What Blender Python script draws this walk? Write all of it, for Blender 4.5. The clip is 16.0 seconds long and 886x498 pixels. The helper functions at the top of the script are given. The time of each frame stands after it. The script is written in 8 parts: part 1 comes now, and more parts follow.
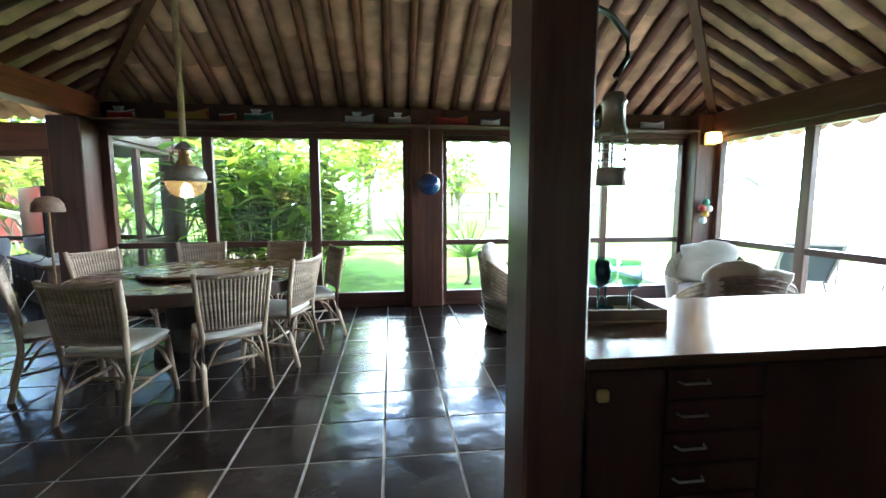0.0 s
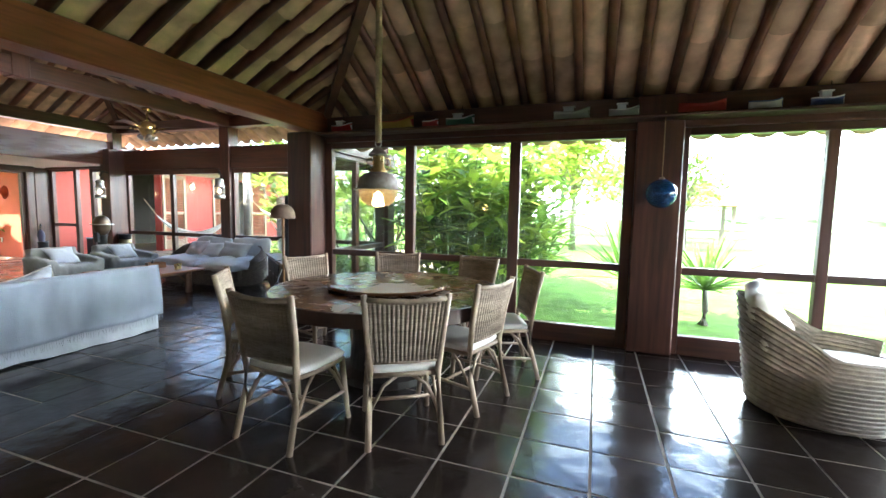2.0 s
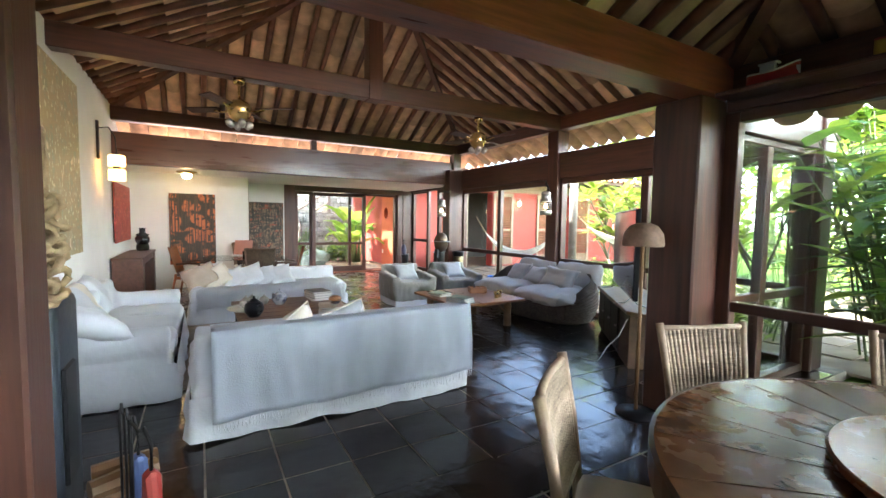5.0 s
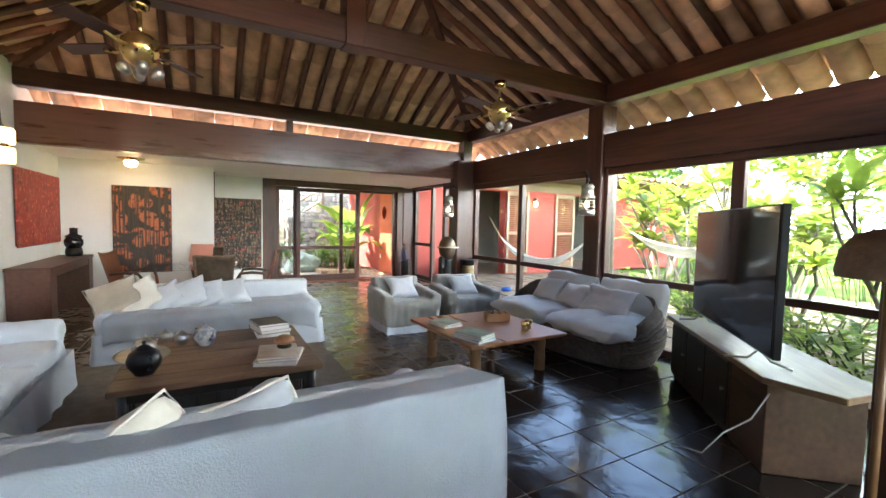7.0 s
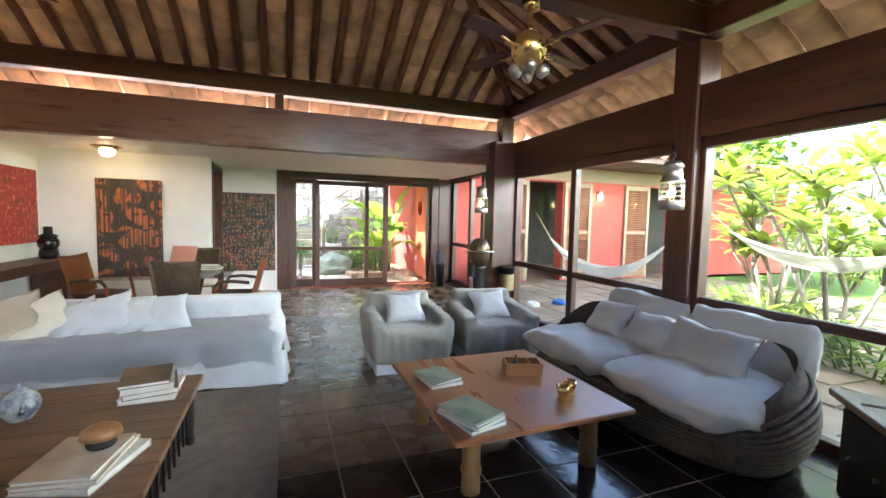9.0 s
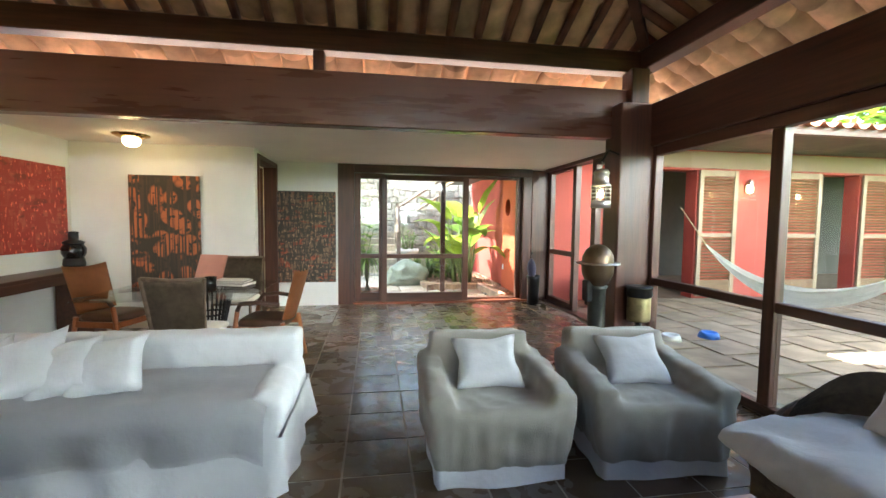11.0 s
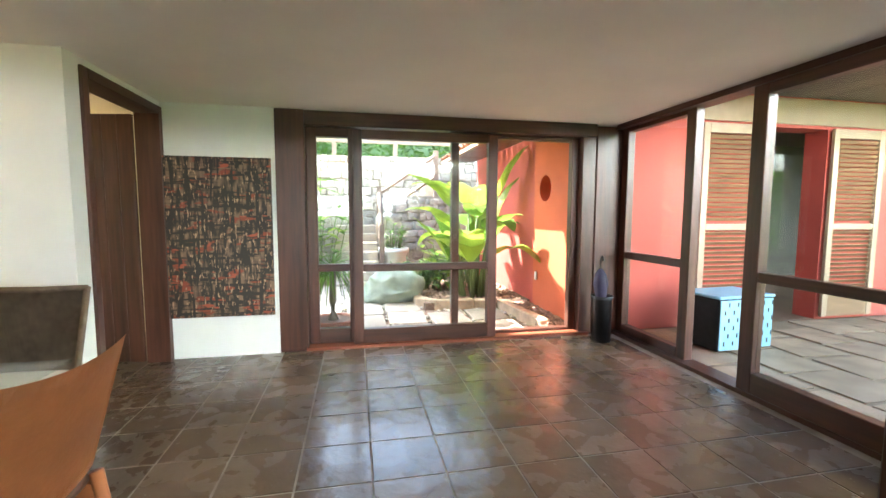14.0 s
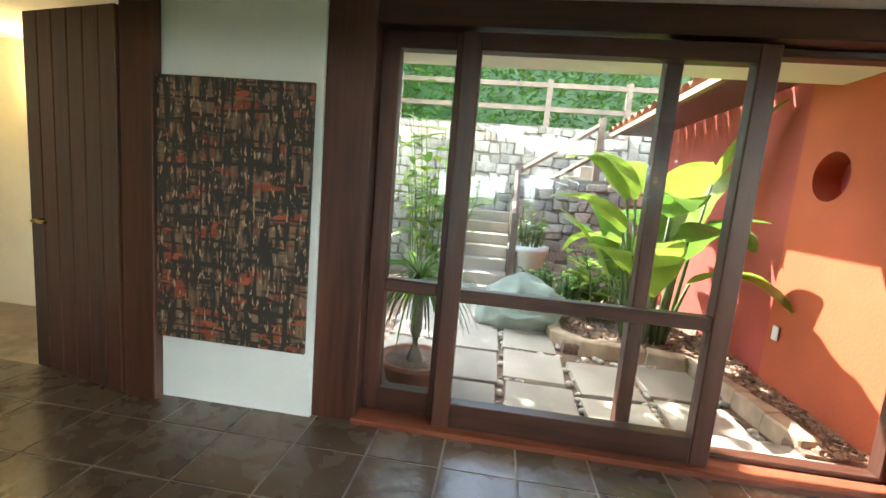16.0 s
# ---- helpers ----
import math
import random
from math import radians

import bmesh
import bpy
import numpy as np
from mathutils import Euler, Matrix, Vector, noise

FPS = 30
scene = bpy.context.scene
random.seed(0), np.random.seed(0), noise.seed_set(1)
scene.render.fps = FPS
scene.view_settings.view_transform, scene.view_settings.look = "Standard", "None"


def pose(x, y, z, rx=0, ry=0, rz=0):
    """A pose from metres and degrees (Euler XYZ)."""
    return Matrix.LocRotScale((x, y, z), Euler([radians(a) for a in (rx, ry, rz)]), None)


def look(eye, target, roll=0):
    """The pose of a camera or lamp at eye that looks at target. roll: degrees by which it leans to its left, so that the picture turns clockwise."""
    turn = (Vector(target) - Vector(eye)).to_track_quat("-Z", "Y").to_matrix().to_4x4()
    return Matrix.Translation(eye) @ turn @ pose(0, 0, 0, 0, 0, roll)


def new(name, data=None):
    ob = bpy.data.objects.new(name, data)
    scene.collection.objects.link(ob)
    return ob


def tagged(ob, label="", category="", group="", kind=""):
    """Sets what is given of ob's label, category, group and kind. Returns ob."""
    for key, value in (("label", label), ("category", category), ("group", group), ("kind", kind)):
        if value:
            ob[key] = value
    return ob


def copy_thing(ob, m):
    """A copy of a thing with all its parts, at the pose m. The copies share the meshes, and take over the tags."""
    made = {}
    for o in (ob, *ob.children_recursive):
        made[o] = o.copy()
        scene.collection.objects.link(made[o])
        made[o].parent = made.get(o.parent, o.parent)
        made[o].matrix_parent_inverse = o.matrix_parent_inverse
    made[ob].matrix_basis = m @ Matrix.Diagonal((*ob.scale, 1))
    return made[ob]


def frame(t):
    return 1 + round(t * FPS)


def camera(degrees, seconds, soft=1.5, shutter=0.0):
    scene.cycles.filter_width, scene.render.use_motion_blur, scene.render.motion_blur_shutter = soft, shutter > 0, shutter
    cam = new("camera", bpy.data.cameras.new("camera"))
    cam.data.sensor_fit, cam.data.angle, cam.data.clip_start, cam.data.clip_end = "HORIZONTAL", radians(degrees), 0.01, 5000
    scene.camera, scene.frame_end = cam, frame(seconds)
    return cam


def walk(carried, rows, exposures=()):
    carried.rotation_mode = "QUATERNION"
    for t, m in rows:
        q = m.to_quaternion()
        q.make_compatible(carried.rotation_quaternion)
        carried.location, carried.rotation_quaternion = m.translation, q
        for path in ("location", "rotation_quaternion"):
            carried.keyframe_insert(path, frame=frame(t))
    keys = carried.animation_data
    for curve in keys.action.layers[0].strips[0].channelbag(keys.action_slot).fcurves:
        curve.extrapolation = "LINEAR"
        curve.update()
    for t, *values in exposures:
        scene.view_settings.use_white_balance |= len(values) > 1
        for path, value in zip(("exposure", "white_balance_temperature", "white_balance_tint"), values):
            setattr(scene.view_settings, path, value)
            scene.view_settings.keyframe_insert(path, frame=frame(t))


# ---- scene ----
cam = camera(92.3, 16.0)
METRES, EYE, TILT, LEAN, TURN = 13.5, 1.42, 0.0, 0.0, -6.9
ROWS = [
    (0.0, 0.0, 0.0, 0.0, -0.01, -6.34, 0.05),
    (0.5, -0.0033, 0.0149, 0.0007, 3.72, -5.11, -0.35),
    (1.0, -0.0057, 0.0295, -0.0012, 7.65, -4.81, -0.64),
    (1.5, -0.0073, 0.0478, 0.0008, 17.46, -4.81, -0.73),
    (2.0, -0.0149, 0.0642, 0.0004, 26.6, -4.97, -1.04),
    (2.5, -0.0303, 0.0821, 0.0012, 35.03, -5.1, -0.9),
    (3.0, -0.0462, 0.1028, 0.0008, 45.93, -4.88, -0.24),
    (3.5, -0.0672, 0.1218, 0.0014, 56.91, -4.59, -1.58),
    (4.0, -0.0947, 0.1328, 0.0023, 60.47, -4.53, -2.39),
    (4.5, -0.1199, 0.1447, 0.0021, 63.67, -4.15, -1.58),
    (5.0, -0.1482, 0.1551, 0.0037, 67.17, -3.65, -0.85),
    (7.5, -0.2927, 0.2238, 0.0034, 67.93, -3.43, -1.37),
    (8.0, -0.3155, 0.2467, 0.0044, 67.87, -3.86, -1.39),
    (8.5, -0.3411, 0.2637, 0.0048, 69.6, -3.98, -1.36),
    (9.0, -0.3669, 0.2822, 0.0055, 76.43, -4.08, -1.29),
    (9.5, -0.3953, 0.293, 0.0048, 83.5, -4.12, -1.71),
    (12.0, -0.5726, 0.2965, -0.0002, 88.11, -3.65, -0.54),
    (12.5, -0.6099, 0.2915, 0.0002, 88.06, -3.56, -0.22),
    (13.0, -0.646, 0.2901, -0.0005, 87.78, -3.76, 0.77),
    (13.5, -0.6813, 0.2858, -0.0016, 86.52, -4.1, 0.22),
    (14.0, -0.7169, 0.2866, -0.0019, 85.39, -4.91, -0.17),
    (14.5, -0.7559, 0.2891, -0.0019, 85.38, -5.71, -2.18),
    (15.0, -0.7957, 0.2917, -0.0013, 87.26, -6.74, -3.0),
    (15.5, -0.8358, 0.294, 0.0004, 96.23, -7.35, -3.28),
    (16.0, -0.8732, 0.285, -0.0015, 104.46, -7.89, -4.85),
]
walk(cam, [(t, pose(0, 0, EYE, TILT, LEAN, TURN) @ pose(METRES * x, METRES * y, METRES * z, 90 + pitch, roll, yaw)) for t, x, y, z, yaw, pitch, roll in ROWS],
     [(0.0, 3.75, 5500, 9), (2.5, 3.8, 5950, 13), (5.0, 3.75, 6150, 14), (8.0, 3.65, 6250, 14), (9.5, 3.7, 6150, 12), (12.0, 3.35, 6550, 8), (14.0, 3.85, 6250, 9), (15.5, 3.3, 6250, 9), (16.0, 3.05, 6200, 5)])

# ---- world and light ----
world = bpy.data.worlds.new("sky")
scene.world = world
world.use_nodes = True
wn = world.node_tree.nodes
sky = wn.new("ShaderNodeTexSky")
sky.sky_type = "NISHITA"
sky.sun_disc = False
SUN_EL = 53
sky.sun_elevation = radians(SUN_EL)
SUN_AZ = 222          # compass bearing, clockwise from +y
sky.sun_rotation = radians(SUN_AZ)
sky.dust_density = 2.5
wn["Background"].inputs[1].default_value = 0.15
world.node_tree.links.new(sky.outputs[0], wn["Background"].inputs[0])
sun = new("sun", bpy.data.lights.new("sun", "SUN"))
sun.data.energy, sun.data.angle, sun.data.color = 3.6, radians(0.5), (1.0, 0.95, 0.86)
sd = Vector((math.sin(radians(SUN_AZ)) * math.cos(radians(SUN_EL)), math.cos(radians(SUN_AZ)) * math.cos(radians(SUN_EL)), math.sin(radians(SUN_EL))))
sun.matrix_world = look(sd * 30, (0, 0, 0))


# ---- materials ----
def mat(name, base, rough=0.5, metal=0.0, var=0.25, scale=6.0, bump=0.0, bscale=40.0, stretch=None, second=None, rand=0.0, spec=0.5,
        sheen=0.0, rvar=0.0, trans=0.0, island=False, sharp=None, coat=0.0):
    m = bpy.data.materials.new(name)
    m.use_nodes = True
    n, l = m.node_tree.nodes, m.node_tree.links
    b = n["Principled BSDF"]
    b.inputs["Roughness"].default_value, b.inputs["Metallic"].default_value = rough, metal
    b.inputs["Specular IOR Level"].default_value = spec
    b.inputs["Coat Weight"].default_value = coat
    b.inputs["Coat Roughness"].default_value = 0.12
    if sheen:
        b.inputs["Sheen Weight"].default_value = sheen
    if trans:
        b.inputs["Transmission Weight"].default_value = trans
    tc, mp = n.new("ShaderNodeTexCoord"), n.new("ShaderNodeMapping")
    l.new(tc.outputs["Object"], mp.inputs[0])
    mp.inputs["Scale"].default_value = stretch or (1, 1, 1)
    n1, n2 = n.new("ShaderNodeTexNoise"), n.new("ShaderNodeTexNoise")
    n1.inputs["Scale"].default_value, n1.inputs["Detail"].default_value = scale, 6
    n2.inputs["Scale"].default_value, n2.inputs["Detail"].default_value = scale * 0.17, 3
    l.new(mp.outputs[0], n1.inputs[0])
    l.new(mp.outputs[0], n2.inputs[0])
    add = n.new("ShaderNodeMath")
    add.operation = "ADD"
    l.new(n1.outputs[0], add.inputs[0])
    l.new(n2.outputs[0], add.inputs[1])
    ramp = n.new("ShaderNodeValToRGB")
    lo = [c * (1 - var) for c in base] if second is None else second
    hi = [min(1, c * (1 + var)) for c in base] if second is None else base
    ramp.color_ramp.elements[0].color, ramp.color_ramp.elements[1].color = (*lo, 1), (*hi, 1)
    ramp.color_ramp.elements[0].position, ramp.color_ramp.elements[1].position = sharp or (0.35, 0.65)
    half = n.new("ShaderNodeMath")
    half.operation = "MULTIPLY"
    half.inputs[1].default_value = 0.5
    l.new(add.outputs[0], half.inputs[0])
    l.new(half.outputs[0], ramp.inputs[0])
    colour = ramp.outputs[0]
    if rand:
        hsv = n.new("ShaderNodeHueSaturation")
        mr = n.new("ShaderNodeMapRange")
        mr.inputs[3].default_value, mr.inputs[4].default_value = 1 - rand, 1 + rand
        if island:
            geo = n.new("ShaderNodeNewGeometry")
            l.new(geo.outputs["Random Per Island"], mr.inputs[0])
        else:
            oi = n.new("ShaderNodeObjectInfo")
            l.new(oi.outputs["Random"], mr.inputs[0])
        l.new(mr.outputs[0], hsv.inputs["Value"])
        l.new(colour, hsv.inputs["Color"])
        colour = hsv.outputs[0]
    l.new(colour, b.inputs["Base Color"])
    if rvar:
        mr2 = n.new("ShaderNodeMapRange")
        mr2.inputs[1].default_value, mr2.inputs[2].default_value = 0.3, 0.7
        mr2.inputs[3].default_value, mr2.inputs[4].default_value = max(0.02, rough - rvar), min(1, rough + rvar)
        l.new(half.outputs[0], mr2.inputs[0])
        l.new(mr2.outputs[0], b.inputs["Roughness"])
    if bump:
        n3, bp = n.new("ShaderNodeTexNoise"), n.new("ShaderNodeBump")
        n3.inputs["Scale"].default_value, n3.inputs["Detail"].default_value = bscale, 4
        l.new(mp.outputs[0], n3.inputs[0])
        l.new(n3.outputs[0], bp.inputs["Height"])
        bp.inputs["Strength"].default_value, bp.inputs["Distance"].default_value = bump, 0.01
        l.new(bp.outputs[0], b.inputs["Normal"])
    return m


def weave(m, u=160.0, v=160.0, strength=0.4, dark=0.55):
    """Adds crossed woven strands to a material's colour and relief."""
    n, l = m.node_tree.nodes, m.node_tree.links
    b = n["Principled BSDF"]
    tc = n.new("ShaderNodeTexCoord")
    w1, w2 = n.new("ShaderNodeTexWave"), n.new("ShaderNodeTexWave")
    w1.bands_direction, w2.bands_direction = "X", "Z"
    w1.inputs["Scale"].default_value, w2.inputs["Scale"].default_value = u / 20, v / 20
    for w in (w1, w2):
        w.inputs["Distortion"].default_value = 0.6
        l.new(tc.outputs["Object"], w.inputs[0])
    mul = n.new("ShaderNodeMath")
    mul.operation = "MULTIPLY"
    l.new(w1.outputs["Fac"], mul.inputs[0])
    l.new(w2.outputs["Fac"], mul.inputs[1])
    src = b.inputs["Base Color"].links[0].from_socket
    mix = n.new("ShaderNodeMixRGB")
    mix.blend_type = "MULTIPLY"
    mr = n.new("ShaderNodeMapRange")
    mr.inputs[3].default_value, mr.inputs[4].default_value = dark, 1.0
    l.new(mul.outputs[0], mr.inputs[0])
    mix.inputs[0].default_value = 1
    l.new(src, mix.inputs[1])
    l.new(mr.outputs[0], mix.inputs[2])
    l.new(mix.outputs[0], b.inputs["Base Color"])
    bp = n.new("ShaderNodeBump")
    bp.inputs["Strength"].default_value, bp.inputs["Distance"].default_value = strength, 0.01
    l.new(mul.outputs[0], bp.inputs["Height"])
    l.new(bp.outputs[0], b.inputs["Normal"])
    return m


def glow(name, colour, strength):
    m = bpy.data.materials.new(name)
    m.use_nodes = True
    b = m.node_tree.nodes["Principled BSDF"]
    b.inputs["Base Color"].default_value = (*colour, 1)
    b.inputs["Emission Color"].default_value = (*colour, 1)
    b.inputs["Emission Strength"].default_value = strength
    return m


def glass_mat(name, colour=(0.95, 0.98, 0.97), rough=0.0):
    m = bpy.data.materials.new(name)
    m.use_nodes = True
    n, l = m.node_tree.nodes, m.node_tree.links
    n.remove(n["Principled BSDF"])
    tr, gl, mx, lw = n.new("ShaderNodeBsdfTransparent"), n.new("ShaderNodeBsdfGlossy"), n.new("ShaderNodeMixShader"), n.new("ShaderNodeLayerWeight")
    pw, ml = n.new("ShaderNodeMath"), n.new("ShaderNodeMath")
    pw.operation, ml.operation = "POWER", "MULTIPLY_ADD"
    pw.inputs[1].default_value, ml.inputs[1].default_value, ml.inputs[2].default_value = 5.0, 0.7, 0.03
    tr.inputs[0].default_value = (*colour, 1)
    gl.inputs["Roughness"].default_value = rough
    lw.inputs[0].default_value = 0.5
    l.new(lw.outputs["Facing"], pw.inputs[0])
    l.new(pw.outputs[0], ml.inputs[0])
    l.new(ml.outputs[0], mx.inputs[0])
    l.new(tr.outputs[0], mx.inputs[1])
    l.new(gl.outputs[0], mx.inputs[2])
    l.new(mx.outputs[0], n["Material Output"].inputs[0])
    return m


WOOD_X = mat("dark_wood_x", (0.066, 0.025, 0.015), 0.38, var=0.5, scale=9, stretch=(0.25, 4, 4), bump=0.15, bscale=30, rvar=0.08)
WOOD_Y = mat("dark_wood_y", (0.066, 0.025, 0.015), 0.38, var=0.5, scale=9, stretch=(4, 0.25, 4), bump=0.15, bscale=30, rvar=0.08)
WOOD_Z = mat("dark_wood_z", (0.078, 0.028, 0.017), 0.42, var=0.5, scale=9, stretch=(3, 3, 0.2), bump=0.1, bscale=30, rvar=0.08)
HEADER = mat("varnished_header", (0.105, 0.038, 0.022), 0.3, var=0.3, scale=6, stretch=(4, 0.3, 3), bump=0.12, bscale=20, rvar=0.08, coat=0.25)
BEAM_Y = mat("red_wood_y", (0.22, 0.062, 0.03), 0.36, var=0.45, scale=8, stretch=(4, 0.3, 4), bump=0.15, bscale=25, rvar=0.1)
RAFTER = mat("rafter_wood", (0.15, 0.062, 0.034), 0.5, var=0.5, scale=8, bump=0.2, bscale=30, rand=0.35)
CLAY = mat("clay_tile", (0.56, 0.365, 0.225), 0.85, var=0.45, scale=5, bump=0.3, bscale=60, rand=0.35, island=True)
WHITE = mat("white_plaster", (0.78, 0.78, 0.76), 0.8, var=0.05, scale=3, bump=0.12, bscale=25)
CEIL = mat("cream_plaster", (0.85, 0.82, 0.76), 0.7, var=0.05, scale=2, bump=0.05, bscale=15)
RED = mat("red_wall", (0.43, 0.075, 0.055), 0.8, var=0.16, scale=2.5, bump=0.15, bscale=40)
ORANGE = mat("orange_wall", (0.50, 0.10, 0.035), 0.8, var=0.12, scale=2.5, bump=0.15, bscale=40)
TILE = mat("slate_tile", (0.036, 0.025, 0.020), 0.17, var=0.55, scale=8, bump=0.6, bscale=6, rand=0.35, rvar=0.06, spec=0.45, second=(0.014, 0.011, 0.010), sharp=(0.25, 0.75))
# lighter brown copy of the slate, with reflected light put into its colour
TILE_LIT = mat("slate_tile_lit", (0.17, 0.115, 0.072), 0.27, var=0.5, scale=9, bump=0.85, bscale=8, rand=0.25, coat=0.15, spec=0.5, rvar=0.08, second=(0.115, 0.077, 0.05), sharp=(0.15, 0.85))
GROUT = mat("grout", (0.36, 0.31, 0.25), 0.8, var=0.4, scale=9)
GLASS = glass_mat("window_glass")
STONE_P = mat("terrace_stone", (0.33, 0.245, 0.17), 0.8, var=0.3, scale=3, bump=0.4, bscale=20, rand=0.15)
GRASS_G = mat("lawn", (0.10, 0.19, 0.03), 0.95, var=0.4, scale=4, bump=0.6, bscale=80, spec=0.05)


# ---- building tools ----
def thing(name, label="", category="", group="", kind="", at=None):
    e = new(name)
    e.empty_display_size = 0.1
    if at is not None:
        e.matrix_basis = at if isinstance(at, Matrix) else Matrix.Translation(at)
    return tagged(e, label, category, group, kind)


def link(name, me, material, parent=None, label="", smooth=False):
    if material is not None and not me.materials:
        me.materials.append(material)
    if smooth:
        me.polygons.foreach_set("use_smooth", [True] * len(me.polygons))
    ob = new(name, me)
    ob.parent = parent
    return tagged(ob, label)


def part(name, bm, material, parent=None, label="", smooth=False):
    me = bpy.data.meshes.new(name)
    bmesh.ops.recalc_face_normals(bm, faces=bm.faces)
    bm.to_mesh(me)
    bm.free()
    return link(name, me, material, parent, label, smooth)


def struct(name, bm, material, label="", category=""):
    return tagged(part(name, bm, material), label, category, kind="structure")


def box(x0, y0, z0, x1, y1, z1, bevel=0.0, bm=None, seg=1):
    b = bmesh.new()
    bmesh.ops.create_cube(b, size=1)
    for v in b.verts:
        v.co = Vector(((x0 + x1) / 2 + v.co.x * (x1 - x0), (y0 + y1) / 2 + v.co.y * (y1 - y0), (z0 + z1) / 2 + v.co.z * (z1 - z0)))
    if bevel:
        bmesh.ops.bevel(b, geom=b.edges[:], offset=bevel, segments=seg, affect="EDGES", profile=0.5)
    return merge(bm, b)


def merge(bm, b, m=None):
    if m is not None:
        bmesh.ops.transform(b, matrix=m, verts=b.verts)
    if bm is None:
        return b
    me = bpy.data.meshes.new("tmp")
    b.to_mesh(me)
    b.free()
    bm.from_mesh(me)
    bpy.data.meshes.remove(me)
    return bm


def lathe(profile, n=20, bm=None, m=None):
    """Turns (radius, z) pairs round the z axis."""
    b = bmesh.new()
    rings = []
    for r, z in profile:
        if r < 1e-4:
            rings.append([b.verts.new((0, 0, z))])
        else:
            rings.append([b.verts.new((r * math.cos(2 * math.pi * k / n), r * math.sin(2 * math.pi * k / n), z)) for k in range(n)])
    for a, c in zip(rings, rings[1:]):
        for k in range(n):
            q = [a[k % len(a)], a[(k + 1) % len(a)], c[(k + 1) % len(c)], c[k % len(c)]]
            q = list(dict.fromkeys(q))
            if len(q) > 2:
                b.faces.new(q)
    return merge(bm, b, m)


def tube(points, r, n=8, bm=None, r1=None, m=None, closed=False):
    """A round bar along points, tapering from r to r1, or with a radius for every point."""
    b = bmesh.new()
    pts = [Vector(p) for p in points]
    rings = []
    up = Vector((0, 0, 1))
    for i, p in enumerate(pts):
        d = (pts[min(i + 1, len(pts) - 1)] - pts[max(i - 1, 0)])
        if closed:
            d = pts[(i + 1) % len(pts)] - pts[i - 1]
        d.normalize()
        side = d.cross(up)
        if side.length < 0.05:
            side = d.cross(Vector((1, 0, 0)))
        side.normalize()
        other = side.cross(d)
        rr = r[i] if isinstance(r, (list, tuple)) else r + ((r1 if r1 is not None else r) - r) * i / max(1, len(pts) - 1)
        rings.append([b.verts.new(p + side * rr * math.cos(2 * math.pi * k / n) + other * rr * math.sin(2 * math.pi * k / n)) for k in range(n)])
    pairs = list(zip(rings, rings[1:]))
    if closed:
        pairs.append((rings[-1], rings[0]))
    for a, c in pairs:
        for k in range(n):
            b.faces.new((a[k], a[(k + 1) % n], c[(k + 1) % n], c[k]))
    if not closed:
        b.faces.new(rings[0][::-1])
        b.faces.new(rings[-1])
    return merge(bm, b, m)


def sheet(f, nu, nv, bm=None, thick=0.0):
    """A grid surface from f(u, v), u and v from 0 to 1, with a thickness."""
    b = bmesh.new()
    g = [[b.verts.new(f(i / nu, j / nv)) for j in range(nv + 1)] for i in range(nu + 1)]
    for i in range(nu):
        for j in range(nv):
            b.faces.new((g[i][j], g[i + 1][j], g[i + 1][j + 1], g[i][j + 1]))
    if thick:
        bmesh.ops.solidify(b, geom=b.faces[:], thickness=thick)
    return merge(bm, b)


def cushion(w, d, h, puff=0.35, n=8, wob=0.012, seed=0.0, bm=None, m=None):
    """A soft block, w by d by h, middle at the origin's height h / 2."""
    b = bmesh.new()
    bmesh.ops.create_cube(b, size=2)
    bmesh.ops.subdivide_edges(b, edges=b.edges[:], cuts=n, use_grid_fill=True)
    for v in b.verts:
        x, y, z = v.co
        e = 1 - 0.5 * puff * (abs(x) ** 4 + abs(y) ** 4) / 2
        k = 1 - 0.10 * puff * (z * z)
        q = Vector((x * k * (1 - 0.06 * puff * y * y), y * k * (1 - 0.06 * puff * x * x), z * e))
        p = Vector((q.x * w / 2, q.y * d / 2, q.z * h / 2 + h / 2))
        so = Vector((seed, seed * 2, 0))
        v.co = p + noise.noise_vector(p * 4 + so) * wob * 1.3 + noise.noise_vector(p * 13 + so) * wob * 0.7
    bmesh.ops.smooth_vert(b, verts=b.verts, factor=0.5, use_axis_x=True, use_axis_y=True, use_axis_z=True)
    return merge(bm, b, m)


def pillow(w, h, t, seed=0.0, bm=None, m=None):
    """A scatter cushion standing in the xz plane, its base at the origin."""
    b = bmesh.new()
    N = 14
    for s in (1, -1):
        g = []
        for i in range(N + 1):
            row = []
            for j in range(N + 1):
                u, v = i / N * 2 - 1, j / N * 2 - 1
                bulge = ((1 - u ** 4) * (1 - v ** 4)) ** 0.6 * (1 + 0.16 * noise.noise(Vector((u * 2.5 + seed, v * 2.5, s))))
                pin = 1 - 0.13 * (1 - abs(u)) * abs(v) ** 3, 1 - 0.13 * (1 - abs(v)) * abs(u) ** 3
                p = Vector((u * w / 2 * pin[1], s * t / 2 * bulge, v * h / 2 * pin[0] + h / 2))
                row.append(b.verts.new(p + noise.noise_vector(Vector((p.x * 7 + seed, 0, p.z * 7))) * 0.02))
            g.append(row)
        for i in range(N):
            for j in range(N):
                b.faces.new((g[i][j], g[i + 1][j], g[i + 1][j + 1], g[i][j + 1]))
    bmesh.ops.remove_doubles(b, verts=b.verts, dist=0.0005)
    return merge(bm, b, m)


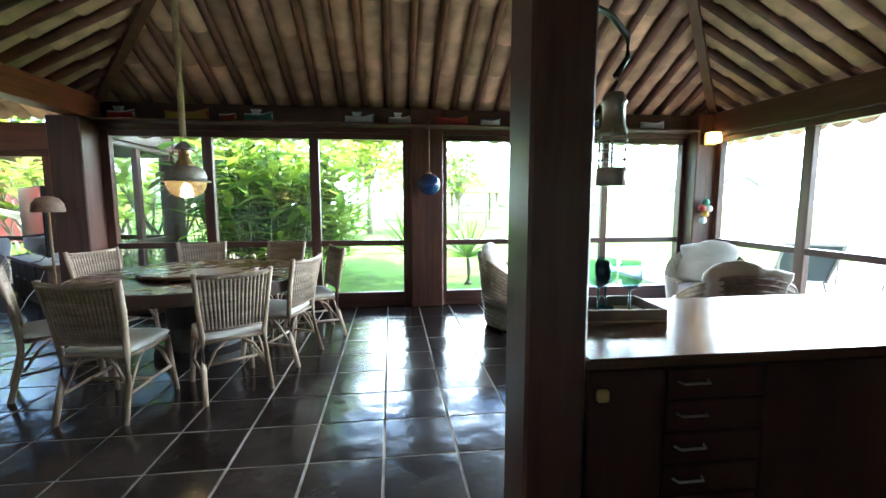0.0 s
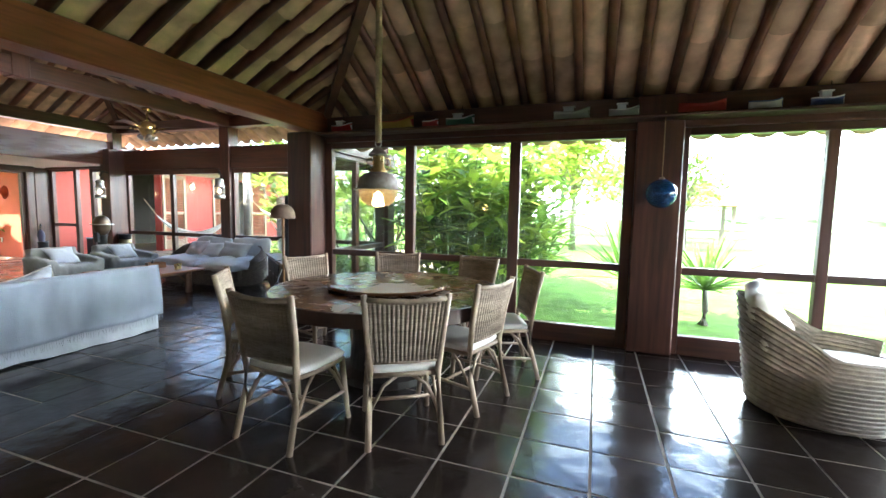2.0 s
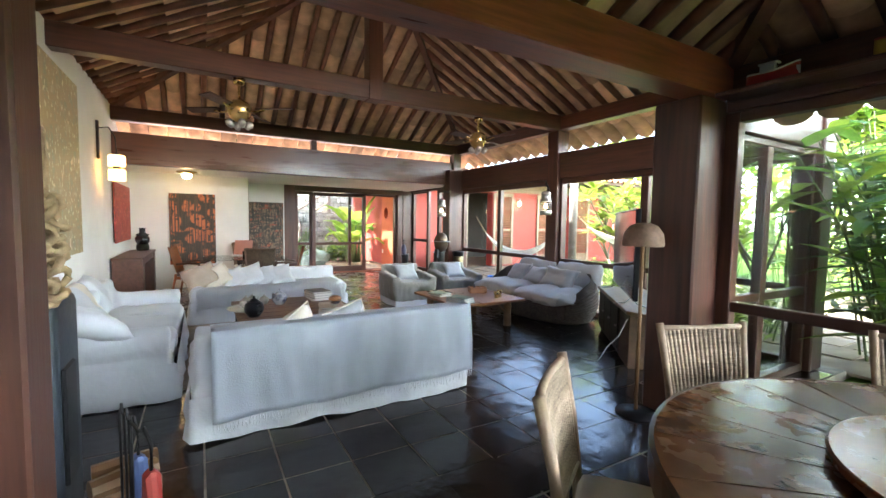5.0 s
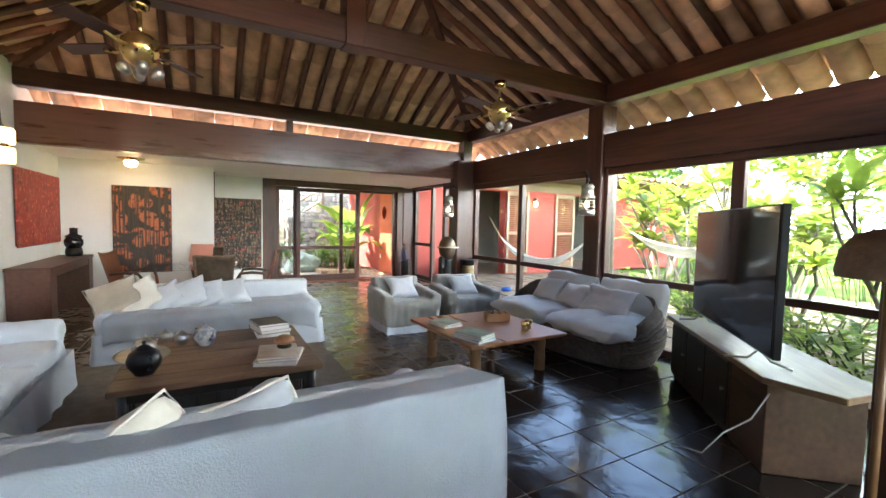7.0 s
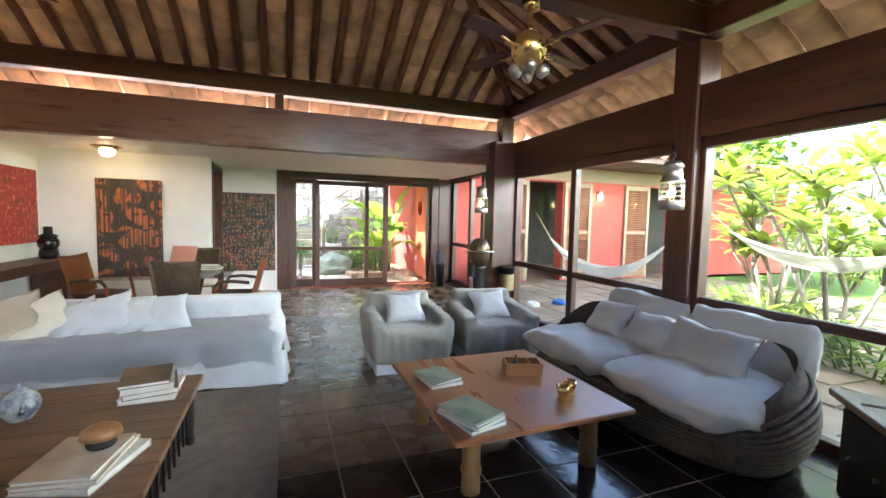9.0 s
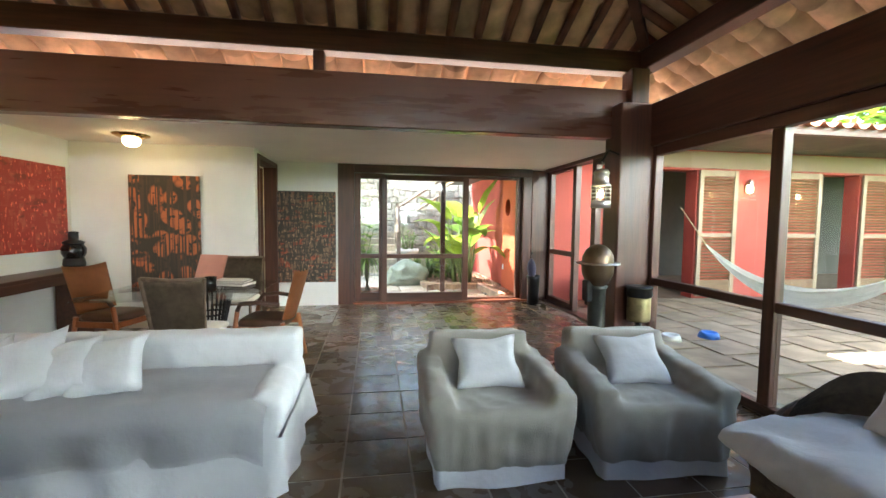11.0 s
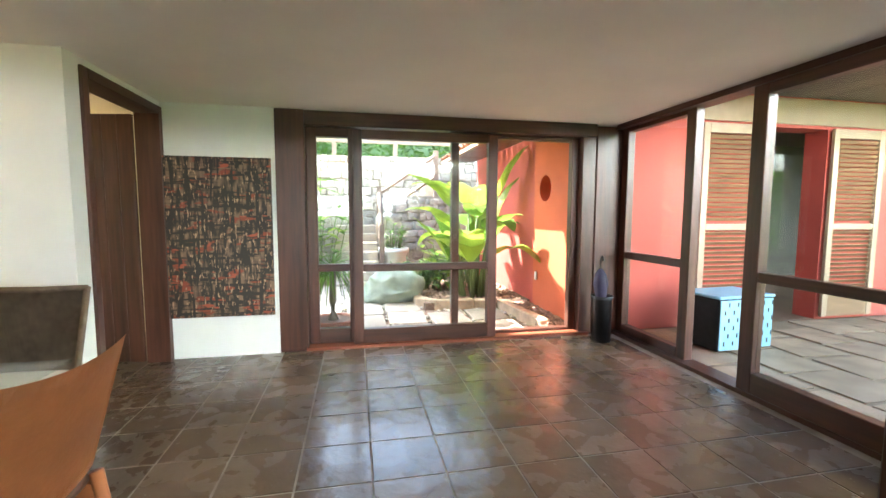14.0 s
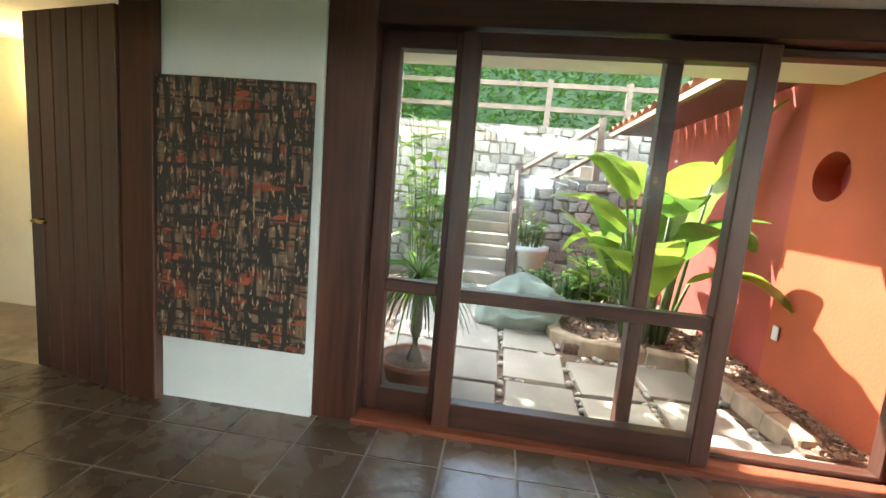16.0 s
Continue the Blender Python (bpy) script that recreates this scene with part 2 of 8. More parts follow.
# ---- setting ----
# dining: x -3.5..4.6, y -2.4..5.75   living: x -10.5..-3.5, y 1.1..7.8   hall: x -13.6..-10.5, y 1.1..8.0
flb = box(-14.0, -6.0, -0.25, -3.4, 8.1, -0.005)
box(-3.4, -6.0, -0.25, 5.0, 5.98, -0.005, bm=flb)
struct("floor", flb, GROUT, "pale worn grout under dark slate floor tiles", "floor")


struct("floor_passage", box(-14.75, 0.4, -0.3, -14.0, 3.28, -0.004), mat("passage_floor", (0.30, 0.22, 0.15), 0.4, var=0.3, scale=4), "worn brown passage floor", "floor")


def post(name, x0, y0, x1, y1, z1, label):
    return tagged(part(name, box(x0, y0, 0, x1, y1, z1, 0.012), WOOD_Z), label, "post", kind="structure")


COL = "square dark-stained hardwood post carrying the roof"
post("post_1", 0.45, 1.36, 0.672, 1.62, 4.62, "thick dark-stained hardwood post beside the bar counter")
post("post_2", -3.74, 1.41, -3.48, 1.615, 2.40, COL)
post("post_2", -3.73, 1.625, -3.475, 1.85, 2.40, COL)
post("post_3", -3.86, 5.42, -3.50, 5.86, 2.40, COL)
post("post_4", 0.26, 5.66, 0.69, 5.92, 2.62, COL)
post("post_5", 4.20, 5.52, 4.66, 5.95, 2.62, COL)
post("post_6", -7.42, 7.66, -7.16, 7.92, 3.06, COL)
post("post_7", -10.58, 7.36, -10.28, 7.80, 2.68, COL)
post("post_7", -10.58, 7.802, -10.42, 7.96, 2.68, COL)
tagged(part("post_11", box(-10.56, 7.52, 2.68, -10.36, 7.72, 3.06, 0.008), WOOD_Z), "short dark post between two roof beams", "post", kind="structure")
post("post_8", -3.74, -2.55, -3.48, -2.2, 2.40, COL)
post("post_9", -3.80, 7.66, -3.55, 7.92, 3.06, COL)
post("post_10", -13.86, 7.66, -13.55, 8.1, 2.36, COL)


def beam(name, x0, y0, z0, x1, y1, z1, material, label="dark-stained hardwood roof beam"):
    return tagged(part(name, box(x0, y0, z0, x1, y1, z1, 0.01), material), label, "beam", kind="structure")


beam("beam_1", -3.68, -2.4, 2.40, -3.44, 5.75, 2.66, BEAM_Y, "reddish hardwood beam with a satin varnish between two rooms")
beam("beam_2", -7.30, 1.1, 3.06, -7.12, 7.80, 3.30, WOOD_Y, "dark hardwood tie beam carrying a king post")
tagged(part("king_post", box(-7.315, 4.26, 3.05, -7.105, 4.45, 4.90, 0.008), WOOD_Z), "dark king post standing on a tie beam", "post", kind="structure")
beam("beam_3", -10.62, 1.1, 2.345, -10.46, 7.60, 2.86, HEADER, "deep dark varnished header beam under a narrow clerestory slot")
beam("beam_4", -10.62, 1.1, 3.04, -10.44, 7.80, 3.26, WOOD_Y)
beam("beam_5", -10.4, 7.70, 2.24, -7.42, 7.86, 2.68, WOOD_X)
beam("beam_6", -7.16, 7.70, 2.24, -3.80, 7.86, 2.68, WOOD_X)
beam("beam_7", -10.6, 7.66, 3.06, -3.55, 7.84, 3.28, WOOD_X)
beam("beam_8", -3.48, 5.70, 2.30, 0.26, 5.90, 2.62, WOOD_X, "dark header beam whose ledge carries model boats")
beam("beam_8", 0.69, 5.70, 2.30, 4.20, 5.90, 2.62, WOOD_X, "dark header beam whose ledge carries model boats")
beam("beam_9", 4.42, -2.4, 2.30, 4.66, 5.52, 2.62, WOOD_Y)
beam("beam_10", -3.74, 5.86, 2.24, -3.58, 7.66, 2.68, WOOD_Y)
beam("beam_11", -3.74, 5.70, 3.06, -3.58, 7.66, 3.28, WOOD_Y)
beam("beam_12", -3.48, -2.55, 2.40, 4.66, -2.35, 2.66, WOOD_X)
beam("ledge", -3.44, 5.46, 2.365, 4.2, 5.70, 2.395, WOOD_X, "narrow dark wooden ledge above the windows")
for y in (4.33,):
    tagged(part("clerestory_block", box(-10.6, y - 0.05, 2.86, -10.47, y + 0.05, 3.04), WOOD_Z), "small dark block splitting the clerestory slot", "block", kind="structure")

# closing walls
struct("wall_south_living", box(-12.2, 0.9, 0, -3.74, 1.1, 3.3), WHITE, "white plastered wall", "wall")
struct("wall_gable_living", box(-3.72, -2.2, 2.66, -3.60, 5.6, 2.70), WOOD_Y, "dark board above the beam", "board")
struct("wall_south_dining", box(-3.6, -2.7, 0, 4.7, -2.55, 2.7), WHITE, "white plastered wall", "wall")
struct("wall_west_dining", box(-3.72, -2.2, 0, -3.58, 1.1, 2.4), WHITE, "white plastered wall", "wall")
struct("wall_west_hall", box(-12.35, 0.9, 0, -12.2, 3.28, 2.6), WHITE, "white plastered wall hung with a painting", "wall")
b = box(-12.35, 3.10, 2.32, -13.5, 3.28, 2.6)
box(-13.5, 3.10, 0, -13.65, 4.25, 2.6, bm=b)
box(-13.65, 3.10, 0, -14.75, 3.28, 2.6, bm=b)
struct("wall_door_return", b, WHITE, "white plastered wall beside an open wooden door", "wall")
struct("wall_passage", box(-12.2, 0.4, 0, -14.6, 0.55, 2.6), mat("warm_wall", (0.72, 0.66, 0.48), 0.8, var=0.06, scale=3), "cream wall inside the passage", "wall")
struct("wall_passage", box(-14.75, 0.4, 0, -14.6, 4.25, 2.6), bpy.data.materials["warm_wall"], "cream wall inside the passage", "wall")
struct("ceiling_hall", box(-14.75, 0.3, 2.38, -10.62, 8.06, 2.5), CEIL, "flat cream-white plastered ceiling", "ceiling")
struct("roof_hall", box(-14.55, 0.3, 2.56, -10.64, 8.4, 2.7), mat("pale_clay", (0.58, 0.42, 0.33), 0.85, var=0.3, scale=5, bump=0.3), "low clay tiled roof over the hall", "roof")


# glazing: framed bays along x (axis 0) or y (axis 1)
def window(name, axis, at, a, b, z0, z1, rail, cuts=(), jamb=0.07, depth=0.09, foot=0.12, head=0.07, rails=0.075, cut_w=0.1, label="tall fixed window in a dark hardwood frame"):
    w = thing(name, label, "window", kind="structure")
    cm, hm = WOOD_Z, (WOOD_X, WOOD_Y)[axis]

    def bx(n, u0, u1, v0, v1, m, d=depth, bev=0.006):
        q = box(u0, at - d / 2, v0, u1, at + d / 2, v1, bev) if axis == 0 else box(at - d / 2, u0, v0, at + d / 2, u1, v1, bev)
        part(n, q, m, w)
    bx("jamb", a, a + jamb, z0, z1, cm)
    bx("jamb", b - jamb, b, z0, z1, cm)
    bx("head", a + jamb, b - jamb, z1 - head, z1, hm)
    bx("sill", a + jamb, b - jamb, z0, z0 + foot, hm)
    edges = [a + jamb]
    for c in cuts:
        bx("mullion", c - cut_w / 2, c + cut_w / 2, z0 + foot, z1 - head, cm, depth - 0.008)
        edges += [c - cut_w / 2, c + cut_w / 2]
    edges.append(b - jamb)
    for u0, u1 in zip(edges[::2], edges[1::2]):
        if rail:
            bx("rail", u0, u1, rail - rails / 2, rail + rails / 2, hm, depth - 0.016)
        for v0, v1 in (((z0 + foot, rail - rails / 2), (rail + rails / 2, z1 - head)) if rail else ((z0 + foot, z1 - head),)):
            q = box(u0, at - 0.003, v0, u1, at + 0.003, v1) if axis == 0 else box(at - 0.003, u0, v0, at + 0.003, u1, v1)
            g = part("pane", q, GLASS, w, "clear glass pane")
            g.visible_shadow = False
    return w


window("window_1", 0, 5.78, -3.50, 0.26, 0, 2.30, 0.87, (-2.28, -0.98), jamb=0.1, foot=0.2, head=0.075, cut_w=0.12)
window("window_2", 0, 5.78, 0.69, 4.20, 0, 2.30, 0.87, (1.90, 3.0), jamb=0.06, foot=0.2, head=0.075, cut_w=0.09)
# added out of view: blocks east daylight from the bar and dining floor
struct("wall_east_dining", box(4.46, -2.55, 0, 4.62, 2.2, 2.30), WOOD_Z, "unseen dark wall added to cut the light on the bar", "wall")
window("window_3", 1, 4.54, 2.2, 5.52, 0, 2.30, 0.87, (4.2,), jamb=0.08, foot=0.2, head=0.075, cut_w=0.12)
window("window_4", 0, 7.78, -10.28, -7.42, 0, 2.24, 0.83, (-8.88,), jamb=0.05, foot=0.08, head=0.10, cut_w=0.1)
window("window_5", 0, 7.78, -7.16, -3.80, 0, 2.24, 0.83, (-5.55,), jamb=0.05, foot=0.08, head=0.09, cut_w=0.12)
window("window_6", 1, -3.66, 5.86, 7.66, 0, 2.24, 0.83, (6.75,), jamb=0.05, foot=0.08, head=0.06)
# hall: glazed side towards the terrace, with one sliding leaf pushed open
window("door_2", 0, 8.02, -13.55, -12.48, 0, 2.36, 0.92, (), jamb=0.11, foot=0.12, head=0.07, label="glazed dark hardwood panel beside the terrace opening")
window("door_3", 0, 7.95, -11.86, -10.55, 0.03, 2.33, 0.92, (), jamb=0.12, foot=0.16, head=0.08, label="sliding glazed door leaf in dark hardwood")
tagged(part("head_rail", box(-13.55, 7.90, 2.33, -10.5, 8.08, 2.38), WOOD_X), "dark sliding door head rail", "rail", kind="structure")
tagged(part("threshold_rail", box(-13.55, 7.90, -0.01, -10.5, 8.08, 0.03), WOOD_X), "dark sliding door threshold", "threshold", kind="structure")
# entry: wide frame with a fixed light, a sliding leaf and an open gap
tagged(part("jamb_panel", box(-13.72, 4.25, 0, -13.52, 4.52, 2.38, 0.006), WOOD_Z), "wide dark hardwood jamb panel", "jamb", kind="structure")
tagged(part("door_head", box(-13.74, 4.52, 2.24, -13.54, 7.66, 2.38, 0.006), WOOD_Y), "dark hardwood door head", "lintel", kind="structure")
tagged(part("jamb_panel", box(-13.72, 7.50, 0, -13.56, 7.66, 2.24, 0.006), WOOD_Z), "dark hardwood jamb", "jamb", kind="structure")
tagged(part("door_sill", box(-13.80, 4.5, -0.01, -13.5, 7.6, 0.03, 0.004), BEAM_Y), "worn reddish wooden door sill", "threshold", kind="structure")
window("window_7", 1, -13.68, 4.52, 5.03, 0.03, 2.24, 0.82, (), jamb=0.10, foot=0.15, head=0.09, label="narrow fixed light beside the entry door")
window("door_1", 1, -13.60, 4.97, 6.50, 0.03, 2.22, 0.82, (), jamb=0.10, foot=0.15, head=0.09, label="wide sliding glazed entry door, half open")
window("window_8", 1, -13.70, 6.02, 7.50, 0.03, 2.235, 0, (), jamb=0.08, foot=0.03, head=0.04, label="outer dark door frame standing open")
for o in [o for o in scene.objects if o.parent and o.parent.name == "window_8" and o.name.startswith("pane")]:
    bpy.data.objects.remove(o)


# hipped roofs of clay channel tiles on closely set rafters
def hip_roof(tag, cx, cy, hx, hy, z, pitch, over, skip_tiles=()):
    tiles = bmesh.new()
    frame_top = thing("roof_" + tag, "steep hipped roof frame of dark closely set pole rafters", "roof", kind="structure")
    step, seg, rad = 0.29, 0.42, 0.146
    for side in range(4):
        ang = side * math.pi / 2
        half, depth = (hx, hy) if side % 2 == 0 else (hy, hx)
        # local u along the eave, v inwards from the wall line; side 0 is +y
        rot = Matrix.Translation((cx, cy, 0)) @ Matrix.Rotation(-ang, 4, "Z")
        ov = over[side]

        def P(u, v, w=0.0):
            return rot @ Vector((u, depth - v, z + pitch * v + w))
        n = int(2 * half / step)
        left, right = over[(side + 3) % 4] > 0, over[(side + 1) % 4] > 0
        for k in range(-2 if left else 0, n + (4 if right else 1)):
            u = -half + (2 * half - n * step) / 2 + k * step
            vmax = (half - abs(u)) * depth / half
            # rafter between two channels
            ur = u + step / 2
            vr = (half - abs(ur)) * depth / half
            if vr > 0.15 and 0 <= k < n:
                a, c = P(ur, -0.06, 0.0), P(ur, vr, 0.0)
                sx = rot.to_3x3() @ Vector((random.uniform(0.040, 0.047), 0, 0))
                bow = random.uniform(-0.012, 0.012)
                bm = bmesh.new()
                rings = []
                for f in (0.0, 0.5, 1.0):
                    o = a.lerp(c, f) + sx / 0.043 * bow * (1 - abs(2 * f - 1))
                    rings.append([bm.verts.new(o + sx * math.cos(2 * math.pi * i / 8) + Vector((0, 0, 0.05 + 0.05 * math.sin(2 * math.pi * i / 8)))) for i in range(8)])
                for r0, r1 in zip(rings, rings[1:]):
                    for i in range(8):
                        bm.faces.new((r0[i], r0[(i + 1) % 8], r1[(i + 1) % 8], r1[i]))
                bm.faces.new(rings[0][::-1])
                bm.faces.new(rings[-1])
                part("rafter", bm, RAFTER, frame_top, smooth=True)
            if side in skip_tiles:
                continue
            v = -ov - 0.03
            while v < vmax + 0.1 and abs(u) < half + 0.75:
                v2 = min(v + seg + 0.04, vmax + 0.16)
                jit = random.uniform(-0.008, 0.008)
                rows = []
                for vv, lift, rr in ((v, 0.0, rad), (v2, 0.03, rad * 0.9)):
                    row = []
                    for i in range(7):
                        th = math.pi * (i / 6)
                        row.append(tiles.verts.new(P(u + jit - rr * math.cos(th), vv, 0.135 + lift - rr * 0.72 * math.sin(th))))
                    rows.append(row)
                for i in range(6):
                    tiles.faces.new((rows[0][i], rows[0][i + 1], rows[1][i + 1], rows[1][i]))
                v += seg
    # hips
    for sx, sy in ((1, 1), (1, -1), (-1, 1), (-1, -1)):
        a = Vector((cx + sx * hx, cy + sy * hy, z))
        c = Vector((cx, cy, z + pitch * hy))
        d = (c - a)
        s = d.cross(Vector((0, 0, 1))).normalized() * 0.045
        up, dn = Vector((0, 0, 0.13)), Vector((0, 0, -0.05))
        bm = bmesh.new()
        vs = [bm.verts.new(p) for p in (a - s + dn, a + s + dn, a + s + up, a - s + up, c - s + dn, c + s + dn, c + s + up, c - s + up)]
        for q in ((0, 1, 2, 3), (7, 6, 5, 4), (0, 4, 5, 1), (1, 5, 6, 2), (2, 6, 7, 3), (3, 7, 4, 0)):
            bm.faces.new([vs[i] for i in q])
        part("hip_rafter", bm, RAFTER, frame_top)
    me = bpy.data.meshes.new("ceiling_" + tag)
    tiles.to_mesh(me)
    tiles.free()
    tagged(link("ceiling_" + tag, me, CLAY, smooth=True), "weathered terracotta channel tiles seen from below", "roof tiles", kind="structure")
    # cover layer above the channels
    cov = bmesh.new()
    t = 0.20
    o0, o1, o2, o3 = over
    apex = cov.verts.new((cx, cy, z + pitch * hy + t))
    cs = [cov.verts.new((cx + sx * hx, cy + sy * hy, z + t)) for sx, sy in ((-1, 1), (1, 1), (1, -1), (-1, -1))]
    for i in range(4):
        a, c = cs[i], cs[(i + 1) % 4]
        cov.faces.new((a, c, apex))
        o = over[i]
        if o > 0:
            dx, dy = ((0, 1), (1, 0), (0, -1), (-1, 0))[i]
            e0, e1 = (cov.verts.new((v.co.x + dx * o, v.co.y + dy * o, z + t - pitch * o)) for v in (a, c))
            cov.faces.new((a, c, e1, e0))
    tagged(part("roof_cover_" + tag, cov, CLAY), "terracotta roof covering", "roof", kind="structure")


hip_roof("living", -7.05, 4.45, 3.5, 3.35, 3.27, 0.5, (0.8, 0.0, 0.3, 0.8))
hip_roof("dining", 0.55, 1.68, 4.05, 4.07, 2.62, 0.5, (0.7, 0.7, 0.4, 0.0))


# ---- living room ----
COTTON = mat("white_cotton", (0.55, 0.57, 0.605), 0.9, var=0.06, scale=5, bump=0.7, bscale=12, sheen=0.3)
GREYW = mat("grey_white_cotton", (0.44, 0.455, 0.48), 0.9, var=0.06, scale=5, bump=0.6, bscale=14, sheen=0.2)
PUFF = mat("ecru_cotton", (0.62, 0.60, 0.565), 0.9, var=0.08, scale=6, bump=0.6, bscale=12, sheen=0.3)
CREAM = mat("cream_cotton", (0.68, 0.63, 0.54), 0.9, var=0.08, scale=5, bump=0.8, bscale=10, sheen=0.3)
BEIGE = mat("beige_linen", (0.42, 0.35, 0.27), 0.9, var=0.12, scale=8, bump=0.3, bscale=30, sheen=0.3)
LINEN = mat("grey_linen", (0.25, 0.24, 0.21), 0.95, var=0.12, scale=9, bump=0.35, bscale=140, sheen=0.3)
THROW = mat("woven_throw", (0.60, 0.655, 0.73), 0.95, var=0.07, scale=6, bump=0.3, bscale=120, sheen=0.2)
RATTAN = mat("grey_rattan", (0.15, 0.115, 0.085), 0.7, var=0.4, scale=25, bump=0.5, bscale=60)
TEAK = mat("teak_top", (0.27, 0.115, 0.05), 0.3, var=0.16, scale=5, stretch=(0.5, 3, 2), bump=0.05, bscale=30, rvar=0.06)
BAMBOO = mat("bamboo_leg", (0.23, 0.125, 0.055), 0.4, var=0.35, scale=7, bump=0.2, bscale=20)
DARKTOP = mat("dark_plank", (0.17, 0.092, 0.048), 0.42, var=0.35, scale=6, stretch=(6, 0.5, 2), bump=0.15, bscale=30)
BLACKW = mat("black_wood", (0.018, 0.014, 0.012), 0.45, var=0.4, scale=10, bump=0.1)
PALEW = mat("pale_wood", (0.50, 0.40, 0.27), 0.35, var=0.2, scale=6, stretch=(1, 5, 1), bump=0.1)
JUTE = weave(mat("taupe_sisal", (0.40, 0.335, 0.27), 0.95, var=0.2, scale=12, bump=0.3, bscale=80), 600, 600, 0.3, 0.85)
BRASS = mat("aged_brass", (0.55, 0.38, 0.16), 0.28, metal=1.0, var=0.3, scale=14, rvar=0.12)
STEEL = mat("dull_steel", (0.45, 0.44, 0.41), 0.4, metal=1.0, var=0.3, scale=14, rvar=0.12)
BLACKM = mat("black_metal", (0.02, 0.02, 0.022), 0.4, metal=0.6, var=0.3, scale=14)
SCREEN = mat("tv_screen", (0.012, 0.013, 0.014), 0.08, var=0.1, scale=3)
WINEG = glass_mat("wine_glass_clear", (0.66, 0.76, 0.79))
PAPER = mat("paper_edge", (0.72, 0.70, 0.64), 0.8, var=0.1, scale=60)
PORC = mat("painted_porcelain", (0.42, 0.43, 0.43), 0.2, var=0.0, second=(0.09, 0.10, 0.15), scale=24, sharp=(0.40, 0.56))
ROPE = mat("hemp_rope", (0.42, 0.30, 0.17), 0.9, var=0.3, scale=30, bump=0.6, bscale=90)
BULB = glow("warm_bulb", (1.0, 0.70, 0.32), 4.0)
SHADE = glow("lit_glass", (1.0, 0.58, 0.16), 0.55)


def skirt_loop(w, d, z0, z1, amp, seed, flare=0.03, r=0.07, n=160):
    """A hanging fabric skirt round a w by d block."""
    b = bmesh.new()
    rows = []
    per = 2 * (w + d)
    for j in range(5):
        f = j / 4
        z = z1 + (z0 - z1) * f
        row = []
        for i in range(n):
            s = per * i / n
            if s < w:
                p, nrm = (s - w / 2, -d / 2), (0, -1)
            elif s < w + d:
                p, nrm = (w / 2, s - w - d / 2), (1, 0)
            elif s < 2 * w + d:
                p, nrm = (w / 2 - (s - w - d), d / 2), (0, 1)
            else:
                p, nrm = (-w / 2, d / 2 - (s - 2 * w - d)), (-1, 0)
            fold = (0.6 * math.sin(s * 13 + seed * 5) * noise.noise(Vector((s * 1.7, seed, 0))) + noise.noise(Vector((s * 5, seed, 1)))) * amp * f
            off = flare * f + fold
            dz = 0.045 * noise.noise(Vector((s * 2.2, seed, 4))) * f
            row.append(b.verts.new((p[0] + nrm[0] * off, p[1] + nrm[1] * off, max(0.004, z + dz))))
        rows.append(row)
    for a, c in zip(rows, rows[1:]):
        for i in range(n):
            b.faces.new((a[i], a[(i + 1) % n], c[(i + 1) % n], c[i]))
    return b


def soft_cover(solids, voxel=0.03, rounds=5, hem=0.36, fold=0.022, crease=0.012, seed=0.0):
    """One loose cloth skin over several solids, rounded and rumpled, with hanging folds below the hem height."""
    b = bmesh.new()
    for q in solids:
        merge(b, q)
    me = bpy.data.meshes.new("solid")
    b.to_mesh(me)
    b.free()
    ob = new("solid", me)
    rm = ob.modifiers.new("skin", "REMESH")
    rm.mode, rm.voxel_size = "VOXEL", voxel
    sm = ob.modifiers.new("round", "SMOOTH")
    sm.factor, sm.iterations = 0.5, rounds
    skin = bpy.data.meshes.new_from_object(ob.evaluated_get(bpy.context.evaluated_depsgraph_get()))
    bpy.data.objects.remove(ob)
    b = bmesh.new()
    b.from_mesh(skin)
    bpy.data.meshes.remove(skin)
    b.normal_update()
    so = Vector((seed * 3.1, seed * 1.7, seed))
    moves = []
    for v in b.verts:
        p = v.co
        side = Vector((v.normal.x, v.normal.y, 0))
        low = max(0.0, min(1.0, (hem + 0.12 - p.z) / hem))
        wave = noise.noise(Vector((p.x * 9, p.y * 9, p.z * 1.2)) + so) + 0.6 * noise.noise(Vector((p.x * 19, p.y * 19, p.z * 1.5)) + so)
        rip = 1 - 2 * abs(noise.noise(Vector((p.x * 4.5 + p.z * 2.5, p.y * 4.5 - p.z * 2, p.z * 3)) + so))
        rip2 = 1 - 2 * abs(noise.noise(Vector((p.x * 11, p.y * 11, p.z * 6 + p.x * 4)) + so))
        moves.append(side * wave * fold * low + v.normal * (rip * crease + rip2 * crease * 0.4 - crease * 0.5))
    for v, d in zip(b.verts, moves):
        v.co = v.co + d
    return b


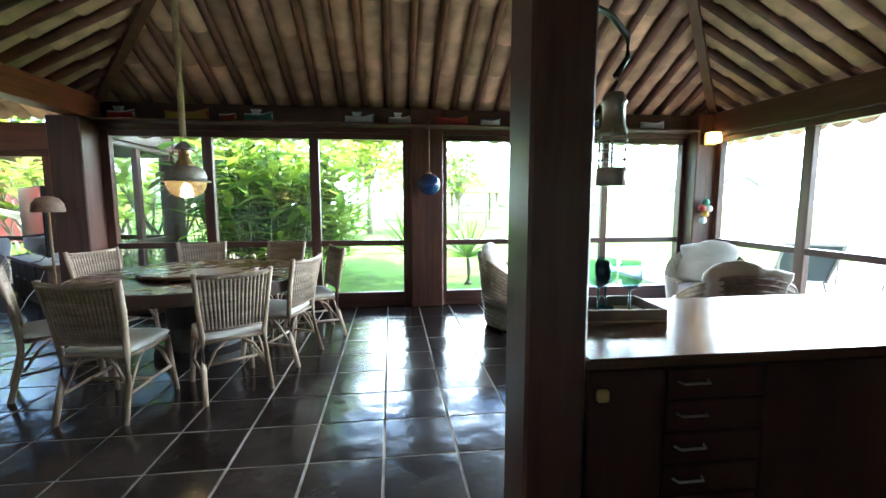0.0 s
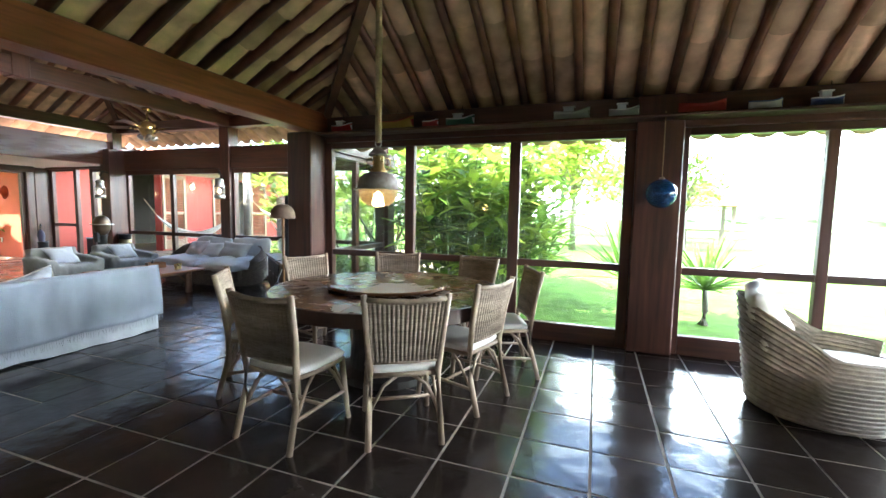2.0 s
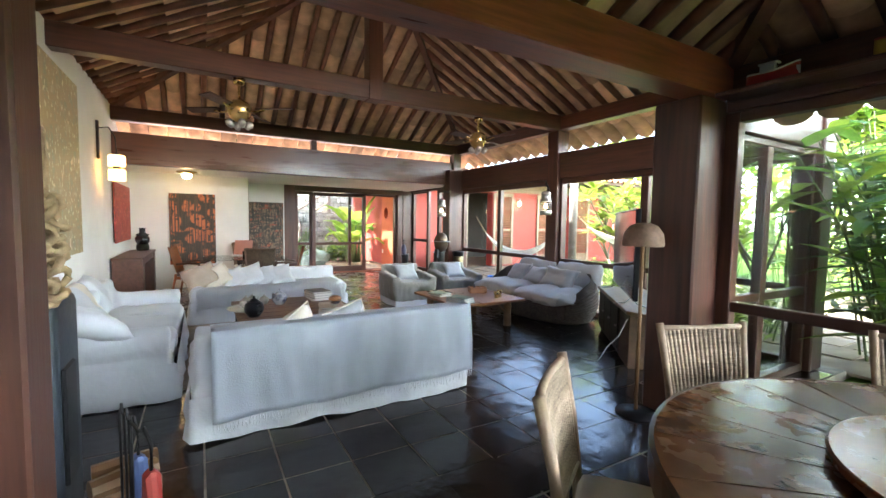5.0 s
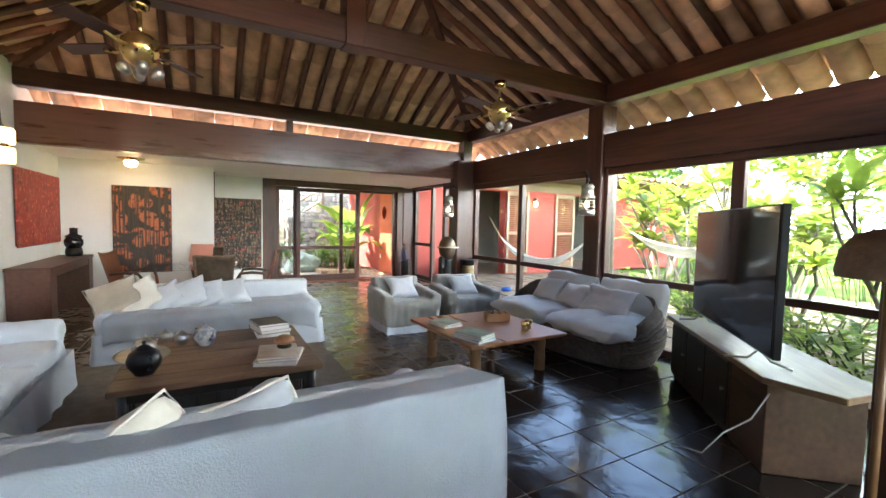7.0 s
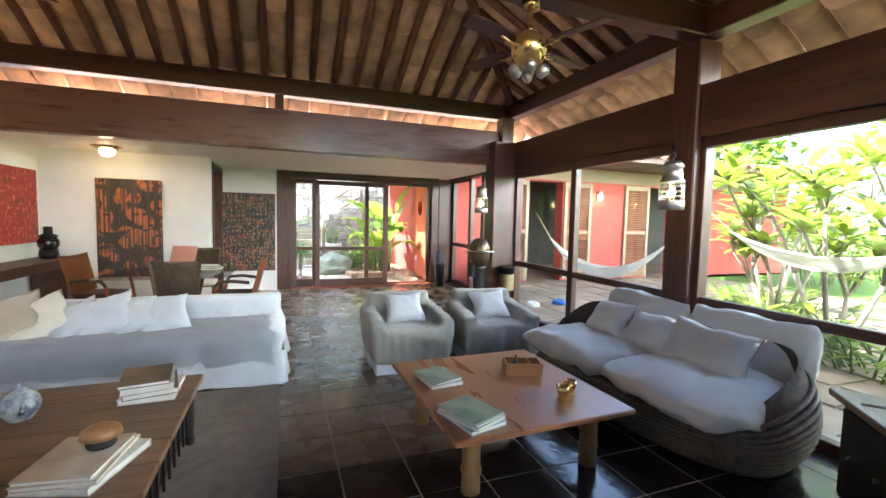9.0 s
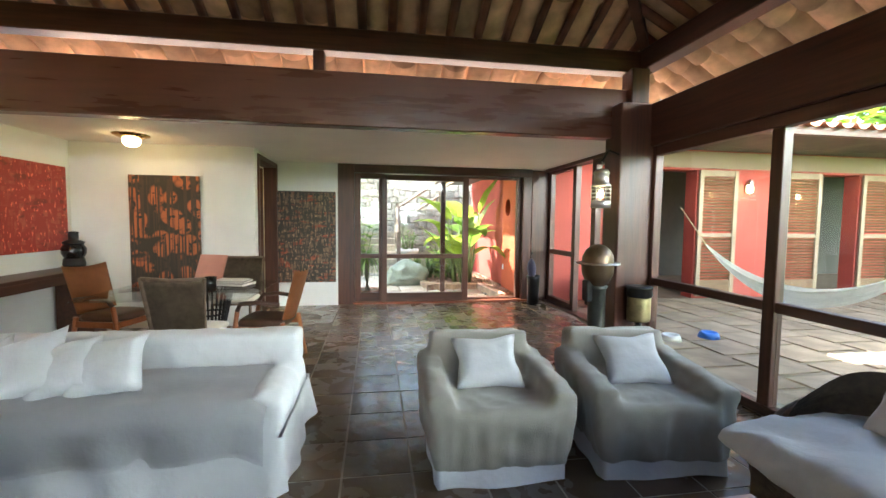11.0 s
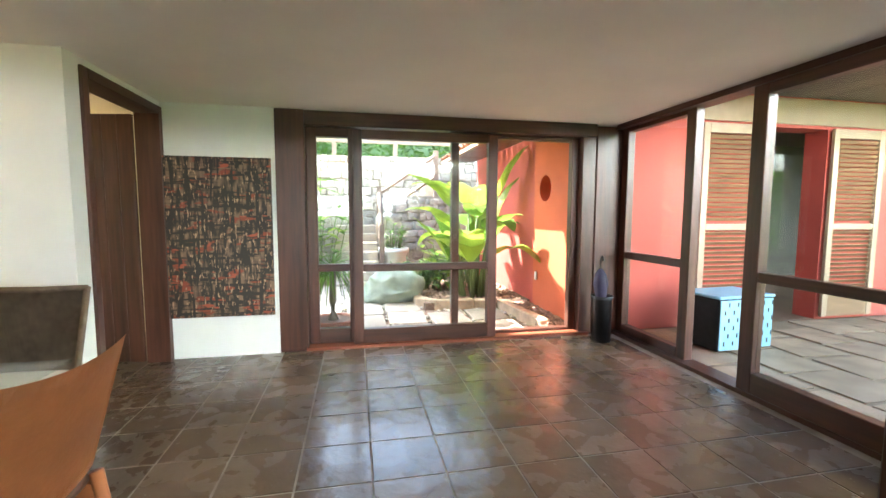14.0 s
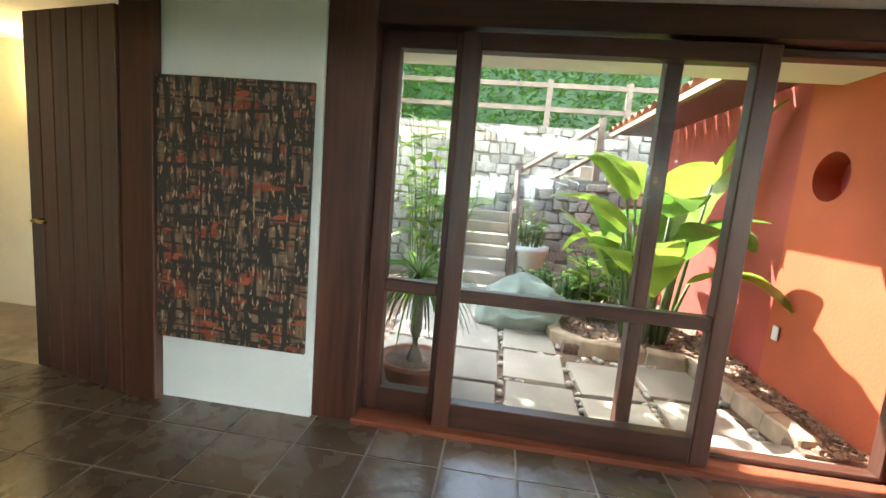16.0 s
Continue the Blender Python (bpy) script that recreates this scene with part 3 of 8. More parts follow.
def slip_sofa(name, label, w, d, h, at, fabric, seats=3, group="", arm_h=0.58, arm_w=0.22, cat="sofa"):
    """Faces -y in its own space; the back is at +y."""
    s = thing(name, label, cat, group, at=at)
    part("skirt", skirt_loop(w - 0.02, d - 0.02, 0.01, 0.30, 0.042, w * 3.1 + d), fabric, s, smooth=True)
    solids = [box(-w / 2 + 0.03, -d / 2 + 0.05, 0.16, w / 2 - 0.03, d / 2 - 0.04, 0.33),
              merge(None, box(-w / 2 + 0.05, -0.13, 0, w / 2 - 0.05, 0.11, h - 0.20), pose(0, d / 2 - 0.17, 0.20, -5))]
    for sx in (-1, 1):
        x = sx * (w / 2 - arm_w / 2 - 0.01)
        solids.append(box(x - arm_w * 0.36, -d / 2 + 0.07, 0.2, x + arm_w * 0.36, d / 2 - 0.12, arm_h - 0.08))
        solids.append(lathe([(0, -d / 2 + 0.06), (arm_w * 0.54, -d / 2 + 0.06), (arm_w * 0.54, d / 2 - 0.14), (0, d / 2 - 0.14)], 16, None,
                            pose(x, 0, arm_h - 0.11, 90) @ Matrix.Scale(-1, 4, (0, 0, 1))))
    part("slipcover", soft_cover(solids, 0.03, 5, 0.34, 0.02, 0.013, w + h), fabric, s, smooth=True)
    sw = (w - 2 * arm_w + 0.02) / seats
    for i in range(seats):
        part("seat_cushion", cushion(sw + 0.015, d - 0.28, 0.16, 0.6, 9, 0.02, i + w, m=pose(-w / 2 + arm_w - 0.01 + sw * (i + 0.5), -0.12, 0.30)), fabric, s, smooth=True)
    return s


def linen_armchair(at, seed):
    """Faces -y; a loose cover thrown over the whole chair, a white skirt showing below."""
    s = thing("armchair", "armchair under a loose grey linen slipcover", "armchair", "pair of linen armchairs", at=at)
    part("underskirt", skirt_loop(0.71, 0.78, 0.006, 0.20, 0.02, seed, 0.02), COTTON, s, "white cotton skirt below the cover", smooth=True)
    solids = [box(-0.38, -0.43, 0.10, 0.38, 0.38, 0.36),
              merge(None, box(-0.34, -0.12, 0, 0.34, 0.10, 0.48), pose(0, 0.27, 0.20, -9)),
              box(-0.29, -0.45, 0.30, 0.29, 0.2, 0.43)]
    for sx in (-1, 1):
        solids.append(merge(None, box(-0.075, -0.40, 0, 0.075, 0.34, 0.34), pose(sx * 0.325, 0, 0.20, 4, sx * 5)))
    part("slipcover", soft_cover(solids, 0.022, 16, 0.34, 0.034, 0.012, seed), LINEN, s, smooth=True)
    return s


def scatter_pillow(label, at, fabric, w=0.46, h=0.44, t=0.15, seed=0.0, piping=None, group=""):
    p = thing("throw_pillow", label, "pillow", group, at=at)
    part("cover", pillow(w, h, t, seed), fabric, p, smooth=True)
    if piping:
        pts = []
        for u, v in [(a, -1) for a in (-1, -0.5, 0, 0.5)] + [(1, a) for a in (-1, -0.5, 0, 0.5)] + [(-a, 1) for a in (-1, -0.5, 0, 0.5)] + [(-1, -a) for a in (-1, -0.5, 0, 0.5)]:
            pin = 1 - 0.09 * (1 - abs(u)) * abs(v) ** 3, 1 - 0.09 * (1 - abs(v)) * abs(u) ** 3
            pts.append((u * w / 2 * pin[1], 0, v * h / 2 * pin[0] + h / 2))
        part("piping", tube(pts, 0.007, 5, closed=True), piping, p, smooth=True)
    return p


# the sofa that turns its back to the dining room, with a fringed throw
slip_sofa("sofa", "long white slipcovered sofa with a pale throw over its back", 2.16, 0.98, 0.72, pose(-5.34, 3.31, 0, 0, 0, -90), COTTON, arm_h=0.51)
th = thing("throw_blanket", "pale blue-white woven throw with a knotted fringe over a sofa back", "blanket", at=pose(-4.86, 3.36, 0, 0, 0, -90))


def throw_f(u, v):
    x = (u - 0.5) * 1.98
    s = v * 1.0
    if s < 0.42:
        y, z = -0.42 + s, 0.755 - 0.05 * (1 - s / 0.42)
        y += 0.08
    else:
        y, z = 0.075 + 0.035 * math.sin(min(1, (s - 0.42) * 2) * 1.5), 0.755 - (s - 0.42) * 1.0
    z -= 0.03 * noise.noise(Vector((x * 2.2, 3, 0))) * v + 0.05 * (u - 0.5) * v
    y += 0.02 * noise.noise(Vector((x * 5, s * 1.8, 7))) + 0.008 * noise.noise(Vector((x * 14, s * 3, 9))) + (0.012 * math.sin(x * 11) * max(0, v - 0.45))
    return Vector((x, y, z))


part("cloth", sheet(throw_f, 60, 26, thick=0.006), THROW, th, smooth=True)
fr = bmesh.new()
for i in range(110):
    p = throw_f((i + 0.5) / 110, 1.0)
    q = p + Vector((random.uniform(-0.012, 0.012), random.uniform(-0.004, 0.01), -random.uniform(0.05, 0.075)))
    tube([p, (p + q) / 2 + Vector((random.uniform(-0.006, 0.006), 0.003, 0)), q], 0.0035, 4, fr, 0.002)
part("fringe", fr, COTTON, th, "knotted white fringe")
for i, (y, rx, rz, f, lab) in enumerate(((3.0, -16, 10, CREAM, "cream pillow with piping on a white sofa"), (3.40, -14, -14, GREYW, "white pillow slumped on a sofa"))):
    scatter_pillow(lab, pose(-5.22 + 0.03 * i, y, 0.46, 0, 0, -90 + rz) @ pose(0, 0, 0, rx - 14, 34 - 14 * i), f, 0.42, 0.38, seed=i, piping=CREAM)

# far sofa with a row of pillows
slip_sofa("sofa", "long white slipcovered sofa lined with scatter pillows", 2.22, 0.98, 0.67, pose(-8.90, 3.28, 0, 0, 0, 90), COTTON, arm_h=0.50)
for i, (y, f, lab, rz, w, lean) in enumerate(((2.34, BEIGE, "beige linen pillow on a white sofa", 6, 0.46, 26), (2.55, CREAM, "cream pillow with piping on a white sofa", 10, 0.45, 36),
                                              (2.76, COTTON, "white pillow on a white sofa", 12, 0.38, 32), (2.96, COTTON, "white pillow on a white sofa", 8, 0.43, 22),
                                              (3.16, COTTON, "white pillow on a white sofa", 12, 0.38, 24), (3.36, COTTON, "white pillow on a white sofa", 6, 0.40, 14))):
    scatter_pillow(lab, pose(-8.64, y + 0.06, 0.47, 0, 0, 90 - rz) @ pose(0, 0, 0, -40) @ pose(0, 0, 0.0, 0, -lean), f, w=w, h=w * 0.9, t=0.14, seed=i * 3.3, piping=f if i < 3 else None, group="pillows on the far sofa")
sc = thing("seat_cover", "white cotton cloth tucked over a sofa seat, hem hanging", "blanket", at=pose(-8.90, 3.28, 0, 0, 0, 90))


def seat_cloth(u, v):
    x = (u - 0.5) * 2.04
    wav = noise.noise(Vector((x * 3.2, 2, 0)))
    if v < 0.6:
        y, z = 0.16 - v / 0.6 * 0.60, 0.487 + 0.016 * noise.noise(Vector((x * 4, v * 6, 1))) + 0.006 * noise.noise(Vector((x * 13, v * 9, 1)))
    else:
        f = (v - 0.6) / 0.4
        y, z = -0.44 - 0.07 * math.sin(min(1, f * 3) * 1.57), 0.485 - f * (0.27 + 0.05 * wav)
        y += f * (0.02 * math.sin(x * 17 + 2 * wav) + 0.03 * wav)
    return Vector((x, y, z - 0.03 * max(0, abs(u - 0.5) - 0.46) / 0.04))


part("cloth", sheet(seat_cloth, 80, 24, thick=0.006), COTTON, sc, smooth=True)

# sofa along the white wall, heaped with cushions
slip_sofa("sofa", "white slipcovered sofa heaped with rumpled cushions", 2.3, 0.98, 0.74, pose(-6.86, 1.66, 0, 0, 0, 180), COTTON)
for i, (x, y, z, rx, rz, w, f) in enumerate(((-5.95, 1.42, 0.47, -30, 190, 0.6, COTTON), (-6.25, 1.55, 0.48, -42, 165, 0.58, COTTON), (-5.95, 1.75, 0.55, -62, 205, 0.55, COTTON),
                                             (-6.7, 1.45, 0.47, -28, 176, 0.5, CREAM), (-7.3, 1.45, 0.47, -26, 186, 0.5, COTTON))):
    scatter_pillow("rumpled white pillow heaped on a sofa", pose(x, y, z, 0, 0, rz) @ pose(0, 0, 0, rx), f, w=w, h=w * 0.85, t=0.2, seed=i * 7.7, group="pillows on the wall sofa")

# two armchairs in grey linen slipcovers
for x, y, rz in ((-8.72, 5.56, 88), (-8.66, 6.52, 84)):
    linen_armchair(pose(x, y, 0, 0, 0, rz), y)
    scatter_pillow("square white pillow on a linen armchair", pose(x, y, 0.42, 0, 0, rz) @ pose(0.0, -0.12, 0, -48), GREYW, 0.42, 0.38, 0.13, x, group="pillows on the armchairs")

# rattan sofa below the windows
rs = thing("rattan_sofa", "low rounded grey rattan sofa with thick white cushions", "sofa", at=pose(-7.04, 7.12, 0, 0, 0, 3))
W2, D2 = 1.06, 0.44


def shell(u, v):
    th = u * 2 * math.pi
    k = 2.6
    c, s = math.cos(th), math.sin(th)
    ex = W2 * math.copysign(abs(c) ** (2 / k), c)
    ey = D2 * math.copysign(abs(s) ** (2 / k), s)
    w = min(1.0, max(0.0, (s + 0.75) / 1.35))
    back = w * w * (3 - 2 * w)
    top = 0.35 + 0.35 * back
    z = v * top
    f = 0.90 + 0.14 * math.sin(math.pi * min(1, v * 0.9 + 0.05))
    return Vector((ex * f, ey * f + 0.05 * back * v, max(0.012, z)))


part("shell", sheet(shell, 72, 14, thick=0.03), RATTAN, rs, "woven grey rattan", smooth=True)
for k in range(11):
    v = 0.06 + k * 0.075
    part("cane", tube([shell(i / 60, v) * 1.0 + Vector((shell(i / 60, v).x * 0.012, shell(i / 60, v).y * 0.03, 0)) for i in range(60)], 0.016, 6, closed=True), RATTAN, rs, smooth=True)
part("seat_deck", box(-W2 + 0.12, -D2 + 0.06, 0.06, W2 - 0.12, D2 - 0.06, 0.30, 0.03), RATTAN, rs)
for sx in (-1, 1):
    part("seat_cushion", cushion(1.04, 0.96, 0.25, 1.1, 12, 0.05, sx, m=pose(sx * 0.49, -0.06, 0.25)), PUFF, rs, "soft white seat cushion", smooth=True)
    part("back_cushion", cushion(0.94, 0.44, 0.20, 1.0, 10, 0.035, sx + 4, m=pose(sx * 0.45, 0.40, 0.40, 72) @ pose(0, 0.22, -0.1)), PUFF, rs, "soft white back cushion", smooth=True)
for x, rx, w in ((-0.50, -38, 0.50), (-0.06, -46, 0.46), (0.46, -36, 0.60)):
    scatter_pillow("white pillow with flanged edge on a rattan sofa", pose(-7.04 + x, 7.14, 0.47, 0, 0, 3 + x * 14) @ pose(0, -0.05, 0, rx, x * 9), PUFF, w, 0.36, 0.16, x * 9, CREAM, "pillows on the rattan sofa")


def book(w, d, h, at, cover, label):
    b = thing("book", label, "book", "stacked books", at=at)
    part("page_block", box(-w / 2 + 0.006, -d / 2 + 0.005, 0.003, w / 2 - 0.004, d / 2 - 0.005, h - 0.003), PAPER, b)
    c = box(-w / 2, -d / 2, 0, w / 2, d / 2, 0.003)
    box(-w / 2, -d / 2, h - 0.003, w / 2, d / 2, h, bm=c)
    box(-w / 2, -d / 2, 0.003, -w / 2 + 0.004, d / 2, h - 0.003, bm=c)
    part("cover", c, cover, b)
    return b


COVERS = [mat("cover_" + n, c, 0.4, var=0.5, scale=9, second=s) for n, c, s in (("green", (0.06, 0.16, 0.13), (0.36, 0.38, 0.28)), ("white", (0.65, 0.63, 0.58), (0.5, 0.47, 0.42)),
          ("blue", (0.07, 0.20, 0.34), (0.20, 0.42, 0.50)), ("dark", (0.03, 0.03, 0.035), (0.12, 0.08, 0.05)), ("tan", (0.45, 0.30, 0.18), (0.62, 0.55, 0.46)))]


def stack(x, y, z, rz, items):
    for k, (w, d, h, c, lab) in enumerate(items):
        book(w, d, h, pose(x + 0.01 * k, y - 0.008 * k, z, 0, 0, rz + (k * 37 % 13 - 6)), COVERS[c], lab)
        z += h


# bamboo-legged coffee table
ct = thing("coffee_table", "square reddish wood coffee table on thick bamboo legs", "table", at=pose(-6.93, 5.73, 0, 0, 0, 1) @ Matrix.Diagonal((1, 1, 0.93, 1)))
top = box(-0.61, -0.58, 0.395, 0.61, 0.58, 0.43, 0.008)
part("tabletop", top, TEAK, ct)
for sx, sy in ((-1, -1), (-1, 1), (1, -1), (1, 1)):
    part("leg", lathe([(0, 0), (0.055, 0), (0.052, 0.10), (0.060, 0.13), (0.052, 0.16), (0.050, 0.27), (0.058, 0.30), (0.050, 0.33), (0.052, 0.395), (0, 0.395)], 14, m=pose(sx * 0.42, sy * 0.40, 0)), BAMBOO, ct, smooth=True)
for s in (-1, 1):
    part("apron", tube([(-0.42, s * 0.40, 0.36), (0.42, s * 0.40, 0.36)], 0.026, 8), BAMBOO, ct, smooth=True)
    part("apron", tube([(s * 0.42, -0.40, 0.36), (s * 0.42, 0.40, 0.36)], 0.026, 8), BAMBOO, ct, smooth=True)
    part("brace", tube([(-0.38 + 0.76 * i / 12, s * 0.40, 0.18 + 0.16 * math.sin(math.pi * i / 12)) for i in range(13)], 0.012, 6), BAMBOO, ct, smooth=True)
stack(-7.12, 5.36, 0.40, 12, ((0.30, 0.23, 0.022, 1, "white covered book on a coffee table"), (0.27, 0.21, 0.018, 0, "green covered book on a coffee table")))
stack(-6.52, 5.34, 0.40, 20, ((0.31, 0.24, 0.025, 2, "blue covered book in a stack"), (0.30, 0.23, 0.02, 1, "white covered book in a stack"), (0.29, 0.22, 0.02, 2, "blue covered book in a stack"), (0.29, 0.22, 0.012, 0, "green covered book in a stack")))
bx = thing("wooden_caddy", "small open wooden box on a coffee table", "box", at=pose(-7.06, 5.98, 0.40, 0, 0, 70))
CADDY = mat("caddy_wood", (0.33, 0.15, 0.06), 0.45, var=0.3, scale=8, stretch=(0.5, 4, 4))
for a in ((-0.04, -0.07, -0.032, 0.07), (0.04, -0.07, 0.048, 0.07), (-0.13, -0.08, -0.118, 0.08), (0.118, -0.08, 0.13, 0.08), (-0.118, -0.08, 0.118, -0.07), (-0.118, 0.07, 0.118, 0.08)):
    part("side" if a[0] not in (-0.04, 0.04) else "divider", box(a[0], a[1], 0.008, a[2], a[3], 0.09, 0.002), CADDY, bx)
part("bottom", box(-0.12, -0.075, 0, 0.12, 0.075, 0.008), CADDY, bx)
tagged(part("bottle", lathe([(0, 0), (0.02, 0), (0.022, 0.08), (0.008, 0.10), (0.008, 0.13), (0, 0.13)], 10, m=pose(-7.05, 5.92, 0.408)), BLACKM, smooth=True), "small dark bottle in a wooden box", "bottle")
for x, y in ((-6.58, 5.98), (-6.64, 6.08)):
    tagged(part("candle_holder", lathe([(0, 0), (0.035, 0), (0.03, 0.01), (0.024, 0.03), (0.036, 0.05), (0.04, 0.09), (0.036, 0.09), (0.03, 0.055), (0, 0.05)], 14, m=pose(x, y, 0.40)), BRASS, smooth=True), "small dull brass candle holder on a coffee table", "candle holder", "brass candle holders")

# dark coffee table with latticed shelf, on the rug
tagged(part("rug", sheet(lambda u, v: Vector((-8.38 + u * 2.5, 2.1 + v * 2.24, 0.012 + 0.002 * noise.noise(Vector((u * 9, v * 9, 0))))), 30, 30, thick=0.01), JUTE), "flat taupe woven rug with bound edge", "rug")
lt = thing("low_table", "wide dark wood table with a latticed lower shelf", "table", at=pose(-6.91, 3.26, 0))
for k in range(6):
    part("plank", box(-0.64 + k * 0.2135, -0.62, 0.41, -0.64 + (k + 1) * 0.2135 - 0.003, 0.62, 0.448, 0.004), DARKTOP, lt)
for sx, sy in ((-1, -1), (-1, 1), (1, -1), (1, 1)):
    part("leg", lathe([(0, 0.02), (0.026, 0.02), (0.03, 0.05), (0.024, 0.10), (0.03, 0.2), (0.03, 0.41), (0, 0.41)], 10, m=pose(sx * 0.57, sy * 0.55, 0)), BLACKW, lt, smooth=True)
for s in (-1, 1):
    part("apron", box(-0.57, s * 0.55 - 0.015, 0.34, 0.57, s * 0.55 + 0.015, 0.41, 0.003), BLACKW, lt)
    part("apron", box(s * 0.57 - 0.015, -0.55, 0.34, s * 0.57 + 0.015, 0.55, 0.41, 0.003), BLACKW, lt)
    part("rail", box(s * 0.57 - 0.012, -0.55, 0.14, s * 0.57 + 0.012, 0.55, 0.17, 0.003), BLACKW, lt)
    for k in range(10):
        part("spindle", box(s * 0.57 - 0.006, -0.5 + k * 0.11, 0.17, s * 0.57 + 0.006, -0.485 + k * 0.11, 0.34), BLACKW, lt)
        part("spindle", box(-0.5 + k * 0.11, s * 0.55 - 0.006, 0.10, -0.485 + k * 0.11, s * 0.55 + 0.006, 0.34), BLACKW, lt)
part("shelf", box(-0.56, -0.54, 0.12, 0.56, 0.54, 0.14), BLACKW, lt)
stack(-7.32, 3.66, 0.448, 8, ((0.34, 0.27, 0.03, 1, "thick white book in a stack"), (0.33, 0.26, 0.03, 3, "dark covered book in a stack"), (0.32, 0.25, 0.035, 1, "pale covered book in a stack"), (0.31, 0.24, 0.02, 3, "dark brown covered book in a stack")))
stack(-6.52, 3.62, 0.448, -12, ((0.36, 0.29, 0.03, 1, "large white book in a stack"), (0.35, 0.27, 0.02, 4, "tan covered book in a stack"), (0.33, 0.26, 0.018, 4, "magazine with a tan cover")))


def teapot(x, y, z, r, material, label, spout=True, rz=0.0):
    t = thing("teapot", label, "teapot", at=pose(x, y, z, 0, 0, rz))
    part("body", lathe([(0, 0), (r * 0.55, 0), (r * 0.6, r * 0.1), (r * 0.95, r * 0.6), (r, r * 0.95), (r * 0.85, r * 1.4), (r * 0.5, r * 1.65), (0, r * 1.65)], 18), material, t, smooth=True)
    part("lid", lathe([(r * 0.5, r * 1.65), (r * 0.3, r * 1.85), (r * 0.08, r * 1.95), (r * 0.14, r * 2.1), (0, r * 2.2)], 14), material, t, smooth=True)
    part("handle", tube([(-r * 0.9, 0, r * 1.3), (-r * 1.5, 0, r * 1.35), (-r * 1.55, 0, r * 0.8), (-r * 0.9, 0, r * 0.5)], r * 0.1, 6), material, t, smooth=True)
    if spout:
        part("spout", tube([(r * 0.85, 0, r * 0.6), (r * 1.25, 0, r * 0.9), (r * 1.45, 0, r * 1.45)], r * 0.16, 8, r1=r * 0.09), material, t, smooth=True)
    return t


tr = thing("serving_tray", "oval tarnished silver tray on a low table", "tray", at=pose(-7.0, 2.74, 0.448, 0, 0, 8) @ Matrix.Diagonal((1.3, 0.9, 1, 1)))
part("plate", lathe([(0, 0), (0.17, 0), (0.19, 0.006), (0.17, 0.008), (0, 0.006)], 28), STEEL, tr, smooth=True)
part("rim", tube([(0.188 * math.cos(a * math.pi / 14), 0.188 * math.sin(a * math.pi / 14), 0.01) for a in range(28)], 0.006, 6, closed=True), STEEL, tr, smooth=True)
teapot(-7.12, 3.14, 0.448, 0.085, PORC, "grey and white painted porcelain teapot", rz=30)
teapot(-7.22, 2.98, 0.448, 0.055, STEEL, "small tarnished silver sugar pot", False)
teapot(-7.35, 2.86, 0.448, 0.05, STEEL, "small tarnished silver pot", True, 100)
teapot(-6.98, 2.76, 0.455, 0.07, STEEL, "dull silver teapot on a dark table", True, 140)
teapot(-6.55, 2.80, 0.448, 0.10, BLACKM, "dark iron kettle on a wooden table", True, 200)
sh = thing("carved_ornament", "round pale and dark carved ornament on books", "ornament", at=(-6.56, 3.66, 0.518))
part("base", lathe([(0, 0), (0.05, 0), (0.055, 0.015), (0.04, 0.03), (0, 0.03)], 14), BLACKW, sh, smooth=True)
part("dome", lathe([(0.05, 0.03), (0.075, 0.045), (0.068, 0.07), (0.035, 0.088), (0, 0.092)], 18), CADDY, sh, smooth=True)

# television on its angled cabinet
cab = thing("tv_cabinet", "dark stained low cabinet set across the corner", "cabinet", at=pose(-4.98, 6.86, 0, 0, 0, -41))
part("body", box(-0.82, -0.27, 0.04, 0.42, 0.27, 0.56, 0.006), mat("cabinet_wood", (0.05, 0.026, 0.016), 0.4, var=0.4, scale=7, stretch=(0.6, 4, 4)), cab)
part("side_body", box(0.42, -0.262, 0.0, 0.88, 0.26, 0.56, 0.005), mat("cabinet_brown", (0.07, 0.04, 0.024), 0.5, var=0.35, scale=6, stretch=(0.6, 4, 4), spec=0.2), cab, "plain brown end section")
part("plinth", box(-0.80, -0.25, 0, 0.40, 0.25, 0.04), BLACKW, cab)
ctop = bmesh.new()
edge = ((-0.93, -0.30), (0.90, -0.30), (1.16, -0.02), (0.98, 0.28), (-0.80, 0.28))
lo = [ctop.verts.new((x, y, 0.56)) for x, y in edge]
hi = [ctop.verts.new((x, y, 0.60)) for x, y in edge]
ctop.faces.new(hi)
ctop.faces.new(lo[::-1])
for i in range(5):
    ctop.faces.new((lo[i], lo[(i + 1) % 5], hi[(i + 1) % 5], hi[i]))
bmesh.ops.bevel(ctop, geom=list(ctop.edges), offset=0.005, segments=1, affect="EDGES")
part("top", ctop, mat("cabinet_top", (0.24, 0.15, 0.085), 0.42, var=0.3, scale=6, stretch=(0.6, 4, 4)), cab, "brown waxed wooden top")
for k in range(3):
    d = part("door", box(-0.80 + k * 0.41, -0.285, 0.07, -0.80 + k * 0.41 + 0.395, -0.27, 0.54, 0.004), BLACKW, cab)
    part("knob", lathe([(0, 0), (0.008, 0), (0.014, 0.02), (0, 0.024)], 10, m=pose(-0.45 + k * 0.41, -0.285, 0.33, 90)), STEEL, d)
tv = thing("television", "large flat black television standing on a cabinet", "television", at=pose(-5.06, 6.72, 0.602, 0, 0, -45))
part("panel", box(-0.83, -0.018, 0.09, 0.83, 0.03, 1.03, 0.006), BLACKM, tv)
part("screen", box(-0.815, -0.022, 0.105, 0.815, -0.018, 1.018), SCREEN, tv, "dark glossy screen")
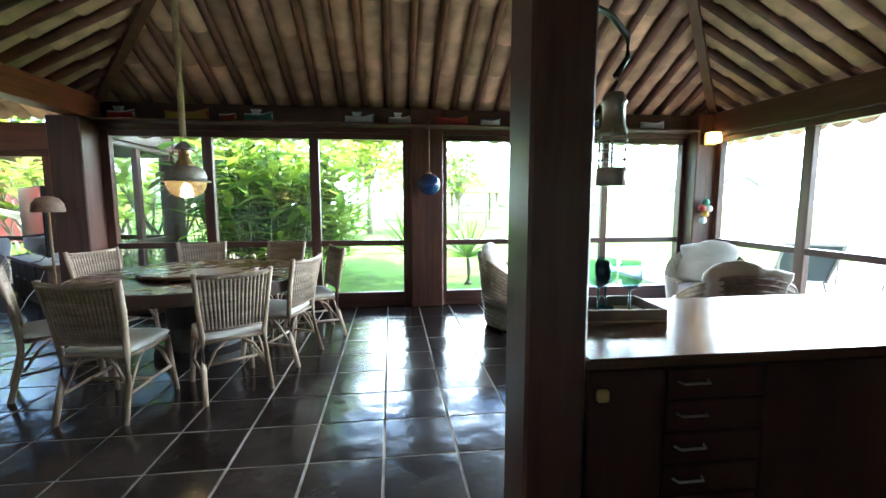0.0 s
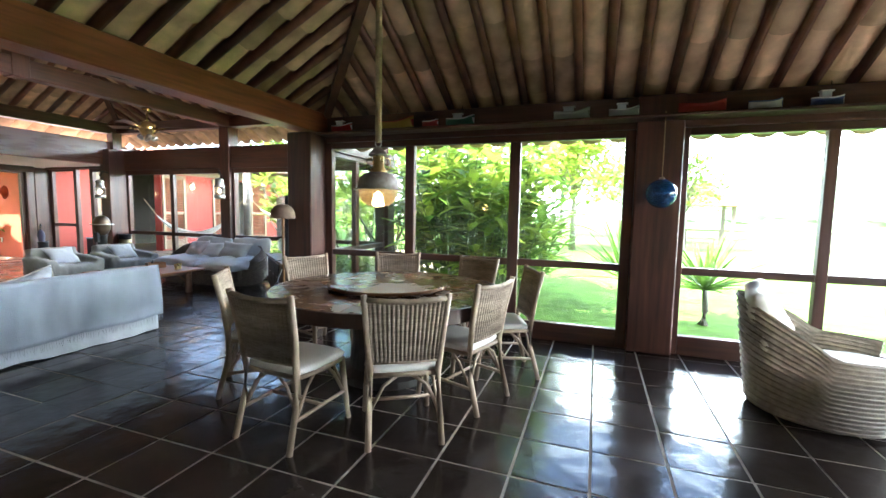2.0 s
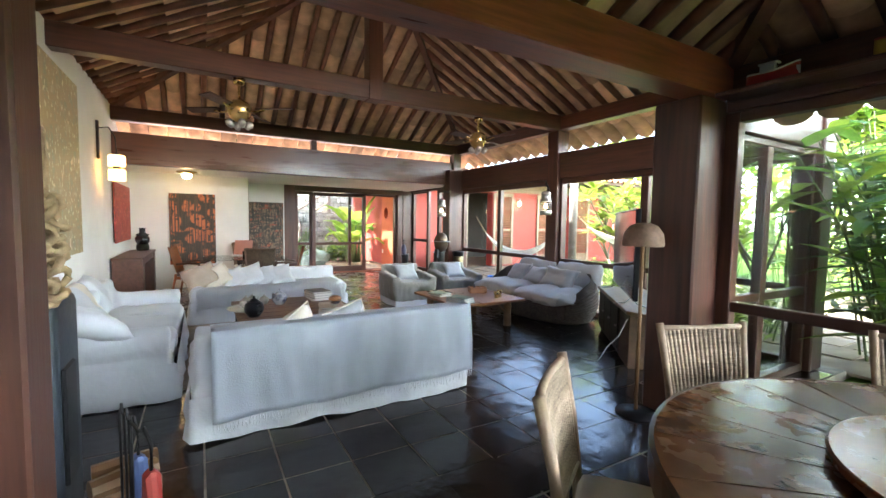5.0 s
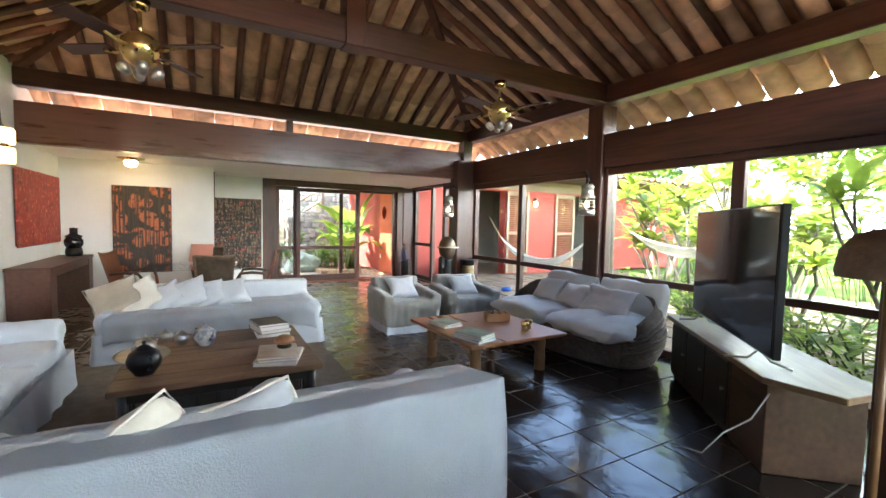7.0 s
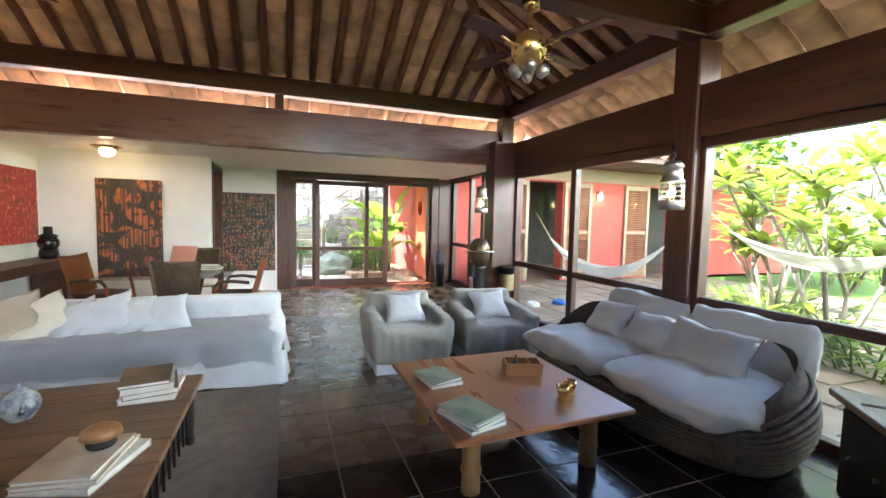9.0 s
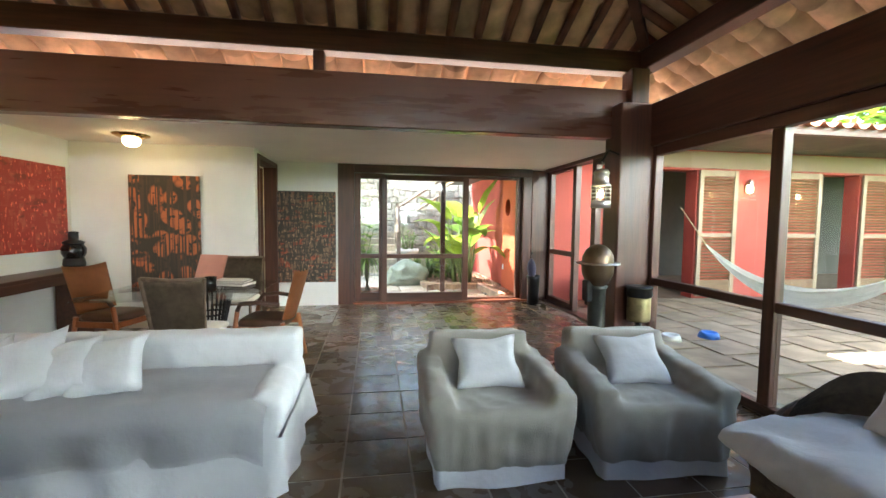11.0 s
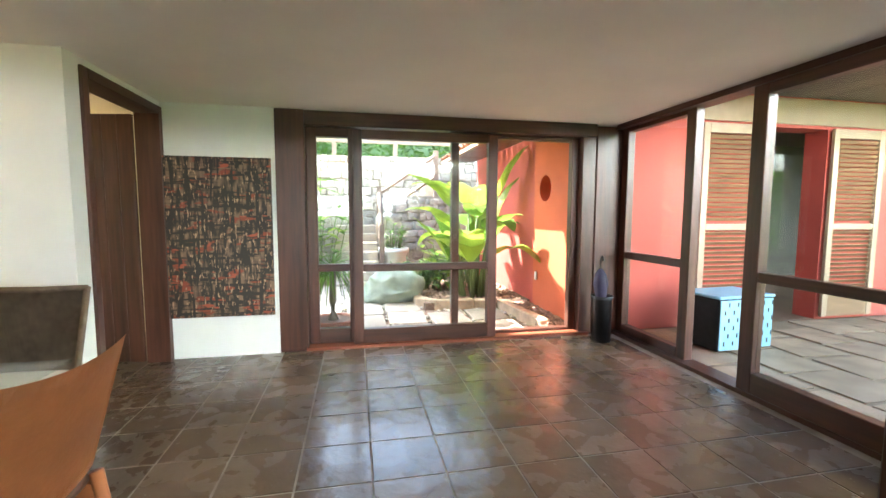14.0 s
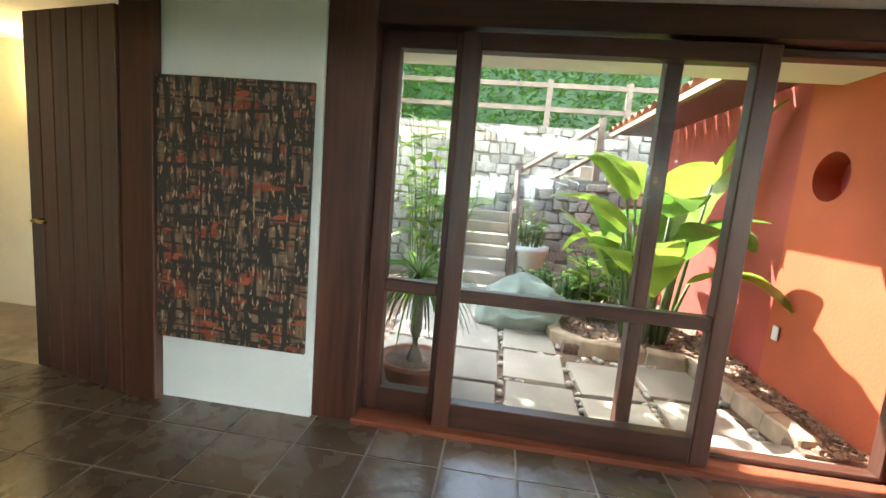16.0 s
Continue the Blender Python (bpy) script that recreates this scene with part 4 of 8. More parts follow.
for sx in (-0.6, 0.6):
    part("foot", tube([(sx - 0.10, -0.16, 0.008), (sx - 0.03, -0.05, 0.03), (sx, 0.005, 0.10)], 0.009, 6), STEEL, tv, smooth=True)
    part("foot", tube([(sx + 0.10, 0.15, 0.008), (sx + 0.03, 0.06, 0.03), (sx, 0.005, 0.10)], 0.009, 6), STEEL, tv, smooth=True)
tagged(part("power_cable", tube([(-4.42, 5.96, 0.54), (-4.50, 5.95, 0.36), (-4.66, 5.98, 0.20), (-4.74, 6.0, 0.08), (-4.78, 5.98, 0.01), (-4.95, 5.92, 0.008)], 0.005, 5), COTTON, smooth=True), "white power cable hanging behind furniture", "cable")

# floor lamp with a mushroom shade
fl = thing("floor_lamp", "slim floor lamp with a woven mushroom shade", "floor lamp", at=Matrix.Translation((-3.79, 5.25, 0)) @ Matrix.Diagonal((1, 1, 1.055, 1)))
part("base", lathe([(0, 0), (0.15, 0), (0.15, 0.012), (0.03, 0.03), (0, 0.03)], 20), BLACKM, fl, smooth=True)
part("pole", tube([(0, 0, 0.03), (0, 0, 1.36)], 0.014, 8), BAMBOO, fl, smooth=True)
part("shade", lathe([(0.145, 1.24), (0.15, 1.26), (0.14, 1.33), (0.10, 1.385), (0.05, 1.405), (0, 1.41), (0, 1.40), (0.10, 1.37), (0.135, 1.30), (0.145, 1.24)], 24), mat("shade_cane", (0.20, 0.12, 0.08), 0.7, var=0.3, scale=30, bump=0.4), fl, "brown mushroom shade", smooth=True)


def fan(x, y, z, rod, rz):
    f = thing("ceiling_fan", "brass and dark wood ceiling fan hanging at rest", "ceiling fan", "ceiling fans", at=pose(x, y, z, 0, 0, rz))
    part("canopy", lathe([(0, rod + 0.08), (0.07, rod + 0.08), (0.06, rod + 0.02), (0.02, rod), (0, rod)], 14), BRASS, f, smooth=True)
    part("rod", tube([(0, 0, 0.05), (0, 0, rod)], 0.014, 8), BRASS, f, smooth=True)
    part("motor", lathe([(0, -0.14), (0.05, -0.14), (0.10, -0.10), (0.13, -0.04), (0.13, 0.04), (0.08, 0.09), (0, 0.10)], 20), BRASS, f, smooth=True)
    for k in range(4):
        a = pose(0, 0, 0, 0, 0, 90 * k)
        part("blade", merge(None, box(0.22, -0.065, -0.006, 0.62, 0.065, 0.006, 0.004), a @ pose(0, 0, 0.0, 12)), WOOD_X, f, "dark wooden blade")
        part("bracket", tube([a @ Vector((0.10, 0, -0.02)), a @ Vector((0.20, 0, -0.03)), a @ Vector((0.30, 0, -0.008))], 0.012, 6), BRASS, f, smooth=True)
        part("lamp", lathe([(0, -0.07), (0.03, -0.06), (0.045, 0), (0.03, 0.03), (0, 0.035)], 12, m=pose(0, 0, -0.16, 0, 0, 90 * k + 45) @ pose(0.11, 0, 0, 0, 40)), STEEL, f, "small frosted lamp glass", smooth=True)
    return f


fan(-7.21, 6.04, 2.74, 0.24, 20)
fan(-7.21, 2.74, 2.72, 0.26, 55)


# ---- dining room ----
CANE = mat("weathered_cane", (0.30, 0.215, 0.145), 0.6, var=0.35, scale=18, bump=0.3, bscale=60)
WICKER = mat("woven_wicker", (0.30, 0.225, 0.16), 0.75, var=0.35, scale=30, bump=0.5, bscale=120)
PANELW = mat("back_weave", (0.33, 0.25, 0.18), 0.8, var=0.45, scale=40, stretch=(0.4, 0.4, 3.0), bump=0.8, bscale=90)
PALEWK = mat("pale_wicker", (0.38, 0.325, 0.265), 0.8, var=0.3, scale=24, bump=0.6, bscale=100)
SEATC = mat("ivory_canvas", (0.66, 0.62, 0.56), 0.85, var=0.07, scale=6, bump=0.2, bscale=30)
TABLEW = mat("table_wedge", (0.105, 0.045, 0.017), 0.27, var=0.35, scale=8, bump=0.12, bscale=25, rand=0.3, rvar=0.06, spec=0.3)
RIMW = mat("table_rim", (0.055, 0.025, 0.013), 0.3, var=0.3, scale=8)
RUST = mat("rusty_iron", (0.20, 0.14, 0.10), 0.6, metal=0.4, var=0.5, scale=26, second=(0.33, 0.30, 0.26), bump=0.3, bscale=60)
MILK = mat("amber_glass", (0.62, 0.50, 0.28), 0.22, var=0.2, scale=20, trans=0.75)
BLUEG = mat("blue_glass", (0.02, 0.10, 0.30), 0.05, var=0.1, trans=0.6)
CLEARG = glass_mat("clear_glass", (0.90, 0.94, 0.93))
COUNTER = mat("counter_wood", (0.10, 0.05, 0.03), 0.2, var=0.35, scale=6, stretch=(0.5, 5, 4), bump=0.12, bscale=14, rvar=0.06)
CABW = mat("bar_front", (0.050, 0.018, 0.012), 0.45, var=0.35, scale=6, stretch=(3, 3, 0.4), spec=0.25)


def dining_chair(at):
    c = thing("dining_chair", "bamboo-framed dining chair with woven back and ivory seat", "chair", "chairs round the dining table", at=at)
    r = 0.019
    for sx in (-1, 1):
        part("back_leg", tube([(sx * 0.225, -0.30, 0), (sx * 0.215, -0.235, 0.25), (sx * 0.21, -0.22, 0.46), (sx * 0.232, -0.25, 0.70), (sx * 0.25, -0.30, 0.94)],
                              [r * 1.05, r, r * 1.15, r, r * 1.1], 8), CANE, c, smooth=True)
        part("front_leg", tube([(sx * 0.225, 0.24, 0), (sx * 0.215, 0.215, 0.20), (sx * 0.20, 0.205, 0.43)], [r, r * 1.12, r], 8), CANE, c, smooth=True)
        part("side_stretcher", tube([(sx * 0.215, -0.245, 0.18), (sx * 0.215, 0.215, 0.20)], 0.012, 6), CANE, c, smooth=True)
        part("brace", tube([(sx * 0.21, -0.22, 0.20), (sx * 0.20, -0.12, 0.35), (sx * 0.19, -0.04, 0.415)], 0.011, 6), CANE, c, smooth=True)
        part("brace", tube([(sx * 0.212, 0.20, 0.20), (sx * 0.20, 0.12, 0.35), (sx * 0.19, 0.06, 0.415)], 0.011, 6), CANE, c, smooth=True)
        part("brace", tube([(sx * 0.205, -0.225, 0.22), (sx * 0.13, -0.215, 0.36), (sx * 0.05, -0.205, 0.415)], 0.011, 6), CANE, c, smooth=True)
        part("brace", tube([(sx * 0.205, 0.212, 0.22), (sx * 0.13, 0.205, 0.36), (sx * 0.05, 0.20, 0.415)], 0.011, 6), CANE, c, smooth=True)
    part("cross_stretcher", tube([(-0.215, -0.01, 0.19), (0.215, -0.01, 0.19)], 0.012, 6), CANE, c, smooth=True)
    part("seat_frame", tube([(-0.20, -0.205, 0.425), (0.20, -0.205, 0.425), (0.22, 0.0, 0.425), (0.205, 0.205, 0.425), (-0.205, 0.205, 0.425), (-0.22, 0, 0.425)], 0.017, 8, closed=True), CANE, c, smooth=True)
    part("seat", cushion(0.45, 0.45, 0.06, 0.6, 6, 0.004, m=pose(0, 0.01, 0.428)), SEATC, c, "ivory canvas seat pad", smooth=True)
    part("top_rail", tube([(-0.25, -0.295, 0.915), (-0.12, -0.318, 0.905), (0, -0.324, 0.90), (0.12, -0.318, 0.905), (0.25, -0.295, 0.915)], 0.017, 8), CANE, c, smooth=True)
    part("lower_rail", tube([(-0.215, -0.222, 0.515), (0, -0.24, 0.515), (0.215, -0.222, 0.515)], 0.014, 8), CANE, c, smooth=True)
    # upright woven ribs
    part("woven_panel", sheet(lambda u, v: Vector(((2 * u - 1) * (0.20 + 0.035 * v), -0.222 - 0.068 * v - 0.022 * (1 - (2 * u - 1) ** 2) + 0.004, 0.52 + 0.38 * v)), 8, 6, thick=0.008), PANELW, c, smooth=True)
    for k in range(17):
        u = -1 + 2 * (k + 0.5) / 17
        bow = 0.022 * (1 - u * u)
        part("weave_rib", tube([(u * 0.205, -0.225 - bow * 0.7, 0.52), (u * 0.22, -0.25 - bow, 0.70), (u * 0.235, -0.292 - bow, 0.90)], 0.0128, 5), PANELW, c, smooth=True)
    return c


TC = (-1.78, 4.2)
first = None
for th, r in ((-96, 1.08), (-58, 0.96), (-17, 0.78), (24, 1.0), (68, 1.02), (112, 1.05), (158, 1.05), (-143, 1.02)):
    m = pose(TC[0] + r * math.cos(radians(th)), TC[1] + r * math.sin(radians(th)), 0, 0, 0, th + 90)
    if first is None:
        first = dining_chair(m)
    else:
        copy_thing(first, m)

dt = thing("dining_table", "large round dark wood table with a starburst top", "table", at=(TC[0], TC[1], 0))
NW = 44
for k in range(NW):
    a0, a1 = 2 * math.pi * k / NW, 2 * math.pi * (k + 1) / NW - 0.004
    b = bmesh.new()
    lo = [b.verts.new((r * math.cos(a), r * math.sin(a), 0.735)) for r, a in ((0.3, a0), (0.985, a0), (0.985, a1), (0.3, a1))]
    hi = [b.verts.new((v.co.x, v.co.y, 0.758 + 0.002 * (k % 2))) for v in lo]
    for q in ((3, 2, 1, 0),):
        b.faces.new([lo[i] for i in q])
    b.faces.new(hi)
    for i in range(4):
        b.faces.new((lo[i], lo[(i + 1) % 4], hi[(i + 1) % 4], hi[i]))
    part("wedge", b, TABLEW, dt)
part("hub", lathe([(0, 0.73), (0.305, 0.73), (0.305, 0.759), (0, 0.759)], 40), TABLEW, dt)
part("rim", lathe([(0.90, 0.66), (1.0, 0.66), (1.0, 0.757), (0.984, 0.761), (0.984, 0.735), (0.90, 0.735), (0.90, 0.66)], 72), RIMW, dt)
part("pedestal", lathe([(0, 0), (0.42, 0), (0.42, 0.06), (0.33, 0.10), (0.30, 0.30), (0.32, 0.60), (0.45, 0.70), (0.45, 0.735), (0, 0.735)], 28), BLACKW, dt)
ls = thing("lazy_susan", "round dark turntable on a dining table", "turntable", at=(TC[0], TC[1], 0.762))
part("disc", lathe([(0, 0.012), (0.50, 0.012), (0.515, 0.018), (0.515, 0.036), (0.507, 0.042), (0, 0.042)], 64), TABLEW, ls)
part("bearing", lathe([(0, 0), (0.2, 0), (0.2, 0.012), (0, 0.012)], 24), BLACKM, ls)


def twisted(p0, p1, r, turns, strands=3, name="rope", parent=None):
    L = (Vector(p1) - Vector(p0))
    n = int(turns * 10)
    b = bmesh.new()
    for s in range(strands):
        pts = []
        for i in range(n + 1):
            f = i / n
            a = 2 * math.pi * (f * turns + s / strands)
            pts.append(Vector(p0) + L * f + Vector((math.cos(a) * r * 0.55, math.sin(a) * r * 0.55, 0)))
        tube(pts, r * 0.62, 6, b)
    return part(name, b, ROPE, parent, smooth=True)


# ship's pendant on a rope
pl = thing("pendant_lamp", "weathered ship's lamp with a glass bowl hung on rope", "pendant lamp", at=(-1.77, 3.99, -0.02))
twisted((0, 0, 2.0), (0, 0, 3.52), 0.024, 26, parent=pl)
part("ring", tube([(0.028 * math.cos(a * math.pi / 8), 0, 1.985 + 0.028 * math.sin(a * math.pi / 8)) for a in range(16)], 0.005, 6, closed=True), STEEL, pl, smooth=True)
part("cap", lathe([(0, 1.955), (0.02, 1.955), (0.05, 1.93), (0.075, 1.90), (0.078, 1.885), (0, 1.885)], 20), RUST, pl, smooth=True)
part("neck", lathe([(0.045, 1.885), (0.047, 1.80), (0.07, 1.765), (0.07, 1.75), (0, 1.75)], 20), BRASS, pl, smooth=True)
part("dome", lathe([(0.07, 1.755), (0.11, 1.745), (0.15, 1.71), (0.165, 1.66), (0.16, 1.63), (0.195, 1.622), (0.197, 1.612), (0.15, 1.612), (0.10, 1.64), (0, 1.66)], 32), RUST, pl, "grey weathered metal dome", smooth=True)
part("bowl", lathe([(0.158, 1.612), (0.155, 1.57), (0.13, 1.52), (0.08, 1.485), (0, 1.475)], 32), MILK, pl, "amber glass bowl", smooth=True)
part("bulb", lathe([(0, 1.50), (0.025, 1.51), (0.036, 1.54), (0.02, 1.59), (0, 1.61)], 14), BULB, pl, "warm glowing bulb", smooth=True)
for sx in (-1, 1):
    part("guard", tube([(sx * 0.06, 0, 1.87), (sx * 0.105, 0, 1.86), (sx * 0.11, 0, 1.79), (sx * 0.075, 0, 1.765)], 0.006, 6), BRASS, pl, smooth=True)


# model boats on the ledge
def boat(x, L, hull, band, cabin=True, mast=False, lab="model fishing boat with a white hull"):
    b = thing("model_boat", lab, "model boat", "model boats on the ledge", at=pose(x, 5.57, 2.395, 0, 0, random.uniform(-4, 4)) @ Matrix.Diagonal((1.0, 1.0, 1.3, 1)))

    def hull_f(w, z0, z1):
        def f(u, v):
            s = u * 2 - 1
            wid = w * (1 - abs(s) ** 2.6) ** 0.6 if abs(s) < 1 else 0
            ang = v * 2 - 1
            z = z0 + (z1 - z0) * abs(ang) ** 0.8 + 0.035 * L / 0.5 * s * s * (1.5 if s > 0 else 0.6) * abs(ang)
            return Vector((s * L / 2, wid * ang, z))
        return f
    part("hull", sheet(hull_f(0.055, 0.003, 0.035 + L * 0.05), 16, 8, thick=0.004), band, b, smooth=True)
    part("gunwale", sheet(lambda u, v: hull_f(0.058, 0.003, 0.035 + L * 0.05)(u, (1 if v > 0.5 else 0)) + Vector((0, 0, 0.012 * (v * 2 % 1.0))), 16, 3), hull, b, smooth=True)
    part("deck", sheet(lambda u, v: hull_f(0.05, 0.0, 0.02 + L * 0.05)(u, v) * 1.0 + Vector((0, 0, 0.02)), 12, 2, thick=0.002), hull, b)
    if cabin:
        part("cabin", box(-L * 0.22, -0.025, 0.045, 0.02, 0.025, 0.10, 0.004), COTTON, b)
        part("cabin_roof", box(-L * 0.25, -0.03, 0.10, 0.035, 0.03, 0.108, 0.002), hull, b)
    if mast or cabin:
        part("mast", tube([(L * 0.08, 0, 0.04), (L * 0.08, 0, 0.17)], 0.003, 5), BLACKW, b)
    return b


def paint(n, c):
    return mat("paint_" + n, c, 0.4, var=0.12, scale=12)


WHT, REDP, BLUP, GRNP, YELP, GRYP = (paint(n, c) for n, c in (("white", (0.7, 0.7, 0.68)), ("red", (0.42, 0.05, 0.04)), ("blue", (0.08, 0.13, 0.32)), ("green", (0.06, 0.2, 0.16)), ("yellow", (0.55, 0.36, 0.06)), ("grey", (0.35, 0.35, 0.33))))
boat(-3.14, 0.30, WHT, REDP, lab="model trawler with a white and red hull")
boat(-2.41, 0.50, REDP, YELP, False, True, "long model sailing boat in red, blue and yellow")
boat(-1.95, 0.20, WHT, REDP, False, lab="small white and red model rowing boat")
boat(-1.59, 0.34, WHT, GRNP, True, True, "model boat with green deck and white hull")
boat(-0.38, 0.36, GRYP, WHT, True, lab="pale grey model boat")
boat(0.12, 0.28, WHT, GRYP, True, True, "white model trawler with a mast")
boat(0.80, 0.40, REDP, REDP, False, lab="long flat red model canoe")
boat(1.30, 0.26, BLUP, WHT, False, lab="small blue and white model boat")
boat(1.75, 0.24, WHT, BLUP, True, lab="small white and blue model trawler")
boat(2.62, 0.34, WHT, BLUP, True, lab="white model boat with cabin")
boat(3.55, 0.36, WHT, GRYP, False, lab="plain white model rowing boat")

# glass floats
fb = thing("glass_float", "blue glass fishing float hung on a cord by a post", "glass float", at=(0.49, 5.50, 1.64))
part("ball", lathe([(0.14 * math.sin(a * math.pi / 16), -0.14 * math.cos(a * math.pi / 16)) for a in range(17)], 28), BLUEG, fb, "deep blue glass", smooth=True)
part("cord", tube([(0, 0, 0.13), (0, 0, 0.78)], 0.005, 5), ROPE, fb)
part("neck", lathe([(0, 0.13), (0.03, 0.13), (0.025, 0.155), (0, 0.16)], 12), ROPE, fb, smooth=True)
fb2 = thing("glass_float", "clear glass float in a knotted rope net", "glass float", at=(-3.345, 1.55, 1.62))
part("ball", lathe([(0.125 * math.sin(a * math.pi / 16), -0.125 * math.cos(a * math.pi / 16)) for a in range(17)], 28), CLEARG, fb2, "clear glass", smooth=True)
for k in range(6):
    a = k * math.pi / 3
    part("net", tube([(0.13 * math.sin(s * math.pi / 10) * math.cos(a + 0.5 * math.sin(s)), 0.13 * math.sin(s * math.pi / 10) * math.sin(a + 0.5 * math.sin(s)), -0.13 * math.cos(s * math.pi / 10)) for s in range(11)], 0.006, 5), ROPE, fb2, smooth=True)
part("cord", tube([(0, 0, 0.12), (0.0, 0, 0.30), (0, 0, 0.80)], 0.016, 6), ROPE, fb2, smooth=True)
# braided rope bundle on the post
rb = thing("rope_braid", "thick pale braided rope bundle hanging on a post", "rope ornament", at=(-3.92, 1.80, 0))
for k in range(26):
    z = 1.53 - k * 0.0155
    a = k * 2.4
    mk = pose(0.034 * math.cos(a), 0.034 * math.sin(a), z, 50 * math.sin(k * 1.7), 60 * math.cos(k * 2.3), k * 70)
    part("knot", tube([mk @ Vector((0.034 * math.cos(s * math.pi / 4), 0.034 * math.sin(s * math.pi / 4), 0.012 * math.sin(s * math.pi / 2))) for s in range(8)], 0.015, 6, closed=True), ROPE, rb, smooth=True)
part("loop", tube([(0.012, 0, 1.55), (0.03, 0, 1.66), (0.0, 0, 1.80), (-0.03, 0, 1.68), (-0.012, 0, 1.55)], 0.014, 6), ROPE, rb, smooth=True)

# iron stove and its tools behind the post
st = thing("iron_stove", "tall blue-black cast iron stove beside a post", "stove", at=(-4.14, 1.48, 0))
part("body", box(-0.16, -0.30, 0.05, 0.22, 0.34, 1.14, 0.05, seg=3), mat("blue_black_iron", (0.035, 0.045, 0.06), 0.45, metal=0.3, var=0.35, scale=8, bump=0.15), st, smooth=True)
part("door", box(0.0, 0.335, 0.35, 0.18, 0.355, 0.85, 0.01), BLACKM, st)
for sx in (-0.1, 0.16):
    part("foot", box(sx - 0.03, -0.28, 0, sx + 0.03, 0.28, 0.06, 0.01), BLACKM, st)
ts = thing("fire_tool_stand", "iron fire tool stand with blue and red bellows", "fire tools", at=pose(-4.05, 2.03, 0, 0, 0, 20))
part("base", lathe([(0, 0), (0.12, 0), (0.12, 0.015), (0.02, 0.03), (0, 0.03)], 16), BLACKM, ts, smooth=True)
part("pole", tube([(0, 0, 0.02), (0, 0, 0.58)], 0.009, 6), BLACKM, ts)
part("crossbar", tube([(-0.14, 0, 0.55), (0.14, 0, 0.55)], 0.007, 6), BLACKM, ts)
for sx, m_, nm in ((-0.09, BLUP, "blue painted bellows"), (0.10, REDP, "red painted bellows")):
    b = box(-0.075, -0.03, 0.06, 0.075, 0.03, 0.34, 0.02)
    for v in b.verts:
        if v.co.z > 0.25:
            v.co.x *= 0.45
    bmesh.ops.translate(b, verts=b.verts, vec=(sx, 0.05, 0))
    bl = part("bellows", b, m_, ts, nm)
    part("handle", tube([(sx, 0.05, 0.34), (sx * 1.1, 0.05, 0.46), (sx * 0.8, 0.03, 0.54)], 0.008, 6), BLACKM, bl, smooth=True)
for sx in (-0.03, 0.05):
    part("poker", tube([(sx, -0.03, 0.03), (sx, -0.03, 0.60), (sx + 0.03, -0.03, 0.64), (sx + 0.05, -0.03, 0.60)], 0.006, 6), BLACKM, ts, smooth=True)
for i, (x, y, z) in enumerate(((-4.35, 1.98, 0.06), (-4.42, 1.96, 0.17), (-4.30, 1.97, 0.165))):
    tagged(part("firewood", lathe([(0, -0.14), (0.05, -0.14), (0.055, 0), (0.05, 0.14), (0, 0.14)], 9, m=pose(x, y, z, 90, 0, 12 * i)), BAMBOO), "split pale firewood log stacked by a stove", "firewood", "firewood logs")

# bar counter
bc = thing("bar_counter", "dark wooden bar counter with a glossy top and drawers", "counter", at=(0, 0, 0))
part("worktop", box(0.676, 1.36, 0.825, 3.9, 2.22, 0.870, 0.008), COUNTER, bc, "glossy dark wooden top")
part("body", box(0.69, 1.42, 0.08, 3.86, 2.16, 0.825), CABW, bc)
part("plinth", box(0.72, 1.48, 0, 3.84, 2.12, 0.08), BLACKW, bc)
part("door", box(0.70, 1.40, 0.10, 1.0, 1.42, 0.81, 0.004), CABW, bc)
dr0 = part("door", box(1.42, 1.40, 0.10, 2.1, 1.42, 0.81, 0.004), CABW, bc)
part("latch", box(0.725, 1.375, 0.70, 0.77, 1.40, 0.745, 0.006), BRASS, bc, "small brass latch")
for k, z in enumerate((0.685, 0.56, 0.43, 0.30, 0.11)):
    d = part("drawer", box(1.01, 1.40, z, 1.41, 1.42, z + (0.118 if k < 4 else 0.18), 0.004), CABW, bc)
    part("pull", tube([(1.05, 1.40, z + 0.07), (1.06, 1.375, z + 0.07), (1.16, 1.375, z + 0.07), (1.17, 1.40, z + 0.07)], 0.005, 6), STEEL, d, "steel bow pull", smooth=True)
ty = thing("wooden_tray", "shallow grey wooden tray on a bar counter", "tray", at=pose(1.02, 1.93, 0.87, 0, 0, -4))
part("bottom", box(-0.24, -0.15, 0, 0.24, 0.15, 0.01), PALEW, ty)
for a in ((-0.24, -0.15, 0.24, -0.135), (-0.24, 0.135, 0.24, 0.15), (-0.24, -0.135, -0.225, 0.135), (0.225, -0.135, 0.24, 0.135)):
    part("side", box(a[0], a[1], 0.01, a[2], a[3], 0.06, 0.003), mat("grey_tray", (0.20, 0.16, 0.13), 0.6, var=0.3, scale=12) if a[0] == -0.24 and a[1] == -0.15 else bpy.data.materials["grey_tray"], ty)
